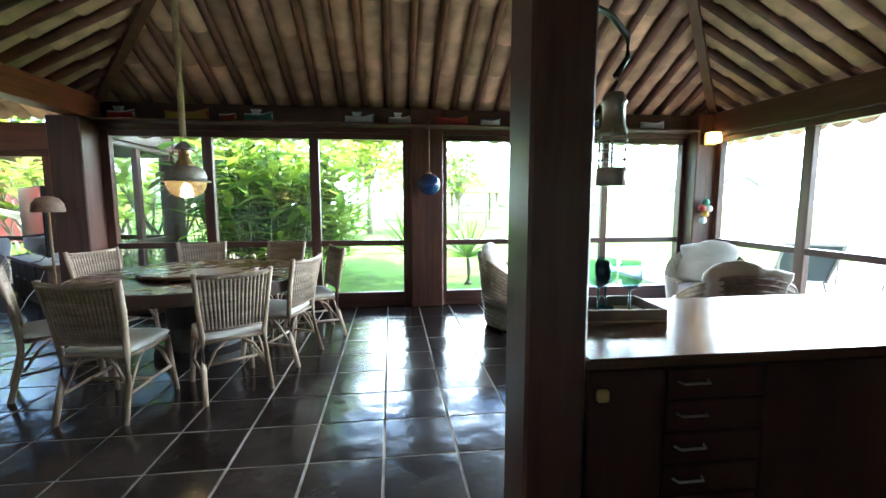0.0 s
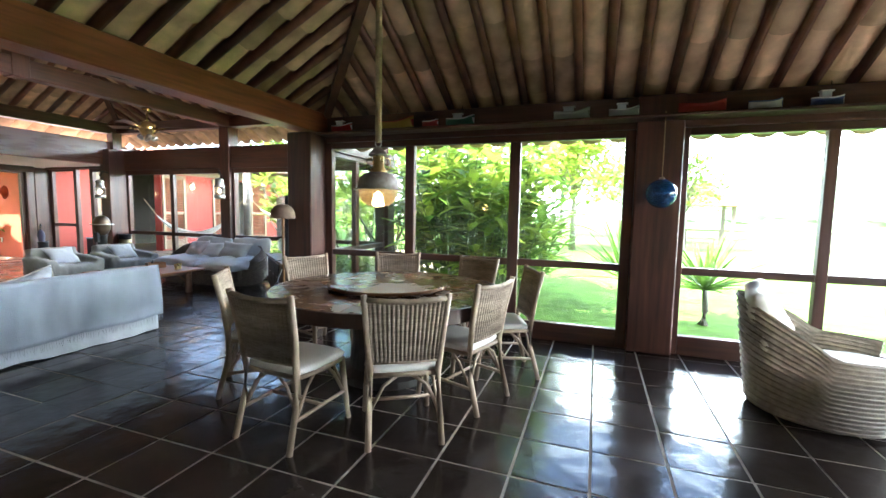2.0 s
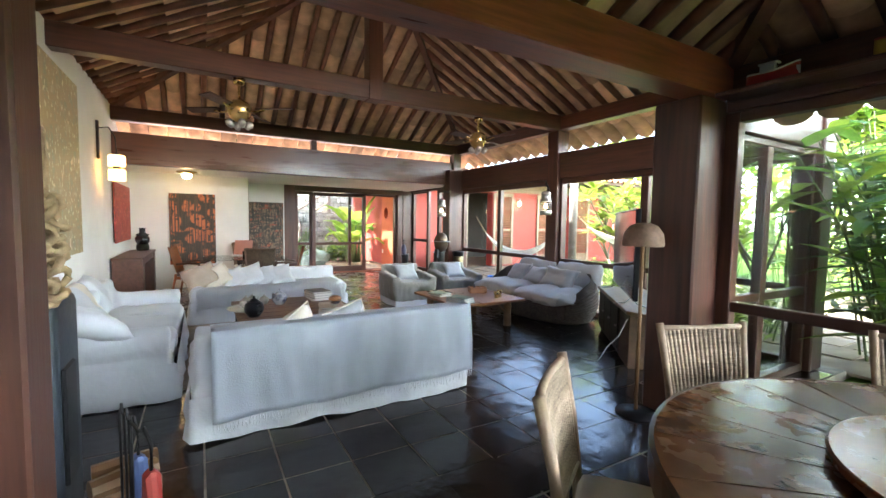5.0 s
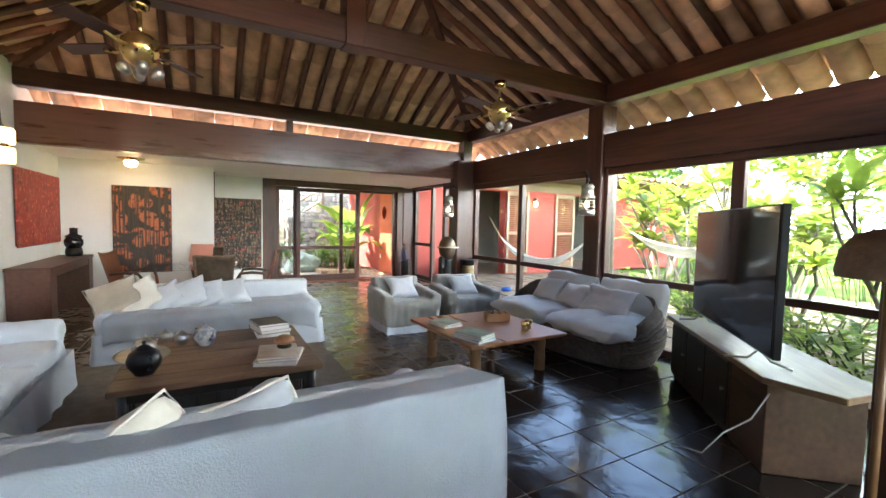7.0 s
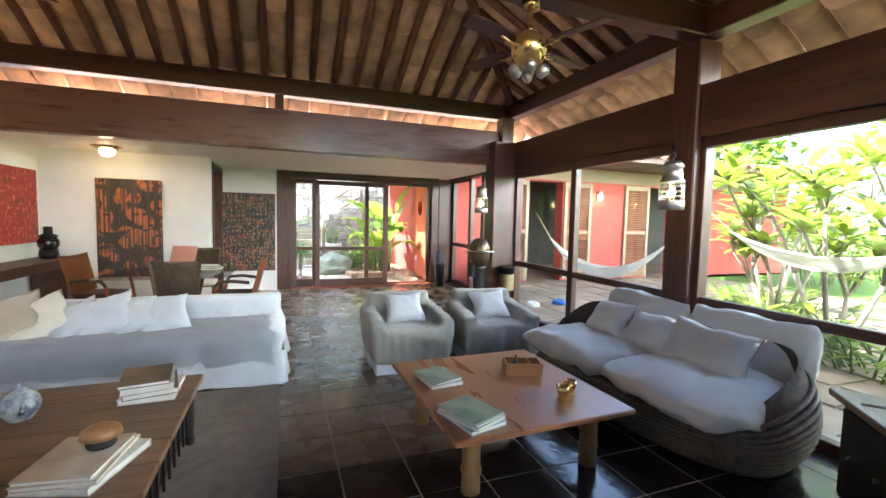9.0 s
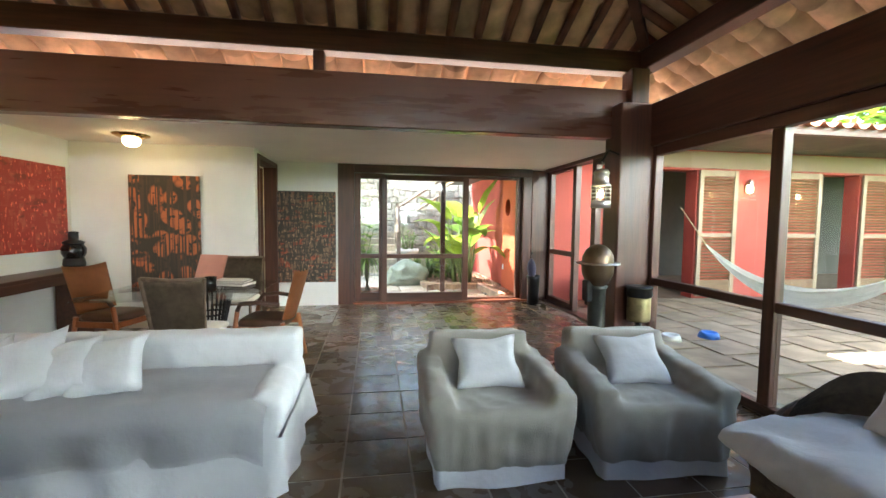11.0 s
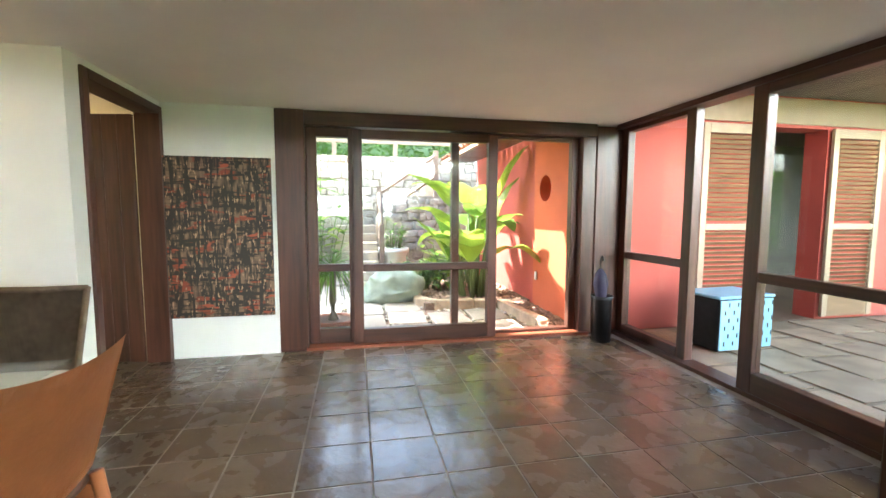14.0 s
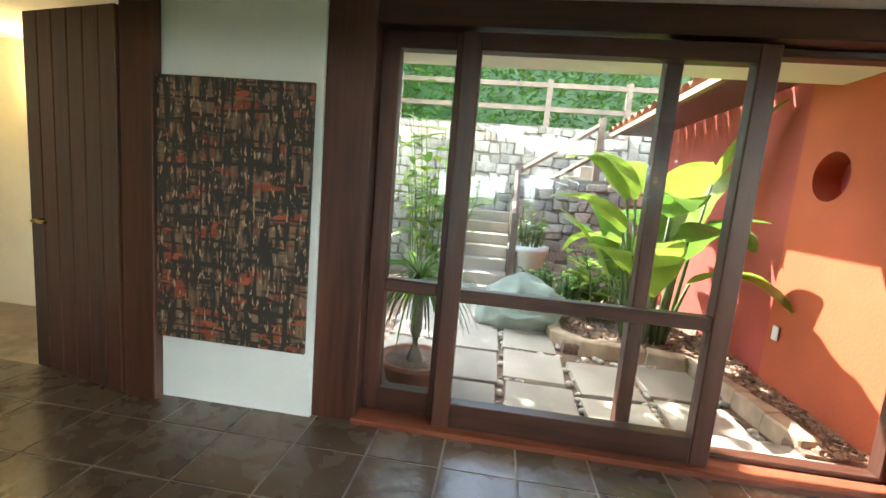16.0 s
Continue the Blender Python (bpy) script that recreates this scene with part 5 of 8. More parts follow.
for i, (x, y) in enumerate(((0.87, 1.90), (1.0, 1.94), (1.14, 1.90), (1.08, 2.02))):
    wg = thing("wine_glass", "clear stemmed wine glass on a tray", "wine glass", "wine glasses on the tray", at=Matrix.Translation((x, y, 0.881)) @ Matrix.Scale(1.32, 4))
    part("bowl", lathe([(0.005, 0.085), (0.03, 0.10), (0.043, 0.13), (0.042, 0.165), (0.036, 0.195), (0.034, 0.195), (0.040, 0.165), (0.040, 0.13), (0.028, 0.104), (0, 0.09)], 18), WINEG, wg, smooth=True)
    part("stem", lathe([(0, 0), (0.034, 0), (0.033, 0.003), (0.005, 0.008), (0.004, 0.085), (0, 0.085)], 14), mat("teal_glass", (0.03, 0.25, 0.30), 0.05, trans=0.7) if i == 0 else bpy.data.materials["teal_glass"], wg, smooth=True)


def ship_lantern(at, hook, label, lit=True, r=0.075):
    l_ = thing("ship_lantern", label, "lantern", "hanging ship lanterns", at=at)
    part("base", lathe([(0, -0.17), (r * 1.15, -0.17), (r * 1.15, -0.10), (r, -0.095), (0, -0.095)], 20), STEEL, l_, smooth=True)
    part("glass", lathe([(r * 0.8, -0.095), (r * 0.95, -0.05), (r * 0.95, 0.02), (r * 0.8, 0.05)], 20), CLEARG, l_, smooth=True)
    if lit:
        part("bulb", lathe([(0, -0.07), (0.02, -0.06), (0.03, -0.03), (0.02, 0.0), (0, 0.02)], 14), BULB, l_, "warm glowing bulb", smooth=True)
    part("hood", lathe([(r * 1.1, 0.05), (r * 1.1, 0.065), (r * 0.9, 0.08), (r * 0.85, 0.17), (r * 1.0, 0.18), (r * 0.7, 0.22), (0, 0.23)], 20), STEEL, l_, smooth=True)
    for z in (-0.06, -0.02, 0.02):
        part("guard_wire", tube([(r * 1.1 * math.cos(a * math.pi / 8), r * 1.1 * math.sin(a * math.pi / 8), z) for a in range(16)], 0.004, 5, closed=True), STEEL, l_)
    for k in range(6):
        a = k * math.pi / 3
        part("guard_bar", tube([(r * 1.1 * math.cos(a), r * 1.1 * math.sin(a), -0.10), (r * 1.1 * math.cos(a), r * 1.1 * math.sin(a), 0.06)], 0.004, 5), STEEL, l_)
    part("bail", tube([(0, 0, 0.23), (0.02, 0, 0.27), (0.0, 0, 0.30)], 0.006, 6), STEEL, l_)
    part("bracket", tube(hook, 0.013, 8), BLACKM, l_, "curved iron bracket", smooth=True)
    return l_


ship_lantern((0.955, 1.78, 1.66), [(-0.25, -0.2, 0.48), (-0.20, -0.16, 0.50), (-0.05, -0.04, 0.52), (0.06, 0.02, 0.46), (0.07, 0.03, 0.38), (0.0, 0, 0.29)], "unlit grey metal ship lantern on an iron hook", False, 0.055)
ship_lantern((-7.10, 7.36, 1.78), [(-0.18, 0.30, 0.10), (-0.16, 0.20, 0.30), (-0.08, 0.06, 0.40), (0, 0, 0.30)], "lit caged ship lantern on a curved bracket", r=0.085)
ship_lantern((-10.26, 7.15, 1.76), [(-0.06, 0.35, 0.10), (-0.05, 0.25, 0.38), (-0.02, 0.08, 0.42), (0, 0, 0.30)], "lit caged ship lantern on a curved bracket", r=0.085)
wl = thing("wall_lamp", "small square amber lamp on a post", "wall lamp", at=(4.36, 5.42, 2.28))
part("plate", box(-0.10, 0.05, -0.09, 0.10, 0.10, 0.09, 0.004), BRASS, wl)
part("shade", box(-0.085, -0.06, -0.07, 0.085, 0.05, 0.07, 0.01), SHADE, wl, "glowing amber shade")
orn = thing("hanging_ornament", "coloured glass fruit ornament hung on a post", "ornament", at=(4.32, 5.44, 1.25))
for i, (dx, dz, m_) in enumerate(((0, 0, YELP), (-0.05, 0.08, REDP), (0.05, 0.07, WHT), (0, 0.16, GRNP), (-0.03, -0.09, WHT))):
    part("glass_ball", lathe([(0.05 * math.sin(a * math.pi / 10), -0.05 * math.cos(a * math.pi / 10)) for a in range(11)], 14, m=pose(dx, 0, dz)), m_, orn, smooth=True)
part("cord", tube([(0, 0, 0.2), (0, 0.05, 0.5)], 0.004, 5), ROPE, orn)


def wicker_chair(at, label):
    c = thing("wicker_armchair", label, "armchair", "round wicker armchairs", at=at)

    def f(u, v):
        th = math.pi * (-0.25 + 1.5 * u)
        back = max(0.0, math.sin(th))
        top = 0.50 + 0.32 * back ** 0.8
        return Vector((0.44 * math.cos(th) * (0.86 + 0.16 * v), 0.42 * math.sin(th) * (0.86 + 0.2 * v), 0.03 + v * top))
    part("shell", sheet(f, 40, 12, thick=0.035), PALEWK, c, "pale woven wicker", smooth=True)
    for k in range(16):
        part("weave_band", tube([f(i / 30, 0.04 + k * 0.062) * 1.0 + Vector((0.004 * math.cos(math.pi * (-0.25 + 1.5 * i / 30)), 0.004 * math.sin(math.pi * (-0.25 + 1.5 * i / 30)), 0)) for i in range(31)], 0.009, 5), PALEWK, c, smooth=True)
    part("seat_base", lathe([(0, 0.03), (0.36, 0.03), (0.38, 0.30), (0, 0.30)], 24), PALEWK, c)
    part("seat_cushion", cushion(0.66, 0.66, 0.14, 0.8, 7, 0.015, m=pose(0, -0.05, 0.29)), CREAM, c, smooth=True)
    part("back_cushion", cushion(0.62, 0.52, 0.20, 1.1, 9, 0.045, m=pose(0, 0.24, 0.40, 75) @ pose(0, 0.26, -0.08)), CREAM, c, smooth=True)
    return c


wicker_chair(pose(1.50, 4.66, 0, 0, 0, 75) @ Matrix.Diagonal((1.05, 1.2, 1, 1)), "pale wicker tub armchair with cream cushions by the windows")
wicker_chair(pose(3.70, 4.55, 0, 0, 0, -35), "pale wicker tub armchair with cream cushions by the windows")
wicker_chair(pose(2.95, 3.35, 0, 0, 0, 160), "pale wicker tub armchair turned to the window")


# ---- hall ----
LEATHER = mat("tan_leather", (0.36, 0.13, 0.045), 0.42, var=0.2, scale=8, bump=0.15, bscale=50)
DARKLEATHER = mat("dark_leather", (0.07, 0.035, 0.022), 0.4, var=0.3, scale=9)
ORANGEW = mat("orange_wood", (0.27, 0.09, 0.03), 0.35, var=0.25, scale=7, stretch=(3, 3, 0.6))
DARKCANE = mat("dark_cane", (0.15, 0.105, 0.07), 0.7, var=0.35, scale=26, bump=0.5, bscale=110)


def canvas(name, label, at, w, h, m):
    p = thing(name, label, "painting", at=at)
    part("canvas", box(-w / 2, -0.008, -h / 2, w / 2, 0.012, h / 2, 0.003), m, p)
    part("stretcher", box(-w / 2 + 0.02, 0.012, -h / 2 + 0.02, w / 2 - 0.02, 0.028, h / 2 - 0.02), BLACKW, p)
    return p


def abstract(name, c1, c2, c3, sx, sz, dots=False):
    """Paint in broken vertical and horizontal strokes, or in ringed blots."""
    m = bpy.data.materials.new(name)
    m.use_nodes = True
    n, l = m.node_tree.nodes, m.node_tree.links
    b = n["Principled BSDF"]
    b.inputs["Roughness"].default_value = 0.6
    tc = n.new("ShaderNodeTexCoord")

    def layer(scale, ns, lo, hi, colour, under, kind="ShaderNodeTexNoise"):
        mp = n.new("ShaderNodeMapping")
        mp.inputs["Scale"].default_value = scale
        l.new(tc.outputs["Object"], mp.inputs[0])
        t = n.new(kind)
        t.inputs["Scale"].default_value = ns
        l.new(mp.outputs[0], t.inputs[0])
        r = n.new("ShaderNodeMapRange")
        r.inputs[1].default_value, r.inputs[2].default_value = lo, hi
        l.new(t.outputs[0], r.inputs[0])
        mx = n.new("ShaderNodeMixRGB")
        l.new(r.outputs[0], mx.inputs[0])
        if isinstance(under, tuple):
            mx.inputs[1].default_value = (*under, 1)
        else:
            l.new(under, mx.inputs[1])
        mx.inputs[2].default_value = (*colour, 1)
        return mx.outputs[0]
    if dots:
        o = layer((1, 1, 1), 5.0, 0.60, 0.50, c2, c1, "ShaderNodeTexVoronoi")
        o = layer((30, 1, 0.6), 1.2, 0.5, 0.54, c3, o)
        o = layer((1, 1, 3.2), 1.5, 0.60, 0.66, c1, o)
        o = layer((1, 1, 1), 12, 0.58, 0.63, c1, o)
    else:
        o = layer((sx * 0.7, 1, 2.0), 2.0, 0.42, 0.58, c2, c1)
        o = layer((2.2, 1, sz * 0.8), 2.0, 0.55, 0.62, c3, o)
        o = layer((1.4, 1, sz * 1.6), 2.0, 0.50, 0.57, c1, o)
        o = layer((sx * 0.9, 1, 1.6), 2.0, 0.51, 0.57, c1, o)
        o = layer((sx * 1.8, 1, 7), 2.2, 0.60, 0.66, tuple(min(1, c * 2.0) for c in c2), o)
        o = layer((3.2, 1, sz * 0.9), 1.6, 0.66, 0.70, tuple(min(1, c * 1.5) for c in c3), o)
    l.new(o, b.inputs["Base Color"])
    bp = n.new("ShaderNodeBump")
    bp.inputs["Strength"].default_value, bp.inputs["Distance"].default_value = 0.4, 0.01
    l.new(o, bp.inputs["Height"])
    l.new(bp.outputs[0], b.inputs["Normal"])
    return m


canvas("painting", "dark abstract painting of orange blots and rings on a white wall", pose(-12.165, 2.20, 1.24, 0, 0, 90), 0.84, 1.48,
       abstract("blot_paint", (0.045, 0.035, 0.025), (0.46, 0.13, 0.045), (0.07, 0.045, 0.03), 4, 4, True))
canvas("painting", "dark abstract painting of grey and red strokes on a white wall", pose(-13.465, 3.73, 1.15, 0, 0, 90), 0.98, 1.50,
       abstract("stroke_paint", (0.035, 0.028, 0.022), (0.22, 0.14, 0.085), (0.27, 0.06, 0.028), 13, 9))
canvas("painting", "red abstract painting on a white wall", pose(-11.20, 1.135, 1.54, 0, 0, 180), 1.74, 1.0,
       abstract("red_paint", (0.34, 0.035, 0.025), (0.42, 0.09, 0.05), (0.20, 0.03, 0.02), 7, 5))
canvas("painting", "large ochre and green painting on a white wall", pose(-7.40, 1.135, 2.0, 0, 0, 180), 1.35, 1.88,
       abstract("ochre_paint", (0.44, 0.33, 0.18), (0.36, 0.33, 0.20), (0.50, 0.40, 0.24), 5, 4))

# wall lamps on the white wall
al = thing("wall_lamp", "stacked amber glass wall lamp on an iron arm", "wall lamp", at=(-9.25, 1.14, 1.94))
part("back_plate", box(-0.03, -0.03, 0.33, 0.03, 0.0, 0.85, 0.004), BLACKW, al)
part("arm", tube([(0, 0.0, 0.75), (-0.05, 0.10, 0.78), (-0.12, 0.16, 0.66), (-0.14, 0.17, 0.42)], 0.008, 6), BLACKM, al, smooth=True)
for z in (0.05, 0.25):
    part("shade", lathe([(0.10, z), (0.105, z + 0.02), (0.105, z + 0.14), (0.09, z + 0.16), (0, z + 0.16)], 16, m=pose(-0.14, 0.17, 0)), SHADE, al, "glowing amber glass shade", smooth=True)
part("collar", lathe([(0, 0.21), (0.05, 0.21), (0.05, 0.25), (0, 0.25)], 12, m=pose(-0.14, 0.17, 0)), BLACKM, al)
part("stem", tube([(-0.14, 0.17, 0.40), (-0.14, 0.17, 0.44)], 0.02, 8), BLACKM, al)

sb = thing("sideboard", "long dark wooden sideboard along a white wall", "sideboard", at=(-10.9, 1.33, 0))
part("top", box(-1.18, -0.21, 0.79, 1.0, 0.21, 0.83, 0.004), mat("sideboard_wood", (0.085, 0.034, 0.02), 0.38, var=0.35, scale=7, stretch=(0.5, 4, 4)), sb)
part("end_panel", box(-1.16, -0.20, 0, -0.92, 0.20, 0.79, 0.004), bpy.data.materials["sideboard_wood"], sb)
part("end_panel", box(0.74, -0.20, 0, 0.98, 0.20, 0.79, 0.004), bpy.data.materials["sideboard_wood"], sb)
part("frieze", box(-0.92, -0.19, 0.70, 0.74, 0.19, 0.79), bpy.data.materials["sideboard_wood"], sb)
ln = thing("table_lantern", "dark iron table lantern on a sideboard", "lantern", at=(-11.82, 1.35, 0.83))
part("base", lathe([(0, 0), (0.10, 0), (0.11, 0.05), (0.10, 0.12), (0, 0.12)], 18), BLACKM, ln, smooth=True)
part("glass", lathe([(0.09, 0.12), (0.12, 0.18), (0.12, 0.24), (0.09, 0.29)], 18), SCREEN, ln, smooth=True)
part("hood", lathe([(0.10, 0.29), (0.11, 0.31), (0.05, 0.34), (0.05, 0.42), (0.06, 0.43), (0, 0.44)], 18), BLACKM, ln, smooth=True)

# round ceiling lamp
cl = thing("ceiling_lamp", "lit brass bulkhead lamp on the hall ceiling", "ceiling lamp", at=(-11.60, 2.12, 2.38))
part("plate", lathe([(0, 0), (0.18, 0), (0.185, -0.012), (0.14, -0.03), (0.10, -0.05), (0, -0.05)], 28), BRASS, cl, smooth=True)
part("globe", lathe([(0.085, -0.045), (0.09, -0.07), (0.075, -0.115), (0.04, -0.135), (0, -0.14)], 24), BULB, cl, "warm glowing glass", smooth=True)

# glass table on a cane base
gt = thing("glass_table", "square glass table on a dark cane drum base", "table", at=(-10.68, 3.06, 0))
part("glass_top", box(-0.60, -0.70, 0.725, 0.60, 0.70, 0.740, 0.004), CLEARG, gt, "thick clear glass top")
for k in range(28):
    a = 2 * math.pi * k / 28
    part("cane", tube([(0.20 * math.cos(a) - 0.22, 0.20 * math.sin(a) + 0.1, 0.01), (0.14 * math.cos(a) - 0.22, 0.14 * math.sin(a) + 0.1, 0.3), (0.23 * math.cos(a) - 0.22, 0.23 * math.sin(a) + 0.1, 0.725)], 0.009, 5), BLACKM, gt, smooth=True)
for r_, z in ((0.20, 0.012), (0.145, 0.28), (0.16, 0.45), (0.23, 0.71)):
    part("hoop", tube([(r_ * math.cos(a * math.pi / 14) - 0.22, r_ * math.sin(a * math.pi / 14) + 0.1, z) for a in range(28)], 0.011, 5, closed=True), BLACKM, gt, smooth=True)


def cane_chair(at):
    c = thing("cane_chair", "dark woven cane chair with a cream seat", "chair", "cane chairs at the glass table", at=at)
    for sx in (-1, 1):
        part("back_leg", tube([(sx * 0.22, -0.27, 0), (sx * 0.21, -0.22, 0.45), (sx * 0.25, -0.30, 0.95)], 0.018, 7), DARKCANE, c, smooth=True)
        part("front_leg", tube([(sx * 0.22, 0.24, 0), (sx * 0.21, 0.21, 0.43)], 0.018, 7), DARKCANE, c, smooth=True)
        part("stretcher", tube([(sx * 0.215, -0.24, 0.18), (sx * 0.215, 0.22, 0.18)], 0.011, 6), DARKCANE, c, smooth=True)
    part("seat", cushion(0.46, 0.46, 0.07, 0.6, 6, 0.004, m=pose(0, 0, 0.42)), CREAM, c, "cream seat pad", smooth=True)
    part("back_panel", sheet(lambda u, v: Vector(((u - 0.5) * (0.42 + 0.08 * v), -0.215 - 0.085 * v - 0.03 * (1 - (2 * u - 1) ** 2), 0.46 + 0.47 * v)), 14, 8, thick=0.02), weave(mat("cane_weave", (0.24, 0.18, 0.125), 0.75, var=0.3, scale=26), 1100, 1100, 0.6, 0.5) if "cane_weave" not in bpy.data.materials else bpy.data.materials["cane_weave"], c, smooth=True)
    part("top_rail", tube([(-0.25, -0.295, 0.945), (0, -0.33, 0.935), (0.25, -0.295, 0.945)], 0.017, 7), DARKCANE, c, smooth=True)
    part("seat_frame", tube([(-0.21, -0.21, 0.42), (0.21, -0.21, 0.42), (0.21, 0.21, 0.42), (-0.21, 0.21, 0.42)], 0.015, 6, closed=True), DARKCANE, c, smooth=True)
    return c


cane_chair(pose(-10.18, 3.28, 0, 0, 0, 84))
cane_chair(pose(-11.72, 3.18, 0, 0, 0, -90))


def leather_chair(at):
    c = thing("leather_armchair", "wooden armchair with tan leather back and dark seat", "armchair", "leather armchairs at the glass table", at=at)
    for sx in (-1, 1):
        part("back_leg", tube([(sx * 0.24, -0.30, 0), (sx * 0.235, -0.22, 0.44)], [0.016, 0.024], 8), ORANGEW, c, smooth=True)
        part("front_leg", tube([(sx * 0.25, 0.24, 0), (sx * 0.25, 0.23, 0.36), (sx * 0.25, 0.20, 0.56)], [0.016, 0.024, 0.022], 8), ORANGEW, c, smooth=True)
        part("armrest", tube([(sx * 0.25, 0.20, 0.56), (sx * 0.27, 0.16, 0.63), (sx * 0.275, 0.0, 0.645), (sx * 0.255, -0.20, 0.62)], 0.022, 8), DARKLEATHER, c, smooth=True)
        part("seat_rail", box(sx * 0.235 - 0.015, -0.22, 0.34, sx * 0.235 + 0.015, 0.23, 0.40, 0.004), ORANGEW, c)
    part("front_rail", box(-0.22, 0.205, 0.34, 0.22, 0.235, 0.40, 0.004), ORANGEW, c)
    part("seat", cushion(0.46, 0.46, 0.09, 0.6, 6, 0.004, m=pose(0, 0, 0.385)), DARKLEATHER, c, "dark brown leather seat", smooth=True)
    part("backrest", sheet(lambda u, v: Vector(((u - 0.5) * (0.46 + 0.04 * v), -0.215 - 0.13 * v - 0.02 * (1 - (2 * u - 1) ** 2), 0.44 + 0.48 * v + 0.03 * (2 * u - 1) ** 2)), 14, 8, thick=0.03), LEATHER, c, "tan leather back", smooth=True)
    return c


leather_chair(pose(-10.66, 3.80, 0, 0, 0, 172))
leather_chair(pose(-11.05, 2.20, 0, 0, 0, -15))
pk = thing("display_board", "pink board propped in an open white case on a table", "board", at=pose(-11.02, 3.02, 0.741, 0, 0, 70))
part("tray", box(-0.17, -0.12, 0, 0.17, 0.12, 0.015, 0.003), WHT, pk)
part("lid", merge(None, box(-0.17, -0.008, 0, 0.17, 0.008, 0.30, 0.003), pose(0, 0.12, 0.015, -22)), mat("pink_card", (0.55, 0.26, 0.20), 0.6, var=0.1), pk, "pink padded lid")
for x, y in ((-10.42, 3.06), (-10.58, 3.28)):
    tagged(part("black_cup", lathe([(0, 0), (0.055, 0), (0.06, 0.13), (0.054, 0.13), (0.05, 0.01), (0, 0.01)], 16, m=pose(x, y, 0.741)), SCREEN, smooth=True), "glossy black cup on a glass table", "cup", "black cups")
stack(-10.92, 3.40, 0.741, 80, ((0.34, 0.26, 0.03, 3, "large dark book on a glass table"), (0.32, 0.25, 0.02, 3, "dark covered book on a glass table"), (0.30, 0.2, 0.012, 1, "pale magazine on a glass table")))

# old ship's binnacle and a brass lamp stand beside the hall post
bn = thing("ship_binnacle", "old bronze ship's binnacle on a dark pillar", "binnacle", at=Matrix.Translation((-10.2, 7.11, 0)) @ Matrix.Diagonal((0.92, 0.92, 0.97, 1)))
part("foot", lathe([(0, 0), (0.19, 0), (0.19, 0.02), (0.12, 0.045), (0, 0.045)], 24), BLACKM, bn, smooth=True)
part("pillar", lathe([(0.10, 0.04), (0.095, 0.30), (0.10, 0.34), (0.095, 0.36), (0.095, 0.78), (0.12, 0.82), (0, 0.82)], 24), mat("grey_green_metal", (0.045, 0.05, 0.045), 0.4, metal=0.5, var=0.3, scale=10), bn, smooth=True)
part("side_box", box(-0.06, -0.15, 0.66, 0.06, -0.08, 0.88, 0.01), BLACKM, bn)
part("bowl", lathe([(0.05, 0.80), (0.12, 0.85), (0.165, 0.94), (0.175, 1.04), (0.175, 1.07), (0, 1.07)], 28), mat("dark_bronze", (0.14, 0.10, 0.065), 0.35, metal=0.8, var=0.3, scale=12), bn, smooth=True)
part("flange", lathe([(0.17, 1.045), (0.235, 1.05), (0.235, 1.062), (0.17, 1.066)], 28), STEEL, bn, smooth=True)
part("dome", lathe([(0.172, 1.07), (0.165, 1.13), (0.13, 1.20), (0.07, 1.245), (0, 1.26)], 28), bpy.data.materials["dark_bronze"], bn, "bronze dome", smooth=True)
part("port", lathe([(0, 0), (0.05, 0), (0.055, 0.012), (0.04, 0.016), (0, 0.014)], 16, m=pose(0.10, -0.02, 1.185, 0, 48)), SCREEN, bn)
bs = thing("brass_lamp_stand", "brass cylinder lamp on a slim iron stand", "lamp stand", at=(-10.16, 7.56, 0))
part("foot", lathe([(0, 0), (0.13, 0), (0.13, 0.015), (0.03, 0.03), (0, 0.03)], 20), BLACKM, bs, smooth=True)
part("pole", tube([(0, 0, 0.03), (0, 0, 0.42)], 0.035, 10), BLACKM, bs, smooth=True)
part("cylinder", lathe([(0, 0.42), (0.11, 0.43), (0.115, 0.45), (0.115, 0.66), (0.11, 0.68), (0, 0.68)], 24), mat("tarnished_brass", (0.30, 0.25, 0.14), 0.45, metal=0.9, var=0.4, scale=12, rvar=0.12), bs, "dull brass cylinder", smooth=True)
part("cap", lathe([(0.115, 0.68), (0.13, 0.70), (0.12, 0.76), (0.135, 0.77), (0.13, 0.79), (0.05, 0.79), (0, 0.78)], 24), BLACKM, bs, smooth=True)

# umbrella stand in the corner
us = thing("umbrella_stand", "black leather umbrella stand in a corner", "umbrella stand", at=(-13.28, 7.62, 0))
part("tub", lathe([(0, 0), (0.10, 0), (0.105, 0.45), (0.12, 0.50), (0.105, 0.50), (0.09, 0.03), (0, 0.03)], 18), BLACKM, us, smooth=True)
um = thing("umbrella", "folded dark purple umbrella in a stand", "umbrella", at=pose(-13.27, 7.61, 0.06, 4, 3))
part("cloth", lathe([(0.01, 0.1), (0.045, 0.35), (0.08, 0.58), (0.06, 0.68), (0.02, 0.74), (0, 0.74)], 10), mat("purple_cloth", (0.032, 0.026, 0.06), 0.6, var=0.2), um, smooth=True)
part("handle", tube([(0, 0, 0.70), (0, 0, 0.84), (0.03, 0, 0.88), (0.06, 0, 0.84)], 0.010, 7), BLACKW, um, smooth=True)

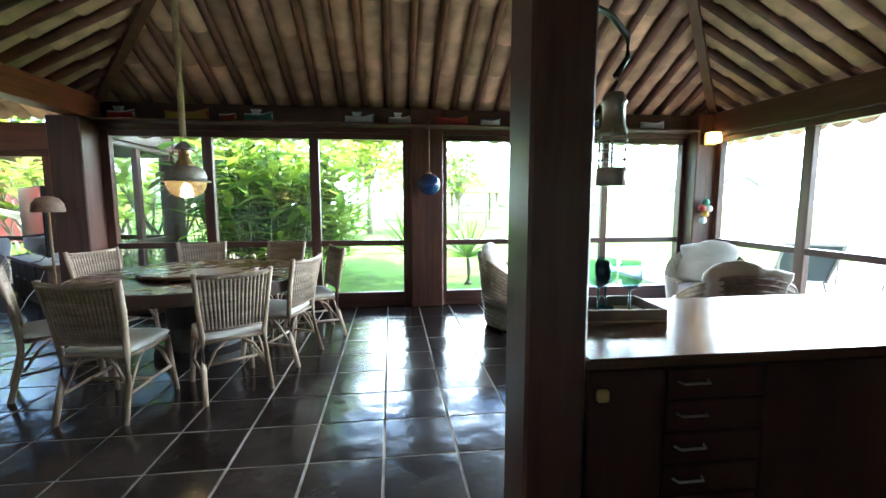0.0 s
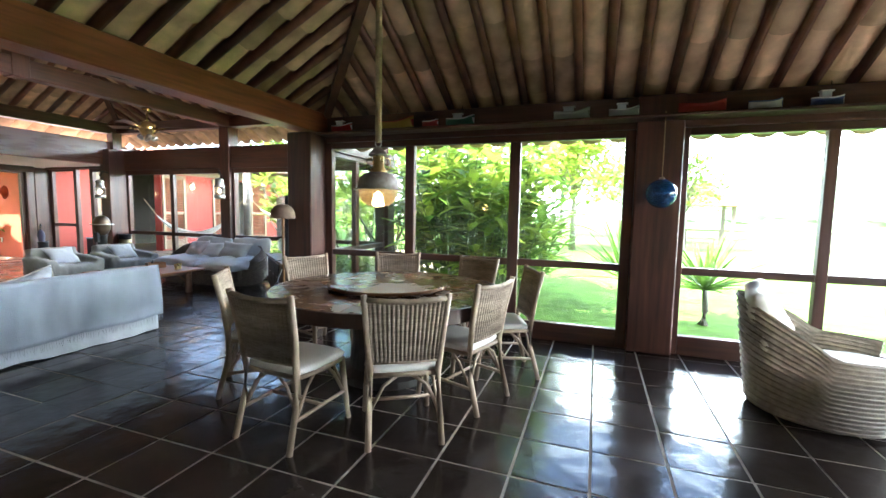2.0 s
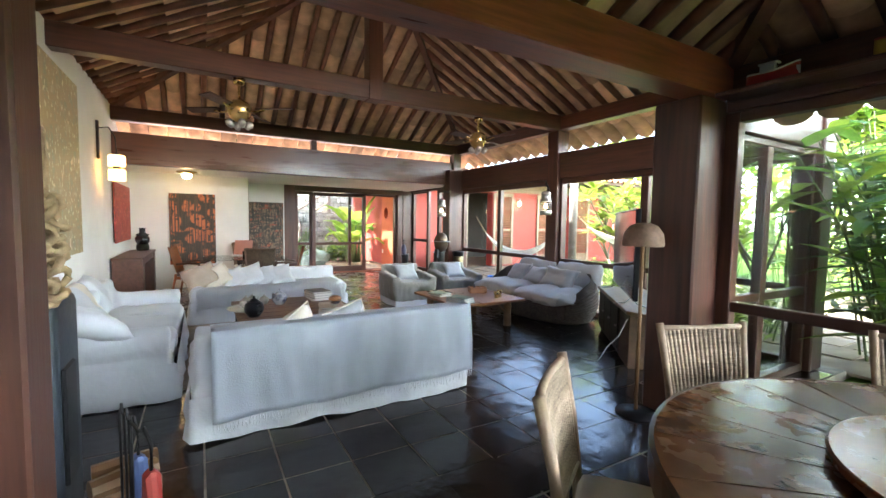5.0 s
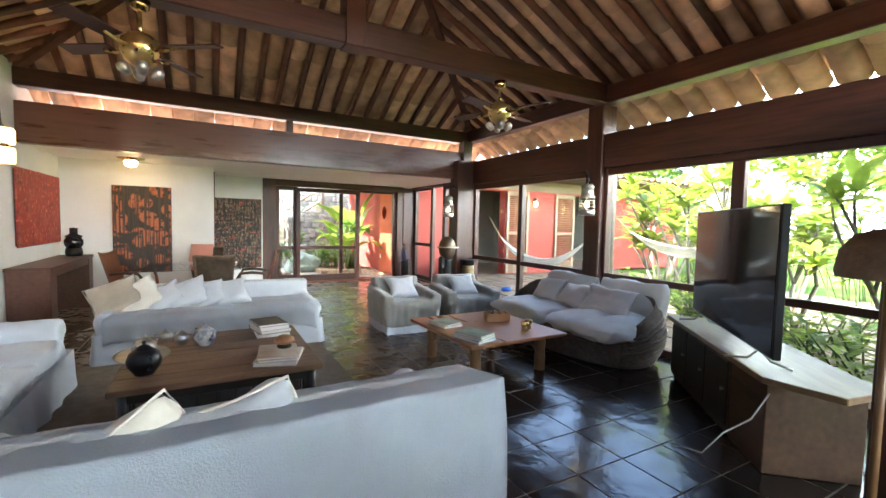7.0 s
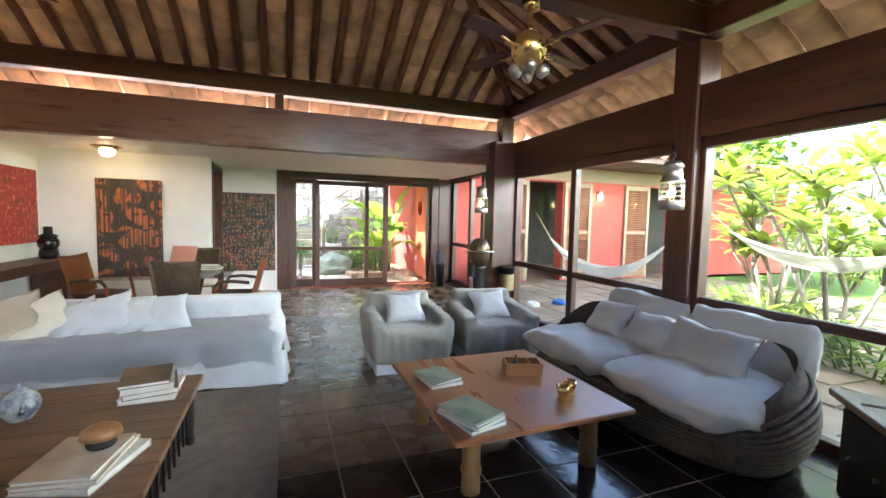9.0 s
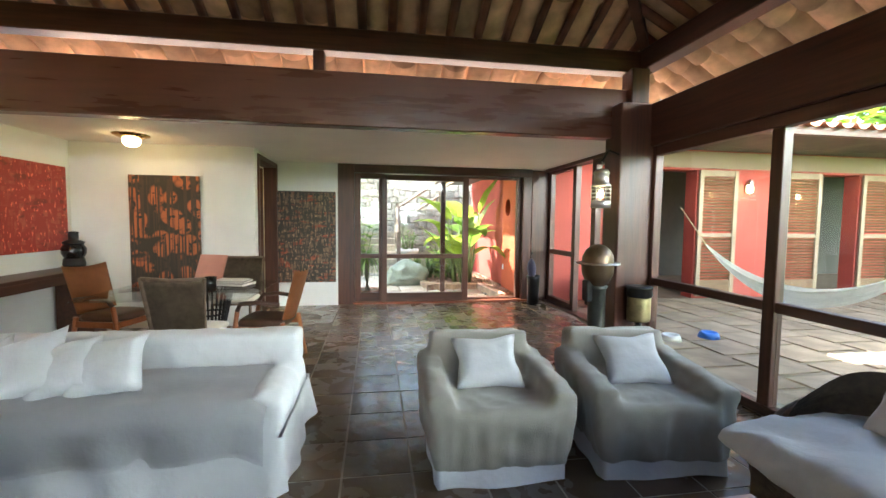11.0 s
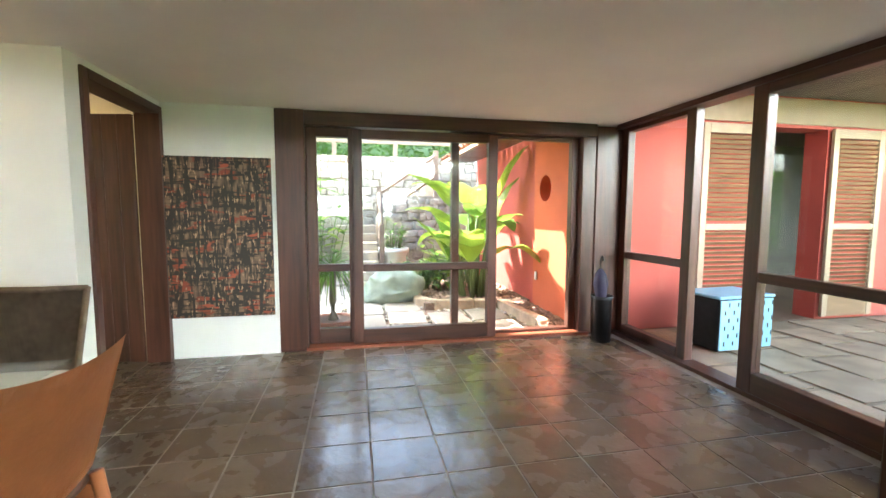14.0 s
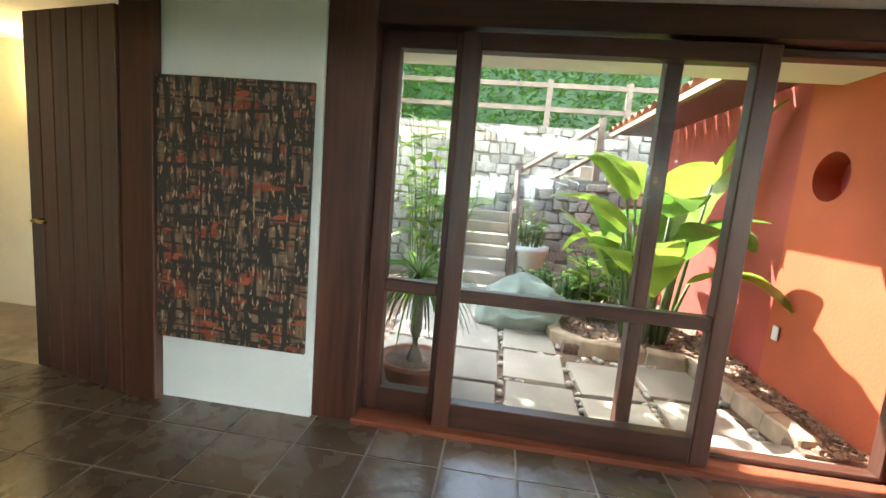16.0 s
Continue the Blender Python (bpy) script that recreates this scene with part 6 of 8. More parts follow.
# open panelled door and its frame
df = thing("door_4", "dark panelled wooden door standing open into a passage", "door", kind="structure")
part("jamb", box(-12.42, 3.10, 0, -12.352, 3.30, 2.33, 0.004), WOOD_Z, df)
part("jamb", box(-13.50, 3.10, 0, -13.43, 3.30, 2.33, 0.004), WOOD_Z, df)
part("head", box(-13.43, 3.10, 2.26, -12.42, 3.30, 2.33, 0.004), WOOD_X, df)
for k in range(6):
    b = box(-13.47, 2.90 - k * 0.135 - 0.131, 0.01, -13.43, 2.90 - k * 0.135, 2.25, 0.005)
    part("board", merge(None, b, Matrix.Translation((-13.43, 3.10, 0)) @ Matrix.Rotation(radians(-12), 4, "Z") @ Matrix.Translation((13.43, -2.93, 0))), WOOD_Z, df)
part("handle", tube([(-13.58, 2.40, 1.0), (-13.50, 2.42, 1.0), (-13.49, 2.52, 1.0)], 0.012, 6), BRASS, df, smooth=True)
wh = thing("passage_lamp", "small brass wall lamp in a passage", "wall lamp", at=(-14.60, 1.30, 1.80))
part("arm", tube([(0, 0, 0), (0.08, 0, -0.02), (0.12, 0, 0.05)], 0.012, 6), BRASS, wh, smooth=True)
part("cup", lathe([(0, 0.05), (0.05, 0.06), (0.06, 0.10), (0.05, 0.10), (0, 0.07)], 14, m=pose(0.12, 0, 0)), BRASS, wh, smooth=True)
part("bulb", lathe([(0, 0.08), (0.03, 0.10), (0.035, 0.14), (0, 0.17)], 12, m=pose(0.12, 0, 0)), BULB, wh, "warm glowing bulb", smooth=True)
pl_ = new("passage_light", bpy.data.lights.new("passage_light", "POINT"))
pl_.data.energy, pl_.data.color, pl_.data.shadow_soft_size = 2.2, (1.0, 0.72, 0.32), 0.06
pl_.matrix_world = pose(-14.42, 1.30, 2.08)


# ---- outside ----
LEAF = mat("leaf_green", (0.11, 0.20, 0.028), 0.42, var=0.35, scale=6, rand=0.45, island=True)
LEAF2 = mat("leaf_fresh", (0.24, 0.32, 0.04), 0.4, var=0.3, scale=6, rand=0.4, island=True)
LEAFD = mat("leaf_deep", (0.04, 0.10, 0.025), 0.45, var=0.3, scale=6, rand=0.4, island=True)
for m_ in (LEAF, LEAF2, LEAFD):
    nn, ll = m_.node_tree.nodes, m_.node_tree.links
    tl, ms = nn.new("ShaderNodeBsdfTranslucent"), nn.new("ShaderNodeMixShader")
    ms.inputs[0].default_value = 0.5
    ll.new(nn["Principled BSDF"].inputs["Base Color"].links[0].from_socket, tl.inputs[0])
    ll.new(nn["Principled BSDF"].outputs[0], ms.inputs[1])
    ll.new(tl.outputs[0], ms.inputs[2])
    ll.new(ms.outputs[0], nn["Material Output"].inputs[0])
STEM = mat("plant_stem", (0.20, 0.16, 0.09), 0.7, var=0.35, scale=10, bump=0.2)
STEMG = mat("green_stem", (0.10, 0.14, 0.04), 0.6, var=0.35, scale=10)
BARK = mat("grey_bark", (0.24, 0.20, 0.16), 0.85, var=0.35, scale=8, bump=0.4)
WALLST = mat("granite_block", (0.30, 0.265, 0.225), 0.85, var=0.3, scale=5, bump=0.5, bscale=25, rand=0.3)
MORTAR = mat("mortar", (0.20, 0.17, 0.14), 0.9, var=0.3, scale=10)
SLAB = mat("pale_slab", (0.36, 0.30, 0.24), 0.8, var=0.2, scale=3, bump=0.3, bscale=20, rand=0.15)
GRAVEL = mat("brown_gravel", (0.20, 0.12, 0.085), 0.9, var=0.5, scale=40, bump=1.0, bscale=70)
PEBBLE = mat("pale_pebble", (0.50, 0.44, 0.36), 0.7, var=0.3, scale=30, rand=0.3, island=True)
SHUT = mat("shutter_wood", (0.21, 0.115, 0.06), 0.55, var=0.3, scale=8, stretch=(1, 0.5, 4))
SHUTF = mat("shutter_frame", (0.33, 0.235, 0.16), 0.6, var=0.15, scale=8)
FENCE = mat("weathered_rail", (0.17, 0.12, 0.09), 0.75, var=0.3, scale=8, bump=0.2)
CLAYOUT = mat("roof_clay", (0.42, 0.17, 0.09), 0.85, var=0.35, scale=6, bump=0.3, rand=0.3, island=True)
WHITEP = mat("white_pot", (0.62, 0.60, 0.56), 0.7, var=0.12, scale=6)
MESHF = mat("lounger_mesh", (0.09, 0.11, 0.11), 0.8, var=0.1, scale=30)

struct("ground", box(-120, -80, -0.6, 400, 400, -0.10), GRASS_G, "sunlit green lawn sloping to the shore", "ground")
terr = struct("terrace", box(-13.75, 8.1, -0.3, -3.4, 16.0, -0.055), mat("terrace_joint", (0.25, 0.19, 0.13), 0.9, var=0.3, scale=10), "stone paved terrace", "terrace")
deck = struct("pool_deck", box(4.75, -4.0, -0.3, 12.0, 9.0, -0.04), SLAB, "pale stone deck outside the windows", "terrace")

# sea and haze as a glowing ring, added to light the rooms too
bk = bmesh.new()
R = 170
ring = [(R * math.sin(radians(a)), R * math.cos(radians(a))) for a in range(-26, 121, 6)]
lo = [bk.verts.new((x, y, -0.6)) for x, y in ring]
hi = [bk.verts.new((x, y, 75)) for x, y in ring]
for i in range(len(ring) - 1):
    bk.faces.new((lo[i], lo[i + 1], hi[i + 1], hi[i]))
struct("backdrop_haze", bk, glow("backdrop_fill_glow", (0.92, 0.97, 1.0), 2.3), "white glowing backdrop for the hazy sea, added to brighten the rooms", "backdrop")


# leaves
def blade(b, base, d, up, L, w, droop=0.4, n=5, fold=0.25, shape=1.0):
    """A pointed leaf from base along d, bending down."""
    d = Vector(d).normalized()
    s = d.cross(Vector(up))
    if s.length < 1e-3:
        s = Vector((1, 0, 0))
    s.normalize()
    nrm = s.cross(d).normalized()
    prev = None
    p = Vector(base)
    for i in range(n + 1):
        f = i / n
        wid = w * 0.5 * (math.sin(math.pi * min(1, f ** (0.75 * shape) * 0.96 + 0.03)) ** 0.8) + 0.002
        q = p
        c = b.verts.new(q - nrm * fold * wid)
        l_ = b.verts.new(q + s * wid)
        r_ = b.verts.new(q - s * wid)
        if prev:
            b.faces.new((prev[0], prev[1], l_, c))
            b.faces.new((prev[2], prev[0], c, r_))
        prev = (c, l_, r_)
        d = (d - Vector((0, 0, droop / n))).normalized()
        nrm = s.cross(d).normalized()
        p = p + d * (L / n)


def leafy_clump(name, label, x, y, rad, h, stems, per, L, w, mats=(LEAF, LEAF2), seed=0, cat="shrub", droop=0.7, z=-0.1, lean=0.35):
    rnd = random.Random(seed)
    t = thing(name, label, cat, at=(x, y, z))
    bs, bl = bmesh.new(), [bmesh.new() for _ in mats]
    for k in range(stems):
        a, r_ = rnd.uniform(0, 2 * math.pi), rad * math.sqrt(rnd.random()) * 0.6
        p0 = Vector((r_ * math.cos(a), r_ * math.sin(a), 0.0))
        a2 = a + rnd.uniform(-0.6, 0.6)
        hh = h * rnd.uniform(0.55, 1.05)
        tip = p0 + Vector((math.cos(a2) * rad * rnd.uniform(0.1, 0.75), math.sin(a2) * rad * rnd.uniform(0.1, 0.75), hh))
        mid = (p0 + tip) / 2 + Vector((0, 0, 0.12 * hh))
        tube([p0, mid, tip], 0.014, 5, bs, 0.006)
        sp = rnd.uniform(0, 6.28)
        for j in range(per):
            f = 0.18 + 0.82 * (j + rnd.random() * 0.6) / per
            q = p0.lerp(mid, f * 2) if f < 0.5 else mid.lerp(tip, f * 2 - 1)
            an = sp + j * 2.4 + rnd.uniform(-0.4, 0.4)
            d = Vector((math.cos(an), math.sin(an), rnd.uniform(0.1, 0.9)))
            blade(bl[rnd.randrange(len(mats))], q, d, (0, 0, 1), L * rnd.uniform(0.6, 1.15), w * rnd.uniform(0.7, 1.15), droop * rnd.uniform(0.6, 1.4))
    part("stems", bs, STEMG, t)
    for m_, b in zip(mats, bl):
        tagged(part("foliage", b, m_, t, smooth=True), kind="stuff")
    return t


leafy_clump("ginger_shrub", "tall dense shell ginger shrub with long green leaves", -2.15, 8.0, 1.35, 2.9, 58, 15, 0.70, 0.15, (LEAF2, LEAF, LEAF2), 1, lean=0.2)
leafy_clump("ginger_shrub", "tall dense shell ginger shrub with long green leaves", -1.75, 8.55, 1.05, 2.5, 50, 14, 0.66, 0.145, (LEAF2, LEAF, LEAF2), 2)
leafy_clump("ginger_shrub", "dense shell ginger shrub with arching leaves", -3.0, 9.4, 1.2, 2.9, 45, 13, 0.62, 0.14, (LEAF, LEAFD), 3)
leafy_clump("ginger_shrub", "low arching ginger shrub at the edge of the lawn", -1.45, 9.6, 0.8, 1.7, 22, 12, 0.6, 0.10, (LEAF2, LEAF), 4)


def frangipani(x, y, seed, h):
    rnd = random.Random(seed)
    t = thing("frangipani_tree", "small frangipani tree with bare forked limbs and large leaves", "tree", at=(x, y, -0.06))
    bs, bl = bmesh.new(), bmesh.new()

    def grow(p, d, L, r_, lev):
        q = p + d * L
        tube([p, (p + q) / 2 + Vector((rnd.uniform(-0.03, 0.03), rnd.uniform(-0.03, 0.03), 0)), q], r_, 7, bs, r_ * 0.7)
        if lev == 0:
            for j in range(11):
                an = j * 2.4
                dd = Vector((math.cos(an), math.sin(an), rnd.uniform(0.2, 1.3)))
                blade(bl, q - d * rnd.uniform(0, 0.20), dd, (0, 0, 1), rnd.uniform(0.32, 0.50), rnd.uniform(0.10, 0.14), 0.7)
            return
        for j in range(rnd.choice((2, 2, 3))):
            an = rnd.uniform(0, 6.28)
            dd = (d + Vector((math.cos(an), math.sin(an), rnd.uniform(0.1, 0.6))) * 0.45).normalized()
            grow(q, dd, L * rnd.uniform(0.45, 1.0), r_ * 0.7, max(0, lev - rnd.choice((1, 1, 2))))
    for k in range(4):
        an = k * 1.6 + seed
        grow(Vector((0.07 * math.cos(an), 0.07 * math.sin(an), 0)), Vector((0.35 * math.cos(an), 0.35 * math.sin(an), 1)).normalized(), h * rnd.uniform(0.3, 0.5), 0.036, 2)
    part("limbs", bs, BARK, t, "grey forked limbs", smooth=True)
    tagged(part("leaves", bl, LEAF2, t, smooth=True), kind="stuff")


for fx, fy, fs, fh in ((-8.7, 11.4, 5, 2.3), (-7.5, 10.5, 8, 2.2), (-6.1, 10.2, 11, 2.2), (-4.7, 9.7, 14, 2.0), (-9.7, 12.9, 17, 2.3), (-6.9, 12.4, 23, 2.5)):
    frangipani(fx, fy, fs, fh)
for i, (sx_, sy_) in enumerate(((-8.3, 11.0), (-7.0, 10.3), (-5.6, 9.8), (-9.4, 12.2))):
    leafy_clump("low_shrub", "low green bedding shrub under a tree", sx_, sy_, 0.8, 0.65, 26, 8, 0.26, 0.09, (LEAF2, LEAF), 80 + i)
for i, (sx_, sy_) in enumerate(((-11.5, 18.0), (-9.0, 16.5), (-6.6, 15.5), (-4.6, 14.0))):
    leafy_clump("garden_shrub", "tall leafy garden shrub beyond the terrace", sx_, sy_, 1.3, 2.8, 34, 12, 0.42, 0.13, (LEAF2, LEAF), 90 + i)
leafy_clump("low_shrub", "low green bedding shrub under a tree", -4.7, 8.9, 0.8, 0.7, 26, 8, 0.26, 0.08, (LEAF2,), 16)


def yucca(x, y, z, n, L, w, label, trunk=0.0, m_=LEAF, seed=3, name="yucca", droop=0.3):
    rnd = random.Random(seed)
    t = thing(name, label, "plant", at=(x, y, z))
    if trunk:
        part("trunk", tube([(0, 0, 0), (0.02, 0, trunk * 0.4), (0, 0.01, trunk)], [0.075, 0.045, 0.035], 9), BARK, t, smooth=True)
    b = bmesh.new()
    for k in range(n):
        an, el = k * 2.4, rnd.uniform(0.15, 1.4)
        d = Vector((math.cos(an) * math.cos(el), math.sin(an) * math.cos(el), math.sin(el)))
        blade(b, (0, 0, trunk), d, (0, 0, 1), L * rnd.uniform(0.7, 1.1), w, droop, 6, 0.4, 0.6)
    tagged(part("leaves", b, m_, t, smooth=True), kind="stuff")


yucca(0.36, 7.9, -0.1, 50, 0.95, 0.07, "spiky yucca at the edge of the lawn", 0.55)
yucca(1.40, 7.7, -0.1, 50, 0.95, 0.07, "spiky yucca at the edge of the lawn", 0.5, seed=8)


def tree(x, y, h, cr, seed, label, m_=(LEAF, LEAF2), trunk=0.16):
    rnd = random.Random(seed)
    t = thing("tree", label, "tree", at=(x, y, -0.1))
    bs = bmesh.new()
    tube([(0, 0, 0), (rnd.uniform(-0.2, 0.2), rnd.uniform(-0.2, 0.2), h * 0.3), (0, 0, h * 0.55)], trunk, 8, bs, trunk * 0.6)
    bl = [bmesh.new() for _ in m_]
    for k in range(34):
        an, el = rnd.uniform(0, 6.28), rnd.uniform(-0.25, 1.45)
        rr = cr * rnd.uniform(0.45, 1.0)
        tip = Vector((math.cos(an) * math.cos(el) * rr, math.sin(an) * math.cos(el) * rr, h * 0.58 + math.sin(el) * h * 0.42 * rnd.uniform(0.6, 1)))
        tube([(0, 0, h * rnd.uniform(0.35, 0.55)), tip * 0.6 + Vector((0, 0, h * 0.2)), tip], trunk * 0.25, 5, bs, 0.015)
        for j in range(46):
            q = tip + Vector((rnd.gauss(0, 1), rnd.gauss(0, 1), rnd.gauss(0, 0.7))) * cr * 0.19
            d = Vector((rnd.uniform(-1, 1), rnd.uniform(-1, 1), rnd.uniform(-0.3, 0.6)))
            blade(bl[rnd.randrange(len(m_))], q, d, (0, 0, 1), cr * 0.14, cr * 0.075, 0.5, 3)
    part("trunk", bs, BARK, t, smooth=True)
    for mm, b in zip(m_, bl):
        tagged(part("crown", b, mm, t, smooth=True), kind="stuff")
    return t


for i, (x, y, h, cr) in enumerate(((-1.0, 20, 5.0, 2.4), (-7.5, 23, 6.5, 3.2), (2.2, 27, 5.5, 2.6), (-2.5, 33, 8.0, 4.0), (-12, 27, 7.5, 3.8), (3.6, 22.5, 4.2, 1.7), (-4.6, 17.5, 4.0, 2.0), (-17.5, 22, 6.0, 3.2))):
    tree(x, y, h, cr, 30 + i, "leafy garden tree beyond the lawn", (LEAF2, LEAF) if i % 2 else (LEAF2,))
# unseen tree, added so its crown keeps the sun off the patio slabs
tree(-18.2, 2.4, 6.8, 1.9, 61, "unseen tree added to shade the patio", (LEAF, LEAFD), 0.22)
# coconut palm beyond the deck
pm = thing("palm_tree", "coconut palm with drooping fronds beyond the deck", "tree", at=(9.35, 11.5, -0.1))
part("trunk", tube([(0, 0, 0), (0.1, 0, 0.8), (0.05, 0.05, 1.75)], 0.11, 9, r1=0.08), BARK, pm, smooth=True)
rnd = random.Random(4)
for k in range(11):
    an = k * 0.6 + rnd.uniform(-0.1, 0.1)
    fr_ = bmesh.new()
    L = rnd.uniform(1.2, 1.6)
    pts = [Vector((0.05 + math.cos(an) * L * f, 0.05 + math.sin(an) * L * f, 1.75 + 0.75 * math.sin(f * 2.6) * (1 - 0.35 * f) - 0.35 * f * f)) for f in [i / 10 for i in range(11)]]
    tube(pts, 0.015, 5, fr_, 0.004)
    for i in range(1, 10):
        for s in (-1, 1):
            for e in (0, 0.5):
                p_ = pts[i].lerp(pts[i + 1], e)
                dd = Vector((-math.sin(an) * s + math.cos(an) * 0.5, math.cos(an) * s + math.sin(an) * 0.5, -0.25))
                blade(fr_, p_, dd, (0, 0, 1), 0.42 * (1.1 - 0.6 * i / 10), 0.03, 0.7, 3)
    part("frond", fr_, LEAFD, pm, smooth=True)
# far headland and low house across the water
hl = bmesh.new()
for i in range(3):
    b = bmesh.new()
    bmesh.ops.create_icosphere(b, subdivisions=4, radius=1)
    for v in b.verts:
        q = v.co.copy()
        v.co = Vector((q.x * (26 + 7 * i), q.y * 10, max(-0.4, q.z * (10 + 2 * i)))) + Vector((16 + 24 * i, 122 + 5 * i, -1)) + noise.noise_vector(q * 6) * 1.6
    merge(hl, b)
struct("backdrop_hill", hl, mat("far_woods", (0.14, 0.22, 0.10), 0.9, var=0.4, scale=0.6, bump=0.5, bscale=2), "wooded headland across the bay", "backdrop")
pv = thing("pavilion", "small dark timber pavilion at the end of the lawn", "pavilion", at=(6.6, 34, -0.1))
for sx in (-1.6, 1.6):
    for sy in (-1.2, 1.2):
        part("post", box(sx - 0.1, sy - 0.1, 0, sx + 0.1, sy + 0.1, 2.3), FENCE, pv)
pr = bmesh.new()
q = [pr.verts.new(p) for p in ((-2.2, -1.8, 2.25), (2.2, -1.8, 2.25), (2.2, 1.8, 2.25), (-2.2, 1.8, 2.25), (0, 0, 3.3))]
for i in range(4):
    pr.faces.new((q[i], q[(i + 1) % 4], q[4]))
pr.faces.new(q[:4][::-1])
part("roof", pr, CLAYOUT, pv)
gf = thing("garden_fence", "low dark rail fence at the edge of the lawn", "fence", at=(4.0, 24, -0.1))
for k in range(7):
    part("post", box(k * 1.4 - 0.04, -0.04, 0, k * 1.4 + 0.04, 0.04, 0.95), FENCE, gf)
part("rail", box(0, -0.03, 0.85, 8.4, 0.03, 0.93), FENCE, gf)


def lounger(at):
    l_ = thing("sun_lounger", "grey mesh sun lounger with raised back on the deck", "sun lounger", "sun loungers", at=at)
    for sx in (-1, 1):
        part("side_rail", tube([(sx * 0.32, -0.95, 0.34), (sx * 0.32, 0.35, 0.34)], 0.022, 7), STEEL, l_, smooth=True)
        part("back_rail", tube([(sx * 0.32, 0.30, 0.34), (sx * 0.32, 0.80, 0.90)], 0.022, 7), STEEL, l_, smooth=True)
        part("leg", tube([(sx * 0.32, -0.75, 0.34), (sx * 0.32, -0.85, 0)], 0.02, 7), STEEL, l_)
        part("leg", tube([(sx * 0.32, 0.20, 0.34), (sx * 0.32, 0.55, 0)], 0.02, 7), STEEL, l_)
        part("strut", tube([(sx * 0.32, 0.62, 0.70), (sx * 0.32, 0.55, 0.02)], 0.014, 6), STEEL, l_)
    part("seat_mesh", sheet(lambda u, v: Vector(((u - 0.5) * 0.62, -0.95 + 1.27 * v, 0.345 - 0.02 * math.sin(math.pi * u))), 6, 8, thick=0.006), MESHF, l_)
    part("back_mesh", sheet(lambda u, v: Vector(((u - 0.5) * 0.62, 0.31 + 0.49 * v, 0.35 + 0.55 * v)), 6, 6, thick=0.006), MESHF, l_)
    part("head_rail", tube([(-0.32, 0.80, 0.90), (0.32, 0.80, 0.90)], 0.022, 7), STEEL, l_)
    return l_


lounger(pose(5.9, 5.6, -0.04, 0, 0, 150))
lounger(pose(7.3, 5.2, -0.04, 0, 0, 160))

# ---- terrace wing in red plaster ----
rw = bmesh.new()
for y0, y1, z0, z1 in ((8.1, 10.12, -0.1, 2.9), (10.12, 11.14, 2.5, 2.9), (11.14, 14.02, -0.1, 2.9), (14.02, 15.0, 2.5, 2.9), (15.0, 20.0, -0.1, 2.9)):
    box(-14.05, y0, z0, -13.75, y1, z1, bm=rw)
struct("wall_terrace_red", rw, RED, "coral red plastered wall of the terrace wing", "wall")
struct("floor_terrace_wing", box(-17.2, 8.1, -0.3, -13.75, 20.0, -0.045), mat("wing_floor", (0.22, 0.14, 0.09), 0.5, var=0.3, scale=4), "brown tiled floor behind the open doors", "floor")
struct("wall_terrace_band", box(-13.77, 8.2, 2.54, -13.72, 20.0, 2.86), SHUTF, "pale timber band above the doors", "trim")
# near-black base colour stands in for the shade inside the room
struct("wall_terrace_inside", box(-17.4, 8.1, -0.1, -17.2, 20.0, 2.9), mat("room_shade_colour", (0.07, 0.065, 0.058), 0.8, var=0.2), "room wall behind the open doors, coloured dark for its shade", "wall")
struct("ceiling_terrace_wing", box(-17.3, 8.1, 2.9, -13.75, 20.0, 3.0), WOOD_Y, "dark boarded ceiling of the terrace wing", "ceiling")
ev = bmesh.new()
for k in range(41):
    y = 8.2 + k * 0.29
    rows = []
    for xx, zz in ((-11.7, 2.95), (-13.2, 3.20), (-14.6, 3.47)):
        rows.append([ev.verts.new((xx, y + 0.12 * math.cos(math.pi * i / 6), zz - 0.09 * math.sin(math.pi * i / 6) + 0.06)) for i in range(7)])
    for a, c in zip(rows, rows[1:]):
        for i in range(6):
            ev.faces.new((a[i], a[i + 1], c[i + 1], c[i]))
tagged(part("roof_terrace_wing", ev, CLAYOUT, smooth=True), "clay tile eave of the terrace wing", "roof", kind="structure")
vb = bmesh.new()
for k in range(30):
    y = 8.2 + k * 0.395
    box(-13.75, y, 2.885, -11.86, y + 0.388, 2.905, 0.002, bm=vb)
struct("ceiling_veranda", vb, mat("grey_boards", (0.10, 0.085, 0.07), 0.7, var=0.3, scale=8, rand=0.2, island=True), "weathered boarded underside of the veranda eave", "ceiling")
struct("eave_beam", box(-11.92, 8.2, 2.82, -11.80, 20.0, 2.97, 0.006), WOOD_Y, "dark beam along the veranda eave", "beam")


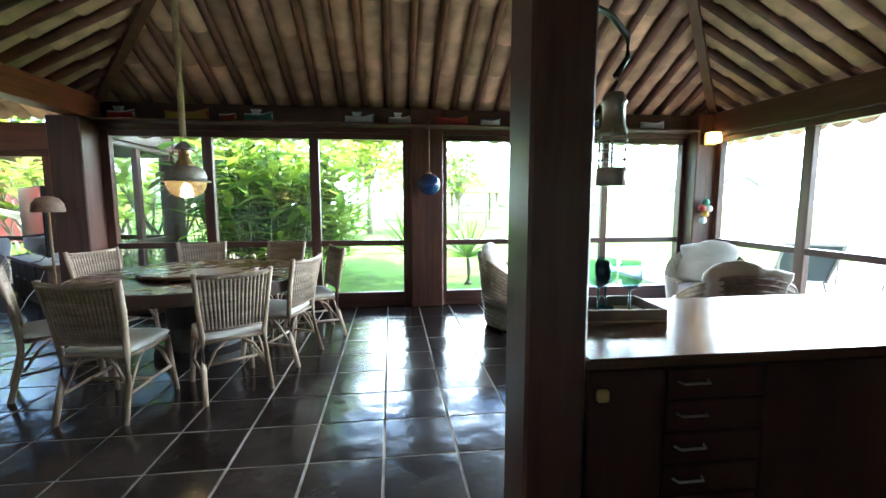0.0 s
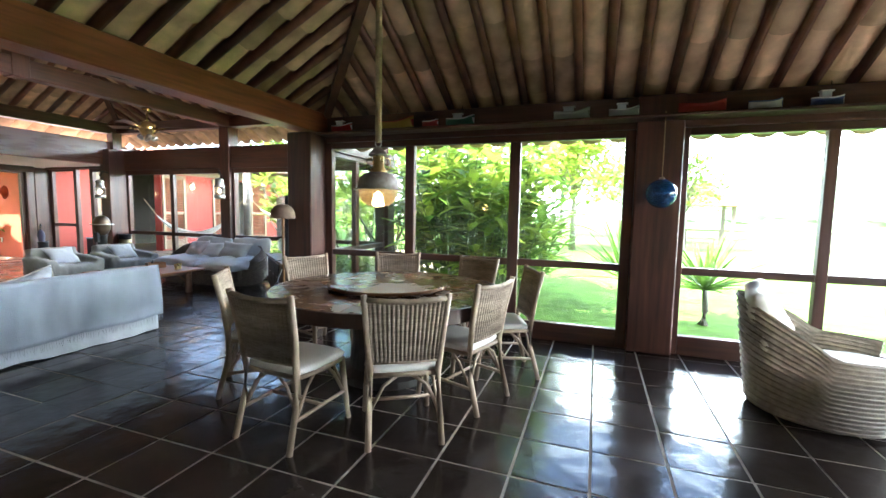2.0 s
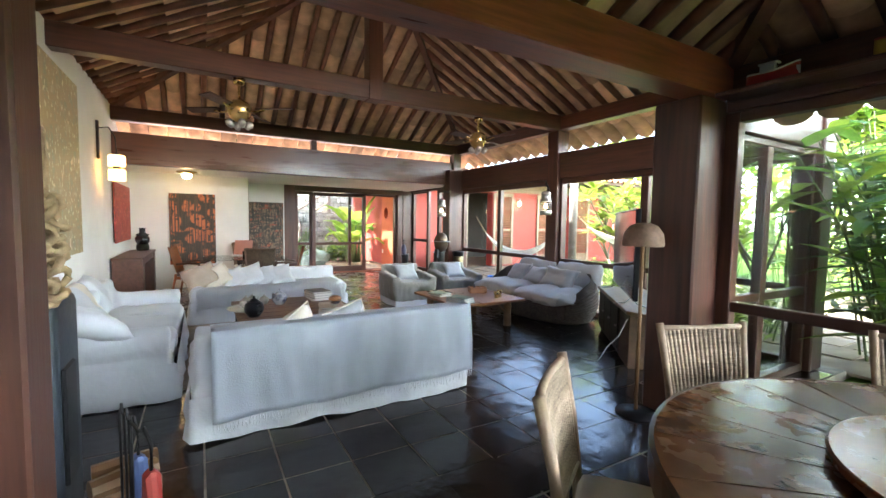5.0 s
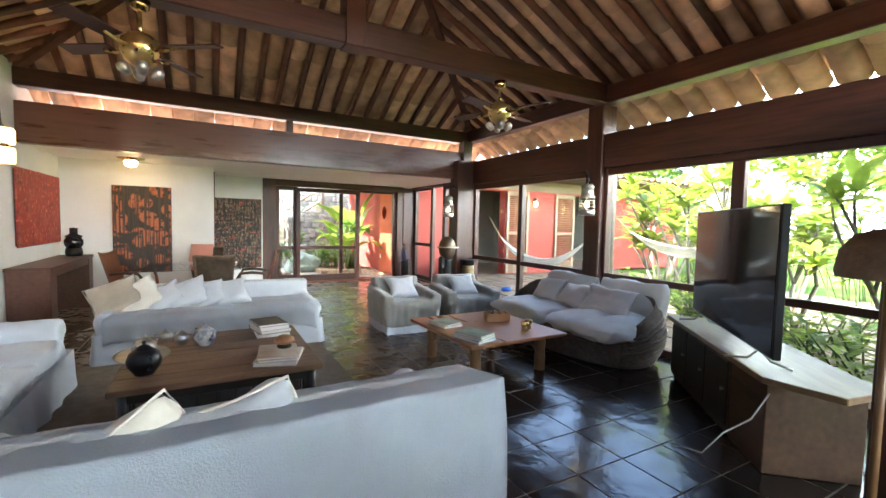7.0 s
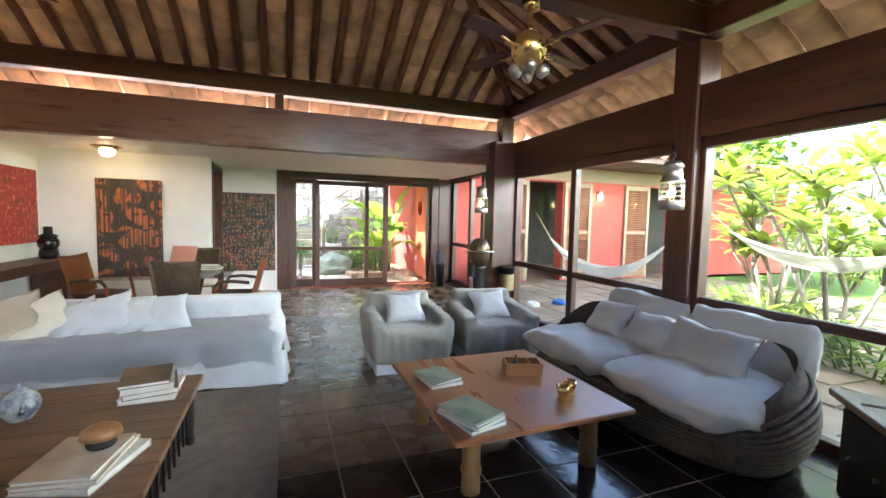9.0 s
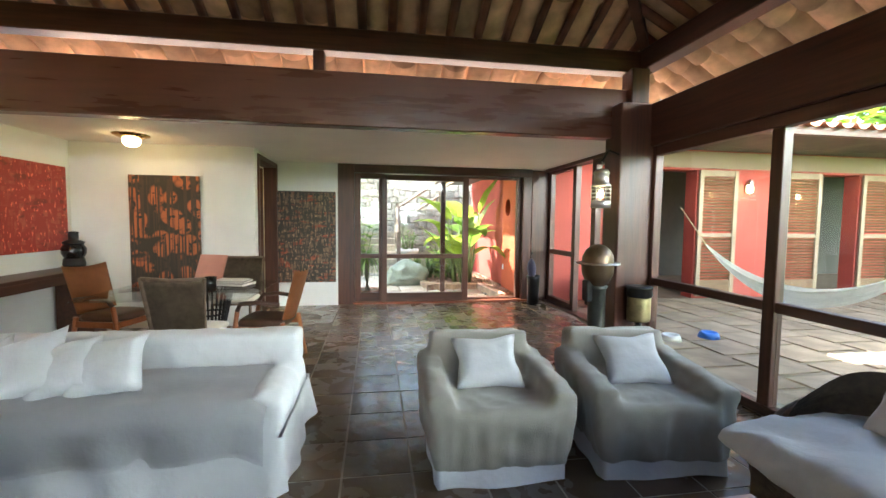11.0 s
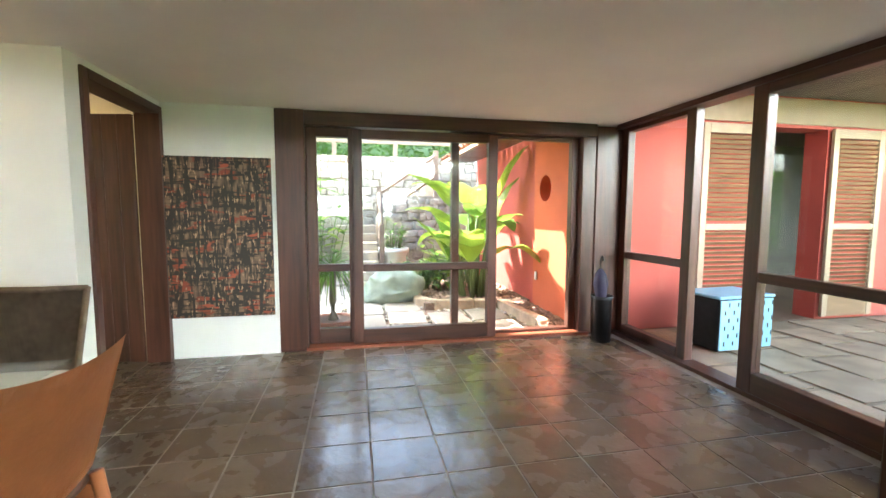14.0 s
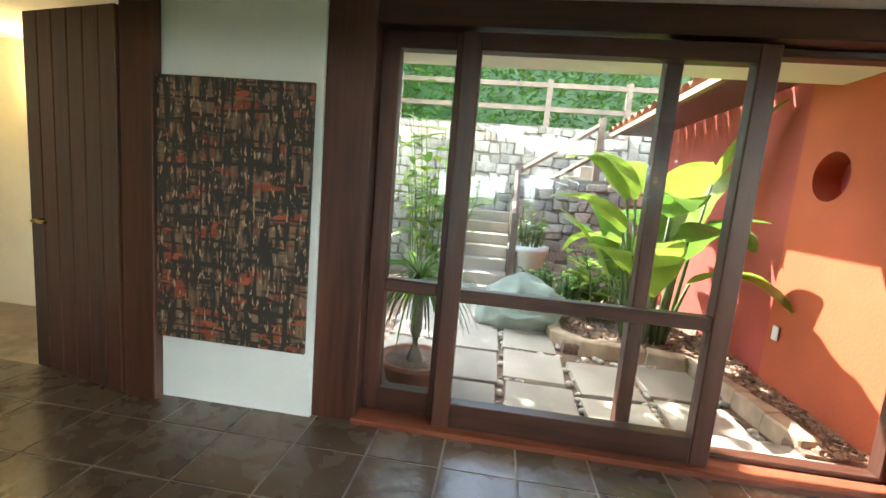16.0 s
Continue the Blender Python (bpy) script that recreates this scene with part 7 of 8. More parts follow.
def shutter(y0, y1, ajar=0.0):
    s = thing("louvred_shutter", "full-height louvred wooden shutter with pale frame", "shutter", "terrace shutters", at=pose(-13.72, y0, 0, 0, 0, ajar))
    w = y1 - y0
    part("stile", box(0, 0, 0, 0.045, 0.09, 2.5, 0.004), SHUTF, s)
    part("stile", box(0, w - 0.09, 0, 0.045, w, 2.5, 0.004), SHUTF, s)
    for z0, z1 in ((0, 0.32), (1.18, 1.26), (2.38, 2.5)):
        part("rail", box(0, 0.09, z0, 0.042, w - 0.09, z1, 0.004), SHUTF if z0 else SHUT, s)
    for k in range(34):
        z = 0.34 + k * 0.06
        if 1.13 < z < 1.26:
            continue
        b = box(-0.024, 0.09, -0.004, 0.024, w - 0.09, 0.004)
        part("slat", merge(None, b, Matrix.Translation((0.022, 0, z + 0.02)) @ Matrix.Rotation(radians(-48), 4, "Y")), SHUT, s)


shutter(9.17, 10.10)
shutter(11.16, 12.02)
shutter(13.14, 14.0)
shutter(15.02, 15.88)
for y in (12.25,):
    tl = thing("wall_lamp", "small lit lamp on a red wall", "wall lamp", "terrace wall lamps", at=(-13.65, y, 2.12))
    part("plate", box(-0.09, -0.04, -0.05, -0.07, 0.04, 0.10), BLACKM, tl)
    part("hood", lathe([(0.05, 0.10), (0.07, 0.12), (0.04, 0.20), (0, 0.22)], 14), STEEL, tl, smooth=True)
    part("globe", lathe([(0, -0.06), (0.05, -0.04), (0.06, 0.03), (0.05, 0.10), (0, 0.10)], 14), BULB, tl, "warm glowing glass", smooth=True)
    part("arm", tube([(-0.08, 0, 0.08), (-0.03, 0, 0.2), (0, 0, 0.20)], 0.01, 5), BLACKM, tl)
tagged(part("terrace_post", tube([(-8.55, 9.55, -0.05), (-8.55, 9.55, 3.1)], 0.09, 10), BARK, smooth=True), "round timber terrace post", "post", kind="structure")
# hammocks
HAMC = mat("hammock_cotton", (0.70, 0.67, 0.60), 0.9, var=0.15, scale=20)


def hammock(A, B, drop):
    A, B = Vector(A), Vector(B)
    hm = thing("hammock", "white cotton hammock slung across the terrace", "hammock", "terrace hammocks")
    sidev = (B - A).normalized().cross(Vector((0, 0, 1))).normalized()

    def ham(u, v):
        f = 0.12 + 0.76 * u
        p = A.lerp(B, f) - Vector((0, 0, drop * (1 - (2 * f - 1) ** 2)))
        w = 0.17 * math.sin(math.pi * u) ** 0.7 + 0.02
        return p + sidev * (v - 0.5) * 2 * w + Vector((0, 0, 0.16 * abs(2 * v - 1) ** 2 * math.sin(math.pi * u) + 0.008 * math.sin(v * 40)))
    part("cloth", sheet(ham, 30, 24, thick=0.006), HAMC, hm, smooth=True)
    for end, u in ((A, 0.0), (B, 1.0)):
        for k in range(7):
            part("cord", tube([end, ham(u, k / 6)], 0.005, 4), ROPE, hm)


hammock((-10.55, 8.30, 1.62), (-8.62, 9.50, 1.66), 0.98)
hammock((-8.48, 9.56, 1.70), (-6.15, 10.15, 1.65), 0.66)
for x, y, m_, lab in ((-10.98, 8.58, WHT, "white plastic pet bowl on a terrace"), (-11.03, 9.17, mat("blue_plastic", (0.03, 0.14, 0.50), 0.35, var=0.1), "blue plastic pet bowl on a terrace")):
    tagged(part("pet_bowl", lathe([(0, 0), (0.13, 0), (0.11, 0.06), (0.095, 0.075), (0.08, 0.06), (0.07, 0.02), (0, 0.02)], 20, m=pose(x, y, -0.038)), m_, smooth=True), lab, "pet bowl", "pet bowls")
# blue patterned box
bb = thing("storage_box", "black box with a pale blue patterned front on a terrace", "storage box", at=pose(-12.98, 8.93, -0.038, 0, 0, 4))
part("body", box(-0.25, -0.36, 0.02, 0.22, 0.36, 0.56, 0.015), BLACKM, bb)
BLUEP = mat("pale_blue_panel", (0.25, 0.48, 0.62), 0.4, var=0.1)
part("front_panel", box(0.22, -0.35, 0.03, 0.235, 0.35, 0.55, 0.006), BLUEP, bb)
for r_ in range(6):
    for k in range(6):
        part("dash", box(0.235, -0.30 + k * 0.115 + (0.05 if r_ % 2 else 0), 0.08 + r_ * 0.08, 0.238, -0.285 + k * 0.115 + (0.05 if r_ % 2 else 0), 0.125 + r_ * 0.08), BLACKM, bb)
part("lid", box(-0.26, -0.37, 0.56, 0.24, 0.37, 0.59, 0.01), BLUEP, bb)

# ---- entry patio ----
pat = struct("patio", box(-19.0, 1.5, -0.4, -13.8, 7.62, -0.07), GRAVEL, "patio of stone slabs bedded in pebbles", "patio")
struct("wall_patio_red", box(-18.4, 7.66, -0.3, -15.05, 7.95, 2.62), RED, "red plastered patio wall in sun and shade", "wall")
wn_ = bmesh.new()
# near stretch with a round window: a plate with a hole
cx, cz, rr = -14.69, 1.73, 0.18
N = 32
outer, inner, back = [], [], []
for i in range(N):
    a = 2 * math.pi * i / N
    c_, s_ = math.cos(a), math.sin(a)
    x0, x1, z0, z1 = -15.05 - cx, -13.86 - cx, 1.0 - cz, 2.62 - cz
    k = min((x1 / c_ if c_ > 1e-6 else 1e9), (x0 / c_ if c_ < -1e-6 else 1e9), (z1 / s_ if s_ > 1e-6 else 1e9), (z0 / s_ if s_ < -1e-6 else 1e9))
    outer.append(wn_.verts.new((cx + c_ * k, 7.58, cz + s_ * k)))
    inner.append(wn_.verts.new((cx + c_ * rr, 7.58, cz + s_ * rr)))
    back.append(wn_.verts.new((cx + c_ * rr, 7.78, cz + s_ * rr)))
for i in range(N):
    j = (i + 1) % N
    wn_.faces.new((outer[i], outer[j], inner[j], inner[i]))
    wn_.faces.new((inner[i], inner[j], back[j], back[i]))
struct("wall_patio_orange", wn_, ORANGE, "orange plastered wall with a round window", "wall")
struct("wall_patio_core", box(-15.05, 7.78, -0.3, -13.86, 7.95, 2.62), RED, "red plastered wall behind a round recess", "wall")
struct("wall_patio_foot", box(-15.05, 7.58, -0.3, -13.86, 7.78, 1.0), ORANGE, "red plastered wall foot", "wall")
struct("wall_patio_jamb", box(-15.06, 7.59, 1.0, -15.02, 7.79, 2.62), ORANGE, "plastered wall edge", "wall")
tagged(part("wall_socket", box(-14.95, 7.555, 0.42, -14.88, 7.57, 0.54, 0.006), WHT), "white outdoor socket on a red wall", "socket")
ev = bmesh.new()
for k in range(17):
    x = -18.4 + k * 0.27
    rows = []
    for yy, zz in ((6.86, 2.52), (7.4, 2.72), (8.0, 2.95)):
        rows.append([ev.verts.new((x + 0.125 * math.cos(math.pi * i / 6), yy, zz + 0.075 * math.sin(math.pi * i / 6))) for i in range(7)])
    for a, c in zip(rows, rows[1:]):
        for i in range(6):
            ev.faces.new((a[i], a[i + 1], c[i + 1], c[i]))
tagged(part("roof_patio_eave", ev, CLAYOUT, smooth=False), "clay tile eave over the red wall", "roof", kind="structure")
struct("eave_soffit", box(-18.5, 6.92, 2.50, -13.95, 7.57, 2.52), WOOD_X, "dark boarded soffit under the clay eave", "soffit")
struct("eave_rafter", box(-18.5, 6.86, 2.44, -13.95, 6.92, 2.50), SHUTF, "pale eave board", "board")


def cobble(w, d, h, seed, jig=0.12):
    """An uneven dressed stone, base at the origin."""
    rnd = random.Random(seed)
    b = bmesh.new()
    bmesh.ops.create_cube(b, size=1)
    for v in b.verts:
        v.co = Vector(((v.co.x + rnd.uniform(-jig, jig) * 0.5) * w, (v.co.y + rnd.uniform(-jig, jig) * 0.5) * d, (v.co.z + 0.5 + (rnd.uniform(-jig, jig) * 0.4 if v.co.z > 0 else 0)) * h))
    bmesh.ops.bevel(b, geom=b.edges[:], offset=min(w, d, h) * 0.10, segments=1, affect="EDGES")
    me = bpy.data.meshes.new("stone")
    b.to_mesh(me)
    b.free()
    return me


# paving slabs of the patio
SL = [cobble(0.62, 0.50, 0.05, 70 + i, 0.05) for i in range(5)]
for i in range(5):
    for j in range(5):
        x, y = -14.15 - i * 0.68 + (0.12 if j % 2 else 0), 4.55 + j * 0.56
        if (i >= 2 and j >= 3) or (i >= 3 and j == 4) or (i > 3 and j > 1):
            continue
        s = link("paving_slab", SL[(i * 3 + j) % 5], SLAB, pat)
        s.matrix_basis = pose(x, y, -0.078, 0, 0, (i * 7 + j * 11) % 7 - 3)
for i in range(6):
    s = link("paving_slab", SL[i % 5], SLAB, pat)
    s.matrix_basis = pose(-15.9 - (i % 3) * 0.66, 4.5 + (i // 3) * 0.55, -0.078, 0, 0, i * 2 - 5)
rnd = random.Random(12)
pb = bmesh.new()
for k in range(900):
    x, y = rnd.uniform(-16.6, -13.85), rnd.uniform(4.3, 7.2)
    gx, gy = ((-14.15 - x) / 0.68) % 1, ((y - 4.55) / 0.56) % 1
    if not (0.40 < gx < 0.60 or 0.40 < gy < 0.60) and not (-15.9 < x < -15.2 and 5.6 < y < 6.1):
        continue
    r_ = rnd.uniform(0.018, 0.038)
    b = bmesh.new()
    bmesh.ops.create_icosphere(b, subdivisions=1, radius=1)
    bmesh.ops.transform(b, matrix=pose(x, y, -0.05, 0, 0, rnd.uniform(0, 360)) @ Matrix.Diagonal((r_ * 1.3, r_, r_ * 0.7, 1)), verts=b.verts)
    merge(pb, b)
tagged(part("pebbles", pb, PEBBLE, pat, smooth=True), kind="stuff")
# curbs and beds
KERB = [cobble(0.34, 0.13, 0.16, 90 + i, 0.15) for i in range(4)]
kb = thing("bed_kerb", "rough stone kerb round the planting bed", "kerb", kind="structure")
path = [(-13.95, 7.28), (-14.6, 7.22), (-15.2, 7.14), (-15.35, 6.7), (-15.38, 6.2), (-15.6, 5.95), (-16.1, 5.95), (-16.8, 6.0)]
n = 0
for (x0, y0), (x1, y1) in zip(path, path[1:]):
    L = math.hypot(x1 - x0, y1 - y0)
    k = max(1, round(L / 0.33))
    for i in range(k):
        f = (i + 0.5) / k
        s = link("kerb_stone", KERB[n % 4], mat("kerb_stone_mat", (0.46, 0.33, 0.22), 0.85, var=0.3, scale=8, bump=0.5) if n == 0 else bpy.data.materials["kerb_stone_mat"], kb)
        s.matrix_basis = pose(x0 + (x1 - x0) * f, y0 + (y1 - y0) * f, -0.08, 0, 0, math.degrees(math.atan2(y1 - y0, x1 - x0)))
        n += 1
bed = box(-15.34, 7.2, -0.1, -13.88, 7.60, 0.02)
box(-18.4, 6.0, -0.1, -15.34, 7.68, 0.035, bm=bed)
struct("planting_bed", bed, GRAVEL, "brown gravel planting bed along a red wall", "bed")
gs = bmesh.new()
rnd = random.Random(31)
for k in range(1500):
    if k % 2:
        x, y, z = rnd.uniform(-15.3, -13.9), rnd.uniform(7.28, 7.58), 0.02
    else:
        x, y, z = rnd.uniform(-17.2, -15.45), rnd.uniform(6.1, 7.6), 0.035
    r_ = rnd.uniform(0.012, 0.028)
    b = bmesh.new()
    bmesh.ops.create_cube(b, size=1.6)
    bmesh.ops.transform(b, matrix=pose(x, y, z, rnd.uniform(0, 360), rnd.uniform(0, 360), 0) @ Matrix.Diagonal((r_ * 1.2, r_, r_ * 0.8, 1)), verts=b.verts)
    merge(gs, b)
tagged(part("gravel_chips", gs, mat("gravel_chip", (0.27, 0.17, 0.12), 0.85, var=0.4, scale=30, rand=0.45, island=True), scene.objects["planting_bed"]), kind="stuff")
b = bmesh.new()
bmesh.ops.create_icosphere(b, subdivisions=4, radius=1)
for v in b.verts:
    v.co = Vector((v.co.x * 0.42, v.co.y * 0.50, v.co.z * 0.34)) + noise.noise_vector(v.co * 1.7) * 0.13 + noise.noise_vector(v.co * 5) * 0.02
bmesh.ops.translate(b, verts=b.verts, vec=(-16.1, 5.62, 0.14))
tagged(part("boulder", b, mat("green_grey_rock", (0.22, 0.25, 0.20), 0.8, var=0.35, scale=5, bump=0.5, bscale=14), smooth=True), "rounded grey-green boulder beside the paving", "boulder")


# broad-leaved plant against the red wall, each leaf its own part
bp_ = thing("broadleaf_plant", "tall plant with huge bright green paddle leaves", "plant", at=(-15.75, 6.85, 0.03))
rnd = random.Random(21)
for k in range(24):
    an = k * 2.4 + rnd.uniform(-0.3, 0.3)
    h = rnd.uniform(0.55, 1.65)
    r0 = rnd.uniform(0.02, 0.2)
    p0 = Vector((r0 * math.cos(an), r0 * math.sin(an), 0))
    lean = rnd.uniform(0.10, 0.42)
    p1 = p0 + Vector((math.cos(an) * lean, math.sin(an) * lean * 0.6, h))
    part("stalk", tube([p0, (p0 + p1) / 2 + Vector((0, 0, 0.06)), p1], 0.024, 6, r1=0.012), STEMG, bp_, smooth=True)
    b = bmesh.new()
    blade(b, p1, Vector((math.cos(an), math.sin(an) * 0.6 - 0.1, rnd.uniform(0.7, 2.2))), (0, 0, 1), rnd.uniform(0.75, 1.05), rnd.uniform(0.32, 0.46), rnd.uniform(0.9, 2.0), 10, 0.25, 0.9)
    for v in b.verts:
        v.co += noise.noise_vector(v.co * 6) * 0.022
    part("leaf", b, LEAF2 if k % 4 else LEAF, bp_, smooth=True)
leafy_clump("round_shrub", "dense small-leaved green shrub in a planting bed", -16.75, 6.15, 0.5, 0.55, 60, 14, 0.09, 0.05, (LEAF, LEAFD), 44, z=0.02)
leafy_clump("leafy_plant", "low green leafy plant in a planting bed", -16.5, 6.6, 0.5, 0.9, 22, 8, 0.28, 0.11, (LEAF, LEAF2), 45, z=0.02)
leafy_clump("leafy_plant", "broad green plant growing against a stone wall", -18.3, 4.2, 0.6, 2.6, 16, 9, 0.5, 0.14, (LEAF2, LEAF), 46, z=-0.05)


def pot(x, y, z, r_, h, m_, label, fluted=False):
    p = thing("plant_pot", label, "plant pot", at=(x, y, z))
    b = lathe([(0, 0), (r_ * 0.72, 0), (r_ * 0.76, h * 0.06), (r_ * 0.92, h * 0.82), (r_ * 1.05, h * 0.84), (r_ * 1.05, h), (r_ * 0.9, h), (r_ * 0.85, h * 0.88), (0, h * 0.88)], 40)
    if fluted:
        for v in b.verts:
            if h * 0.08 < v.co.z < h * 0.8 or v.co.z < h * 0.83 and v.co.z > h * 0.05:
                a = math.atan2(v.co.y, v.co.x)
                k = 1 + 0.02 * math.cos(a * 20)
                v.co.x *= k
                v.co.y *= k
    part("vessel", b, m_, p, smooth=True)
    part("soil", lathe([(0, h * 0.90), (r_ * 0.86, h * 0.89)], 24), GRAVEL, p)
    return p


pot(-17.9, 5.75, 0.12, 0.30, 0.55, WHITEP, "white fluted planter on the steps", True)
leafy_clump("potted_shrub", "small upright shrub in a white planter", -17.9, 5.75, 0.22, 0.55, 14, 10, 0.16, 0.04, (LEAF,), 51, z=0.60)
pot(-14.28, 4.72, -0.06, 0.26, 0.20, mat("terracotta_bowl", (0.32, 0.13, 0.08), 0.8, var=0.25, scale=8), "low terracotta bowl planter filled with pebbles")
yucca(-14.28, 4.72, 0.10, 120, 0.62, 0.014, "ponytail palm with a bare trunk and hair-thin leaves", 0.62, LEAF, 9, "ponytail_palm", 2.2)

# steps, stone walls, rails and hedge behind the patio
stp = thing("garden_steps", "pale stone garden steps climbing beside a stone wall", "steps", kind="structure")
for k in range(7):
    part("step", box(-17.45 - k * 0.26 - 0.6, 4.55, -0.1, -17.45 - k * 0.26, 5.45, 0.02 + k * 0.18, 0.015), SLAB, stp)
for k in range(5):
    part("step", box(-19.6, 5.45 + k * 0.27, 0.0, -18.75, 5.45 + (k + 1) * 0.27 + 0.02, 1.28 + k * 0.18, 0.015), SLAB, stp)


def stone_wall(tag, axis, at, a0, a1, z0, z1, thick, seed, sgn=1):
    w = thing(tag, "dry stone wall of squared granite blocks", "stone wall", kind="structure")
    rnd = random.Random(seed)
    core = box(a0, at - thick / 2, z0, a1, at + thick / 2 - 0.04 * 0, z1) if axis == 0 else box(at - thick / 2, a0, z0, at + thick / 2, a1, z1)
    part("core", core, MORTAR, w)
    meshes = [cobble(1, 1, 1, seed * 10 + i, 0.34) for i in range(12)]
    rest = bmesh.new()
    z, made = z0, 0
    while z < z1 - 0.05:
        h = min(rnd.uniform(0.12, 0.21), z1 - z + 0.03)
        a = a0
        while a < a1:
            L = rnd.uniform(0.11, 0.32)
            hh = h * rnd.uniform(0.86, 1.12)
            c = a + L / 2
            turn = rnd.uniform(-7, 7)
            if axis == 1:
                m = pose(at + sgn * thick / 2, c, z + 0.006 + rnd.uniform(-0.02, 0.02), turn) @ Matrix.Diagonal((rnd.uniform(0.10, 0.16), L - 0.012, hh - 0.012, 1))
            else:
                m = pose(c, at + sgn * thick / 2, z + 0.006 + rnd.uniform(-0.02, 0.02), 0, turn) @ Matrix.Diagonal((L - 0.012, rnd.uniform(0.10, 0.16), hh - 0.012, 1))
            me = meshes[rnd.randrange(12)]
            if 3.4 < c < 7.4 and z > 0.3 and made < 300:
                made += 1
                link("stone", me, WALLST, w).matrix_basis = m
            else:
                k = len(rest.verts)
                rest.from_mesh(me)
                rest.verts.ensure_lookup_table()
                for v in rest.verts[k:]:
                    v.co = m @ v.co
            a += L
        z += h
    tagged(part("stones", rest, WALLST, w), kind="stuff")


stone_wall("stone_wall_front", 1, -18.6, 5.5, 8.4, -0.1, 1.75, 0.25, 3)
stone_wall("stone_wall_back", 1, -19.9, 1.5, 9.5, -0.1, 2.75, 0.3, 4)
struct("bank", box(-26, -2, -0.2, -20.0, 12, 2.7), GRASS_G, "grass bank above the stone wall", "bank")
fn = thing("stair_rail", "weathered timber handrail climbing beside the steps", "railing")
for x, y, z in ((-17.7, 5.5, 0.0), (-18.55, 5.5, 0.8), (-18.55, 6.75, 1.6)):
    part("post", box(x - 0.05, y - 0.05, z, x + 0.05, y + 0.05, z + 1.15), FENCE, fn)
for dz in (0.55, 1.0):
    part("rail", tube([(-17.7, 5.5, dz + 0.05), (-18.55, 5.5, 0.8 + dz + 0.05)], 0.045, 4), FENCE, fn)
    part("rail", tube([(-18.55, 5.5, 0.8 + dz), (-18.55, 6.75, 1.65 + dz)], 0.045, 4), FENCE, fn)
tf = thing("terrace_fence", "weathered timber rail fence on top of a stone wall", "fence", at=(-20.1, 1.5, 2.7))
for k in range(6):
    part("post", box(-0.05, k * 1.5 - 0.05, 0, 0.05, k * 1.5 + 0.05, 1.0), FENCE, tf)
for z in (0.4, 0.85):
    part("rail", box(-0.03, 0, z, 0.03, 7.6, z + 0.09), FENCE, tf)
hg = thing("hedge", "clipped dark green hedge above the garden wall", "hedge", at=(-23.5, 4.5, 2.7))
rnd = random.Random(77)
b = bmesh.new()
for k in range(5200):
    y, z = rnd.uniform(-6, 6), rnd.uniform(0.0, 2.6)
    blade(b, (0.5 + 0.2 * noise.noise(Vector((y * 2, z * 2, 0))), y, z), (rnd.uniform(0.2, 1), rnd.uniform(-1, 1), rnd.uniform(-0.4, 1)), (0, 0, 1), 0.16, 0.08, 0.4, 2)
tagged(part("leaves", b, LEAF, hg), kind="stuff")
part("body", box(-0.8, -6.1, 0, 0.45, 6.1, 2.5, 0.1), LEAFD, hg)


# ---- floor tiles and terrace stones ----
def slab_mesh(w, d, h, seed, material, bump=0.0006):
    rnd = random.Random(seed)
    b = bmesh.new()
    g = [[b.verts.new(((i / 3 - 0.5) * w, (j / 3 - 0.5) * d, h + rnd.uniform(-bump, bump) - (0.0012 if i in (0, 3) or j in (0, 3) else 0))) for j in range(4)] for i in range(4)]
    for i in range(3):
        for j in range(3):
            b.faces.new((g[i][j], g[i + 1][j], g[i + 1][j + 1], g[i][j + 1]))
    rim = [g[i][0] for i in range(4)] + [g[3][j] for j in range(1, 4)] + [g[i][3] for i in (2, 1, 0)] + [g[0][j] for j in (2, 1)]
    low = [b.verts.new((v.co.x, v.co.y, -0.012)) for v in rim]
    for i in range(len(rim)):
        j = (i + 1) % len(rim)
        b.faces.new((rim[j], rim[i], low[i], low[j]))
    me = bpy.data.meshes.new("tile")
    b.to_mesh(me)
    b.free()
    me.materials.append(material)
    return me


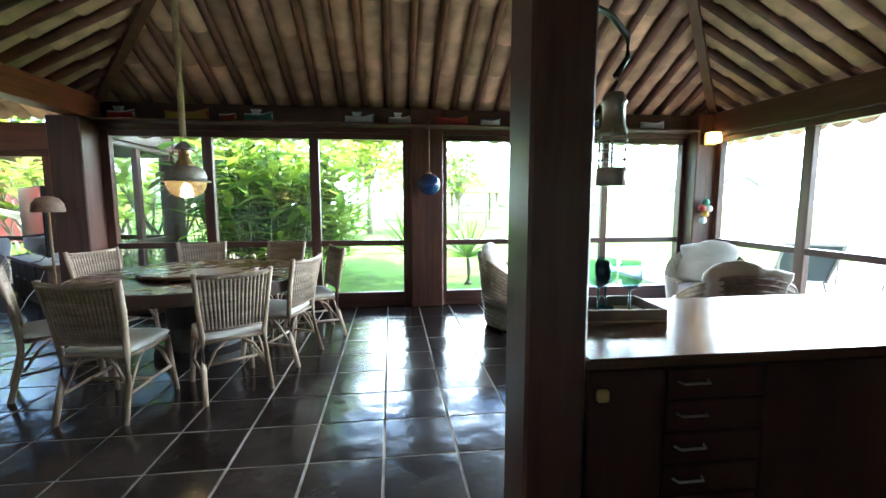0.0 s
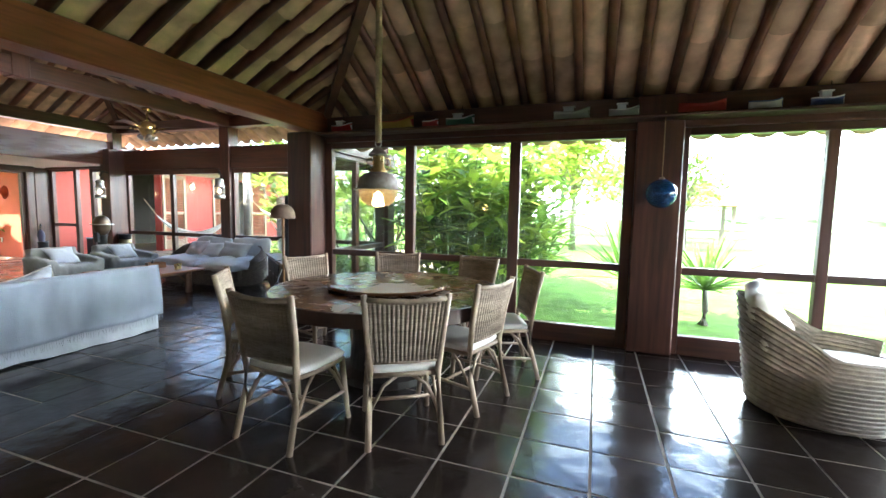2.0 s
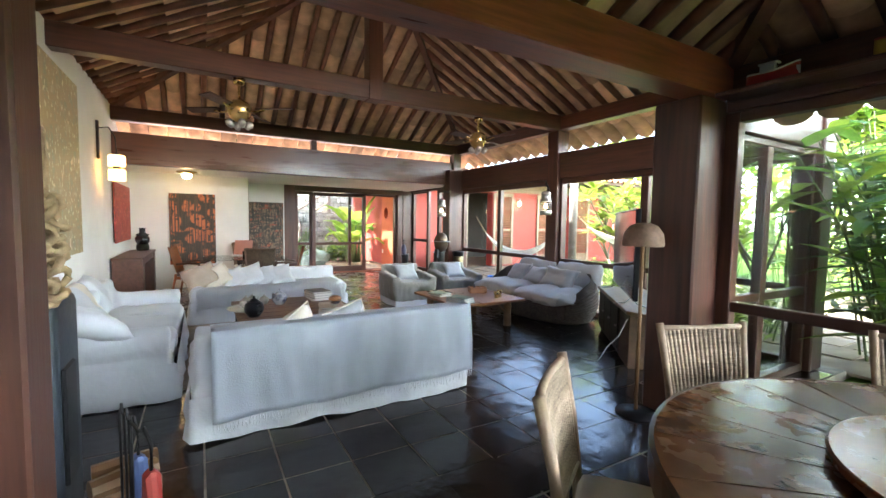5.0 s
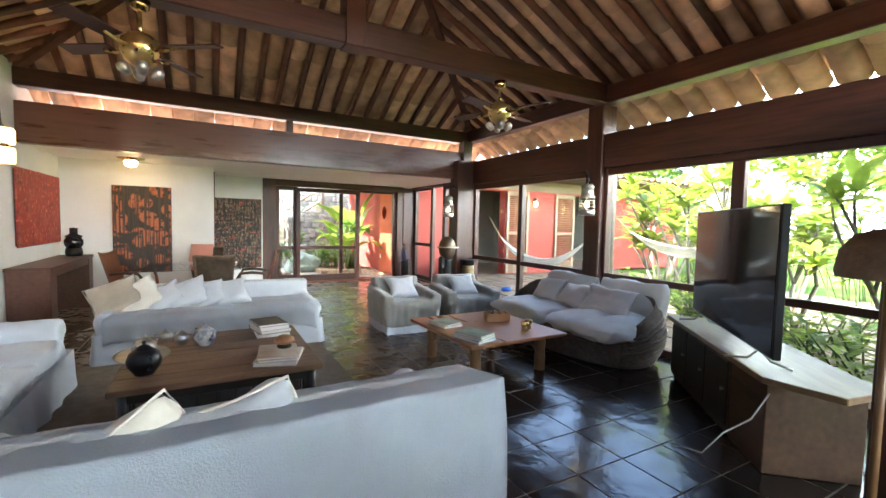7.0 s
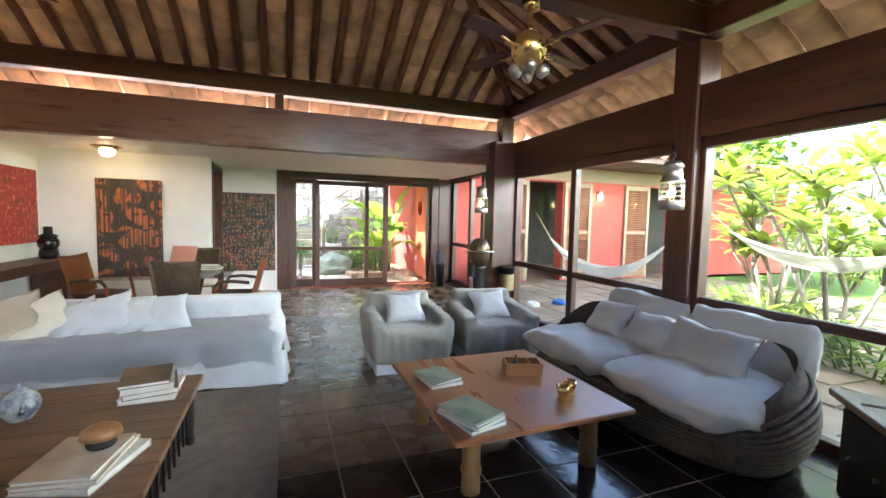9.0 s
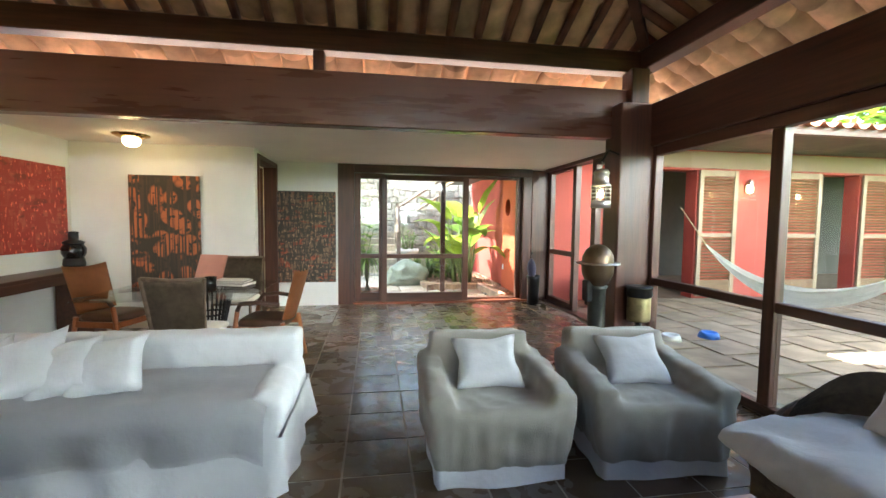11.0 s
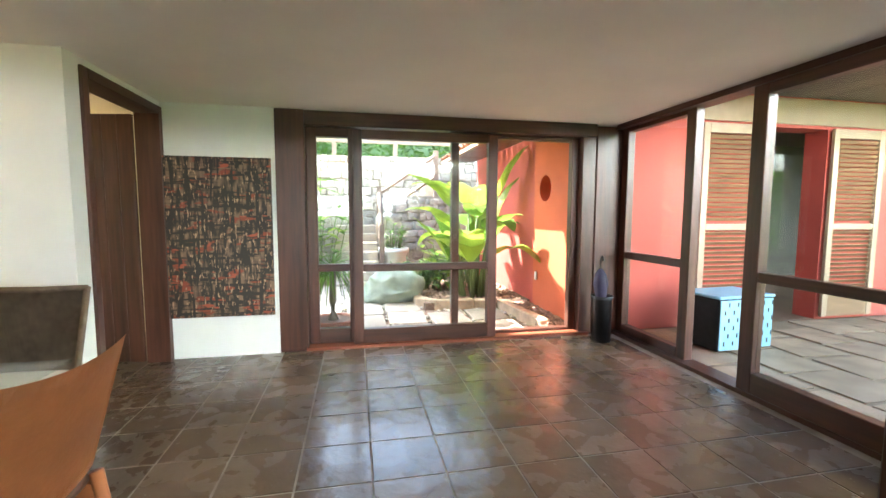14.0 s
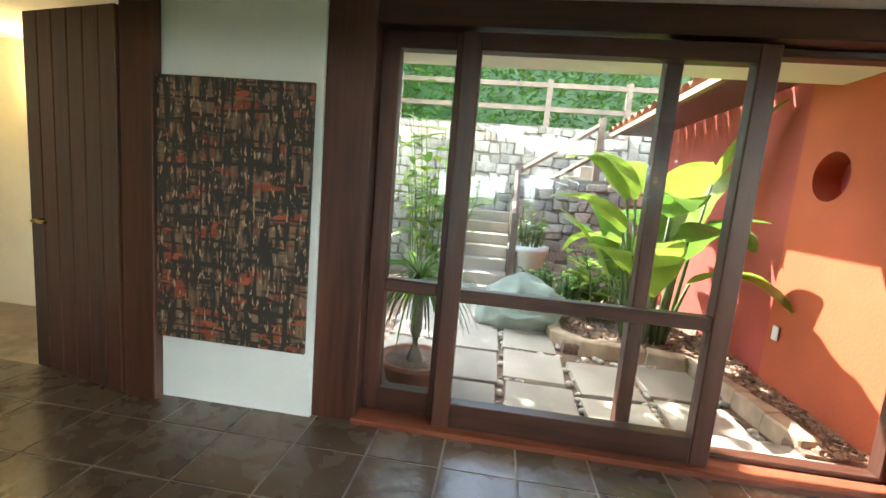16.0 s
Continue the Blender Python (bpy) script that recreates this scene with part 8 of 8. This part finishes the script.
floor_ob = scene.objects["floor"]
rests = [bmesh.new(), bmesh.new()]
made = 0
for zone, (x0, x1, y0, y1, px, py, s) in enumerate(((-3.5, 4.4, -2.5, 5.66, -0.06, 3.51, 0.417), (-13.5, -3.5, 1.1, 7.7, -12.45, 5.07, 0.393))):
    ms_ = [slab_mesh(s - (0.017, 0.013)[zone], s - (0.017, 0.013)[zone], 0.0, zone * 10 + i, (TILE, TILE_LIT)[zone]) for i in range(6)]
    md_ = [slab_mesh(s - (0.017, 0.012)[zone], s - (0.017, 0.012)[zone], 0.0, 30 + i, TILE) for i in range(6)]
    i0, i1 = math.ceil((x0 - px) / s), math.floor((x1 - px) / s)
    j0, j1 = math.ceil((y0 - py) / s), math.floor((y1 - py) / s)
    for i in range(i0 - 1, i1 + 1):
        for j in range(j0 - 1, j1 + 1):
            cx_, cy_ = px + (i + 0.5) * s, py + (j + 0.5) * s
            # dark slate east of x -6.9, the copy with painted-in reflections west of it
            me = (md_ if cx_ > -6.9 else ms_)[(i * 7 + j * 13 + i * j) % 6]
            m = pose(cx_, cy_, 0, random.uniform(-0.3, 0.3), random.uniform(-0.3, 0.3), 90 * ((i + j) % 4) + random.uniform(-0.4, 0.4))
            near = (zone == 0 and -2.6 < cx_ < 1.6 and 1.2 < cy_ < 5.8) or (zone == 1 and (cx_ < -10.6 and 4.0 < cy_ < 8) or (-10.6 < cx_ < -4 and 4.2 < cy_ < 5.4))
            if near and made < 300:
                made += 1
                t = new("floor_tile", me)
                t.parent = floor_ob
                t.matrix_basis = m
            else:
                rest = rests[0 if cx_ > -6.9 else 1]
                k = len(rest.verts)
                rest.from_mesh(me)
                rest.verts.ensure_lookup_table()
                for v in rest.verts[k:]:
                    v.co = m @ v.co
for rest, m_ in zip(rests, (TILE, TILE_LIT)):
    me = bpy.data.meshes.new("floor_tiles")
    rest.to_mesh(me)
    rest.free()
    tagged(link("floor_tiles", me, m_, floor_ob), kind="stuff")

ms_ = [slab_mesh(0.60, 0.60, 0.02, 40 + i, STONE_P, 0.004) for i in range(6)]
rnd = random.Random(5)
for i in range(18):
    for j in range(12):
        t = new("paving_stone", ms_[rnd.randrange(6)])
        t.parent = terr
        t.matrix_basis = pose(-13.4 + i * 0.62 + (0.3 if j % 2 else 0), 8.45 + j * 0.62, -0.058, 0, 0, rnd.uniform(-4, 4) + 90 * rnd.randrange(4)) @ Matrix.Diagonal((rnd.uniform(0.86, 1.0), rnd.uniform(0.86, 1.0), 1, 1))
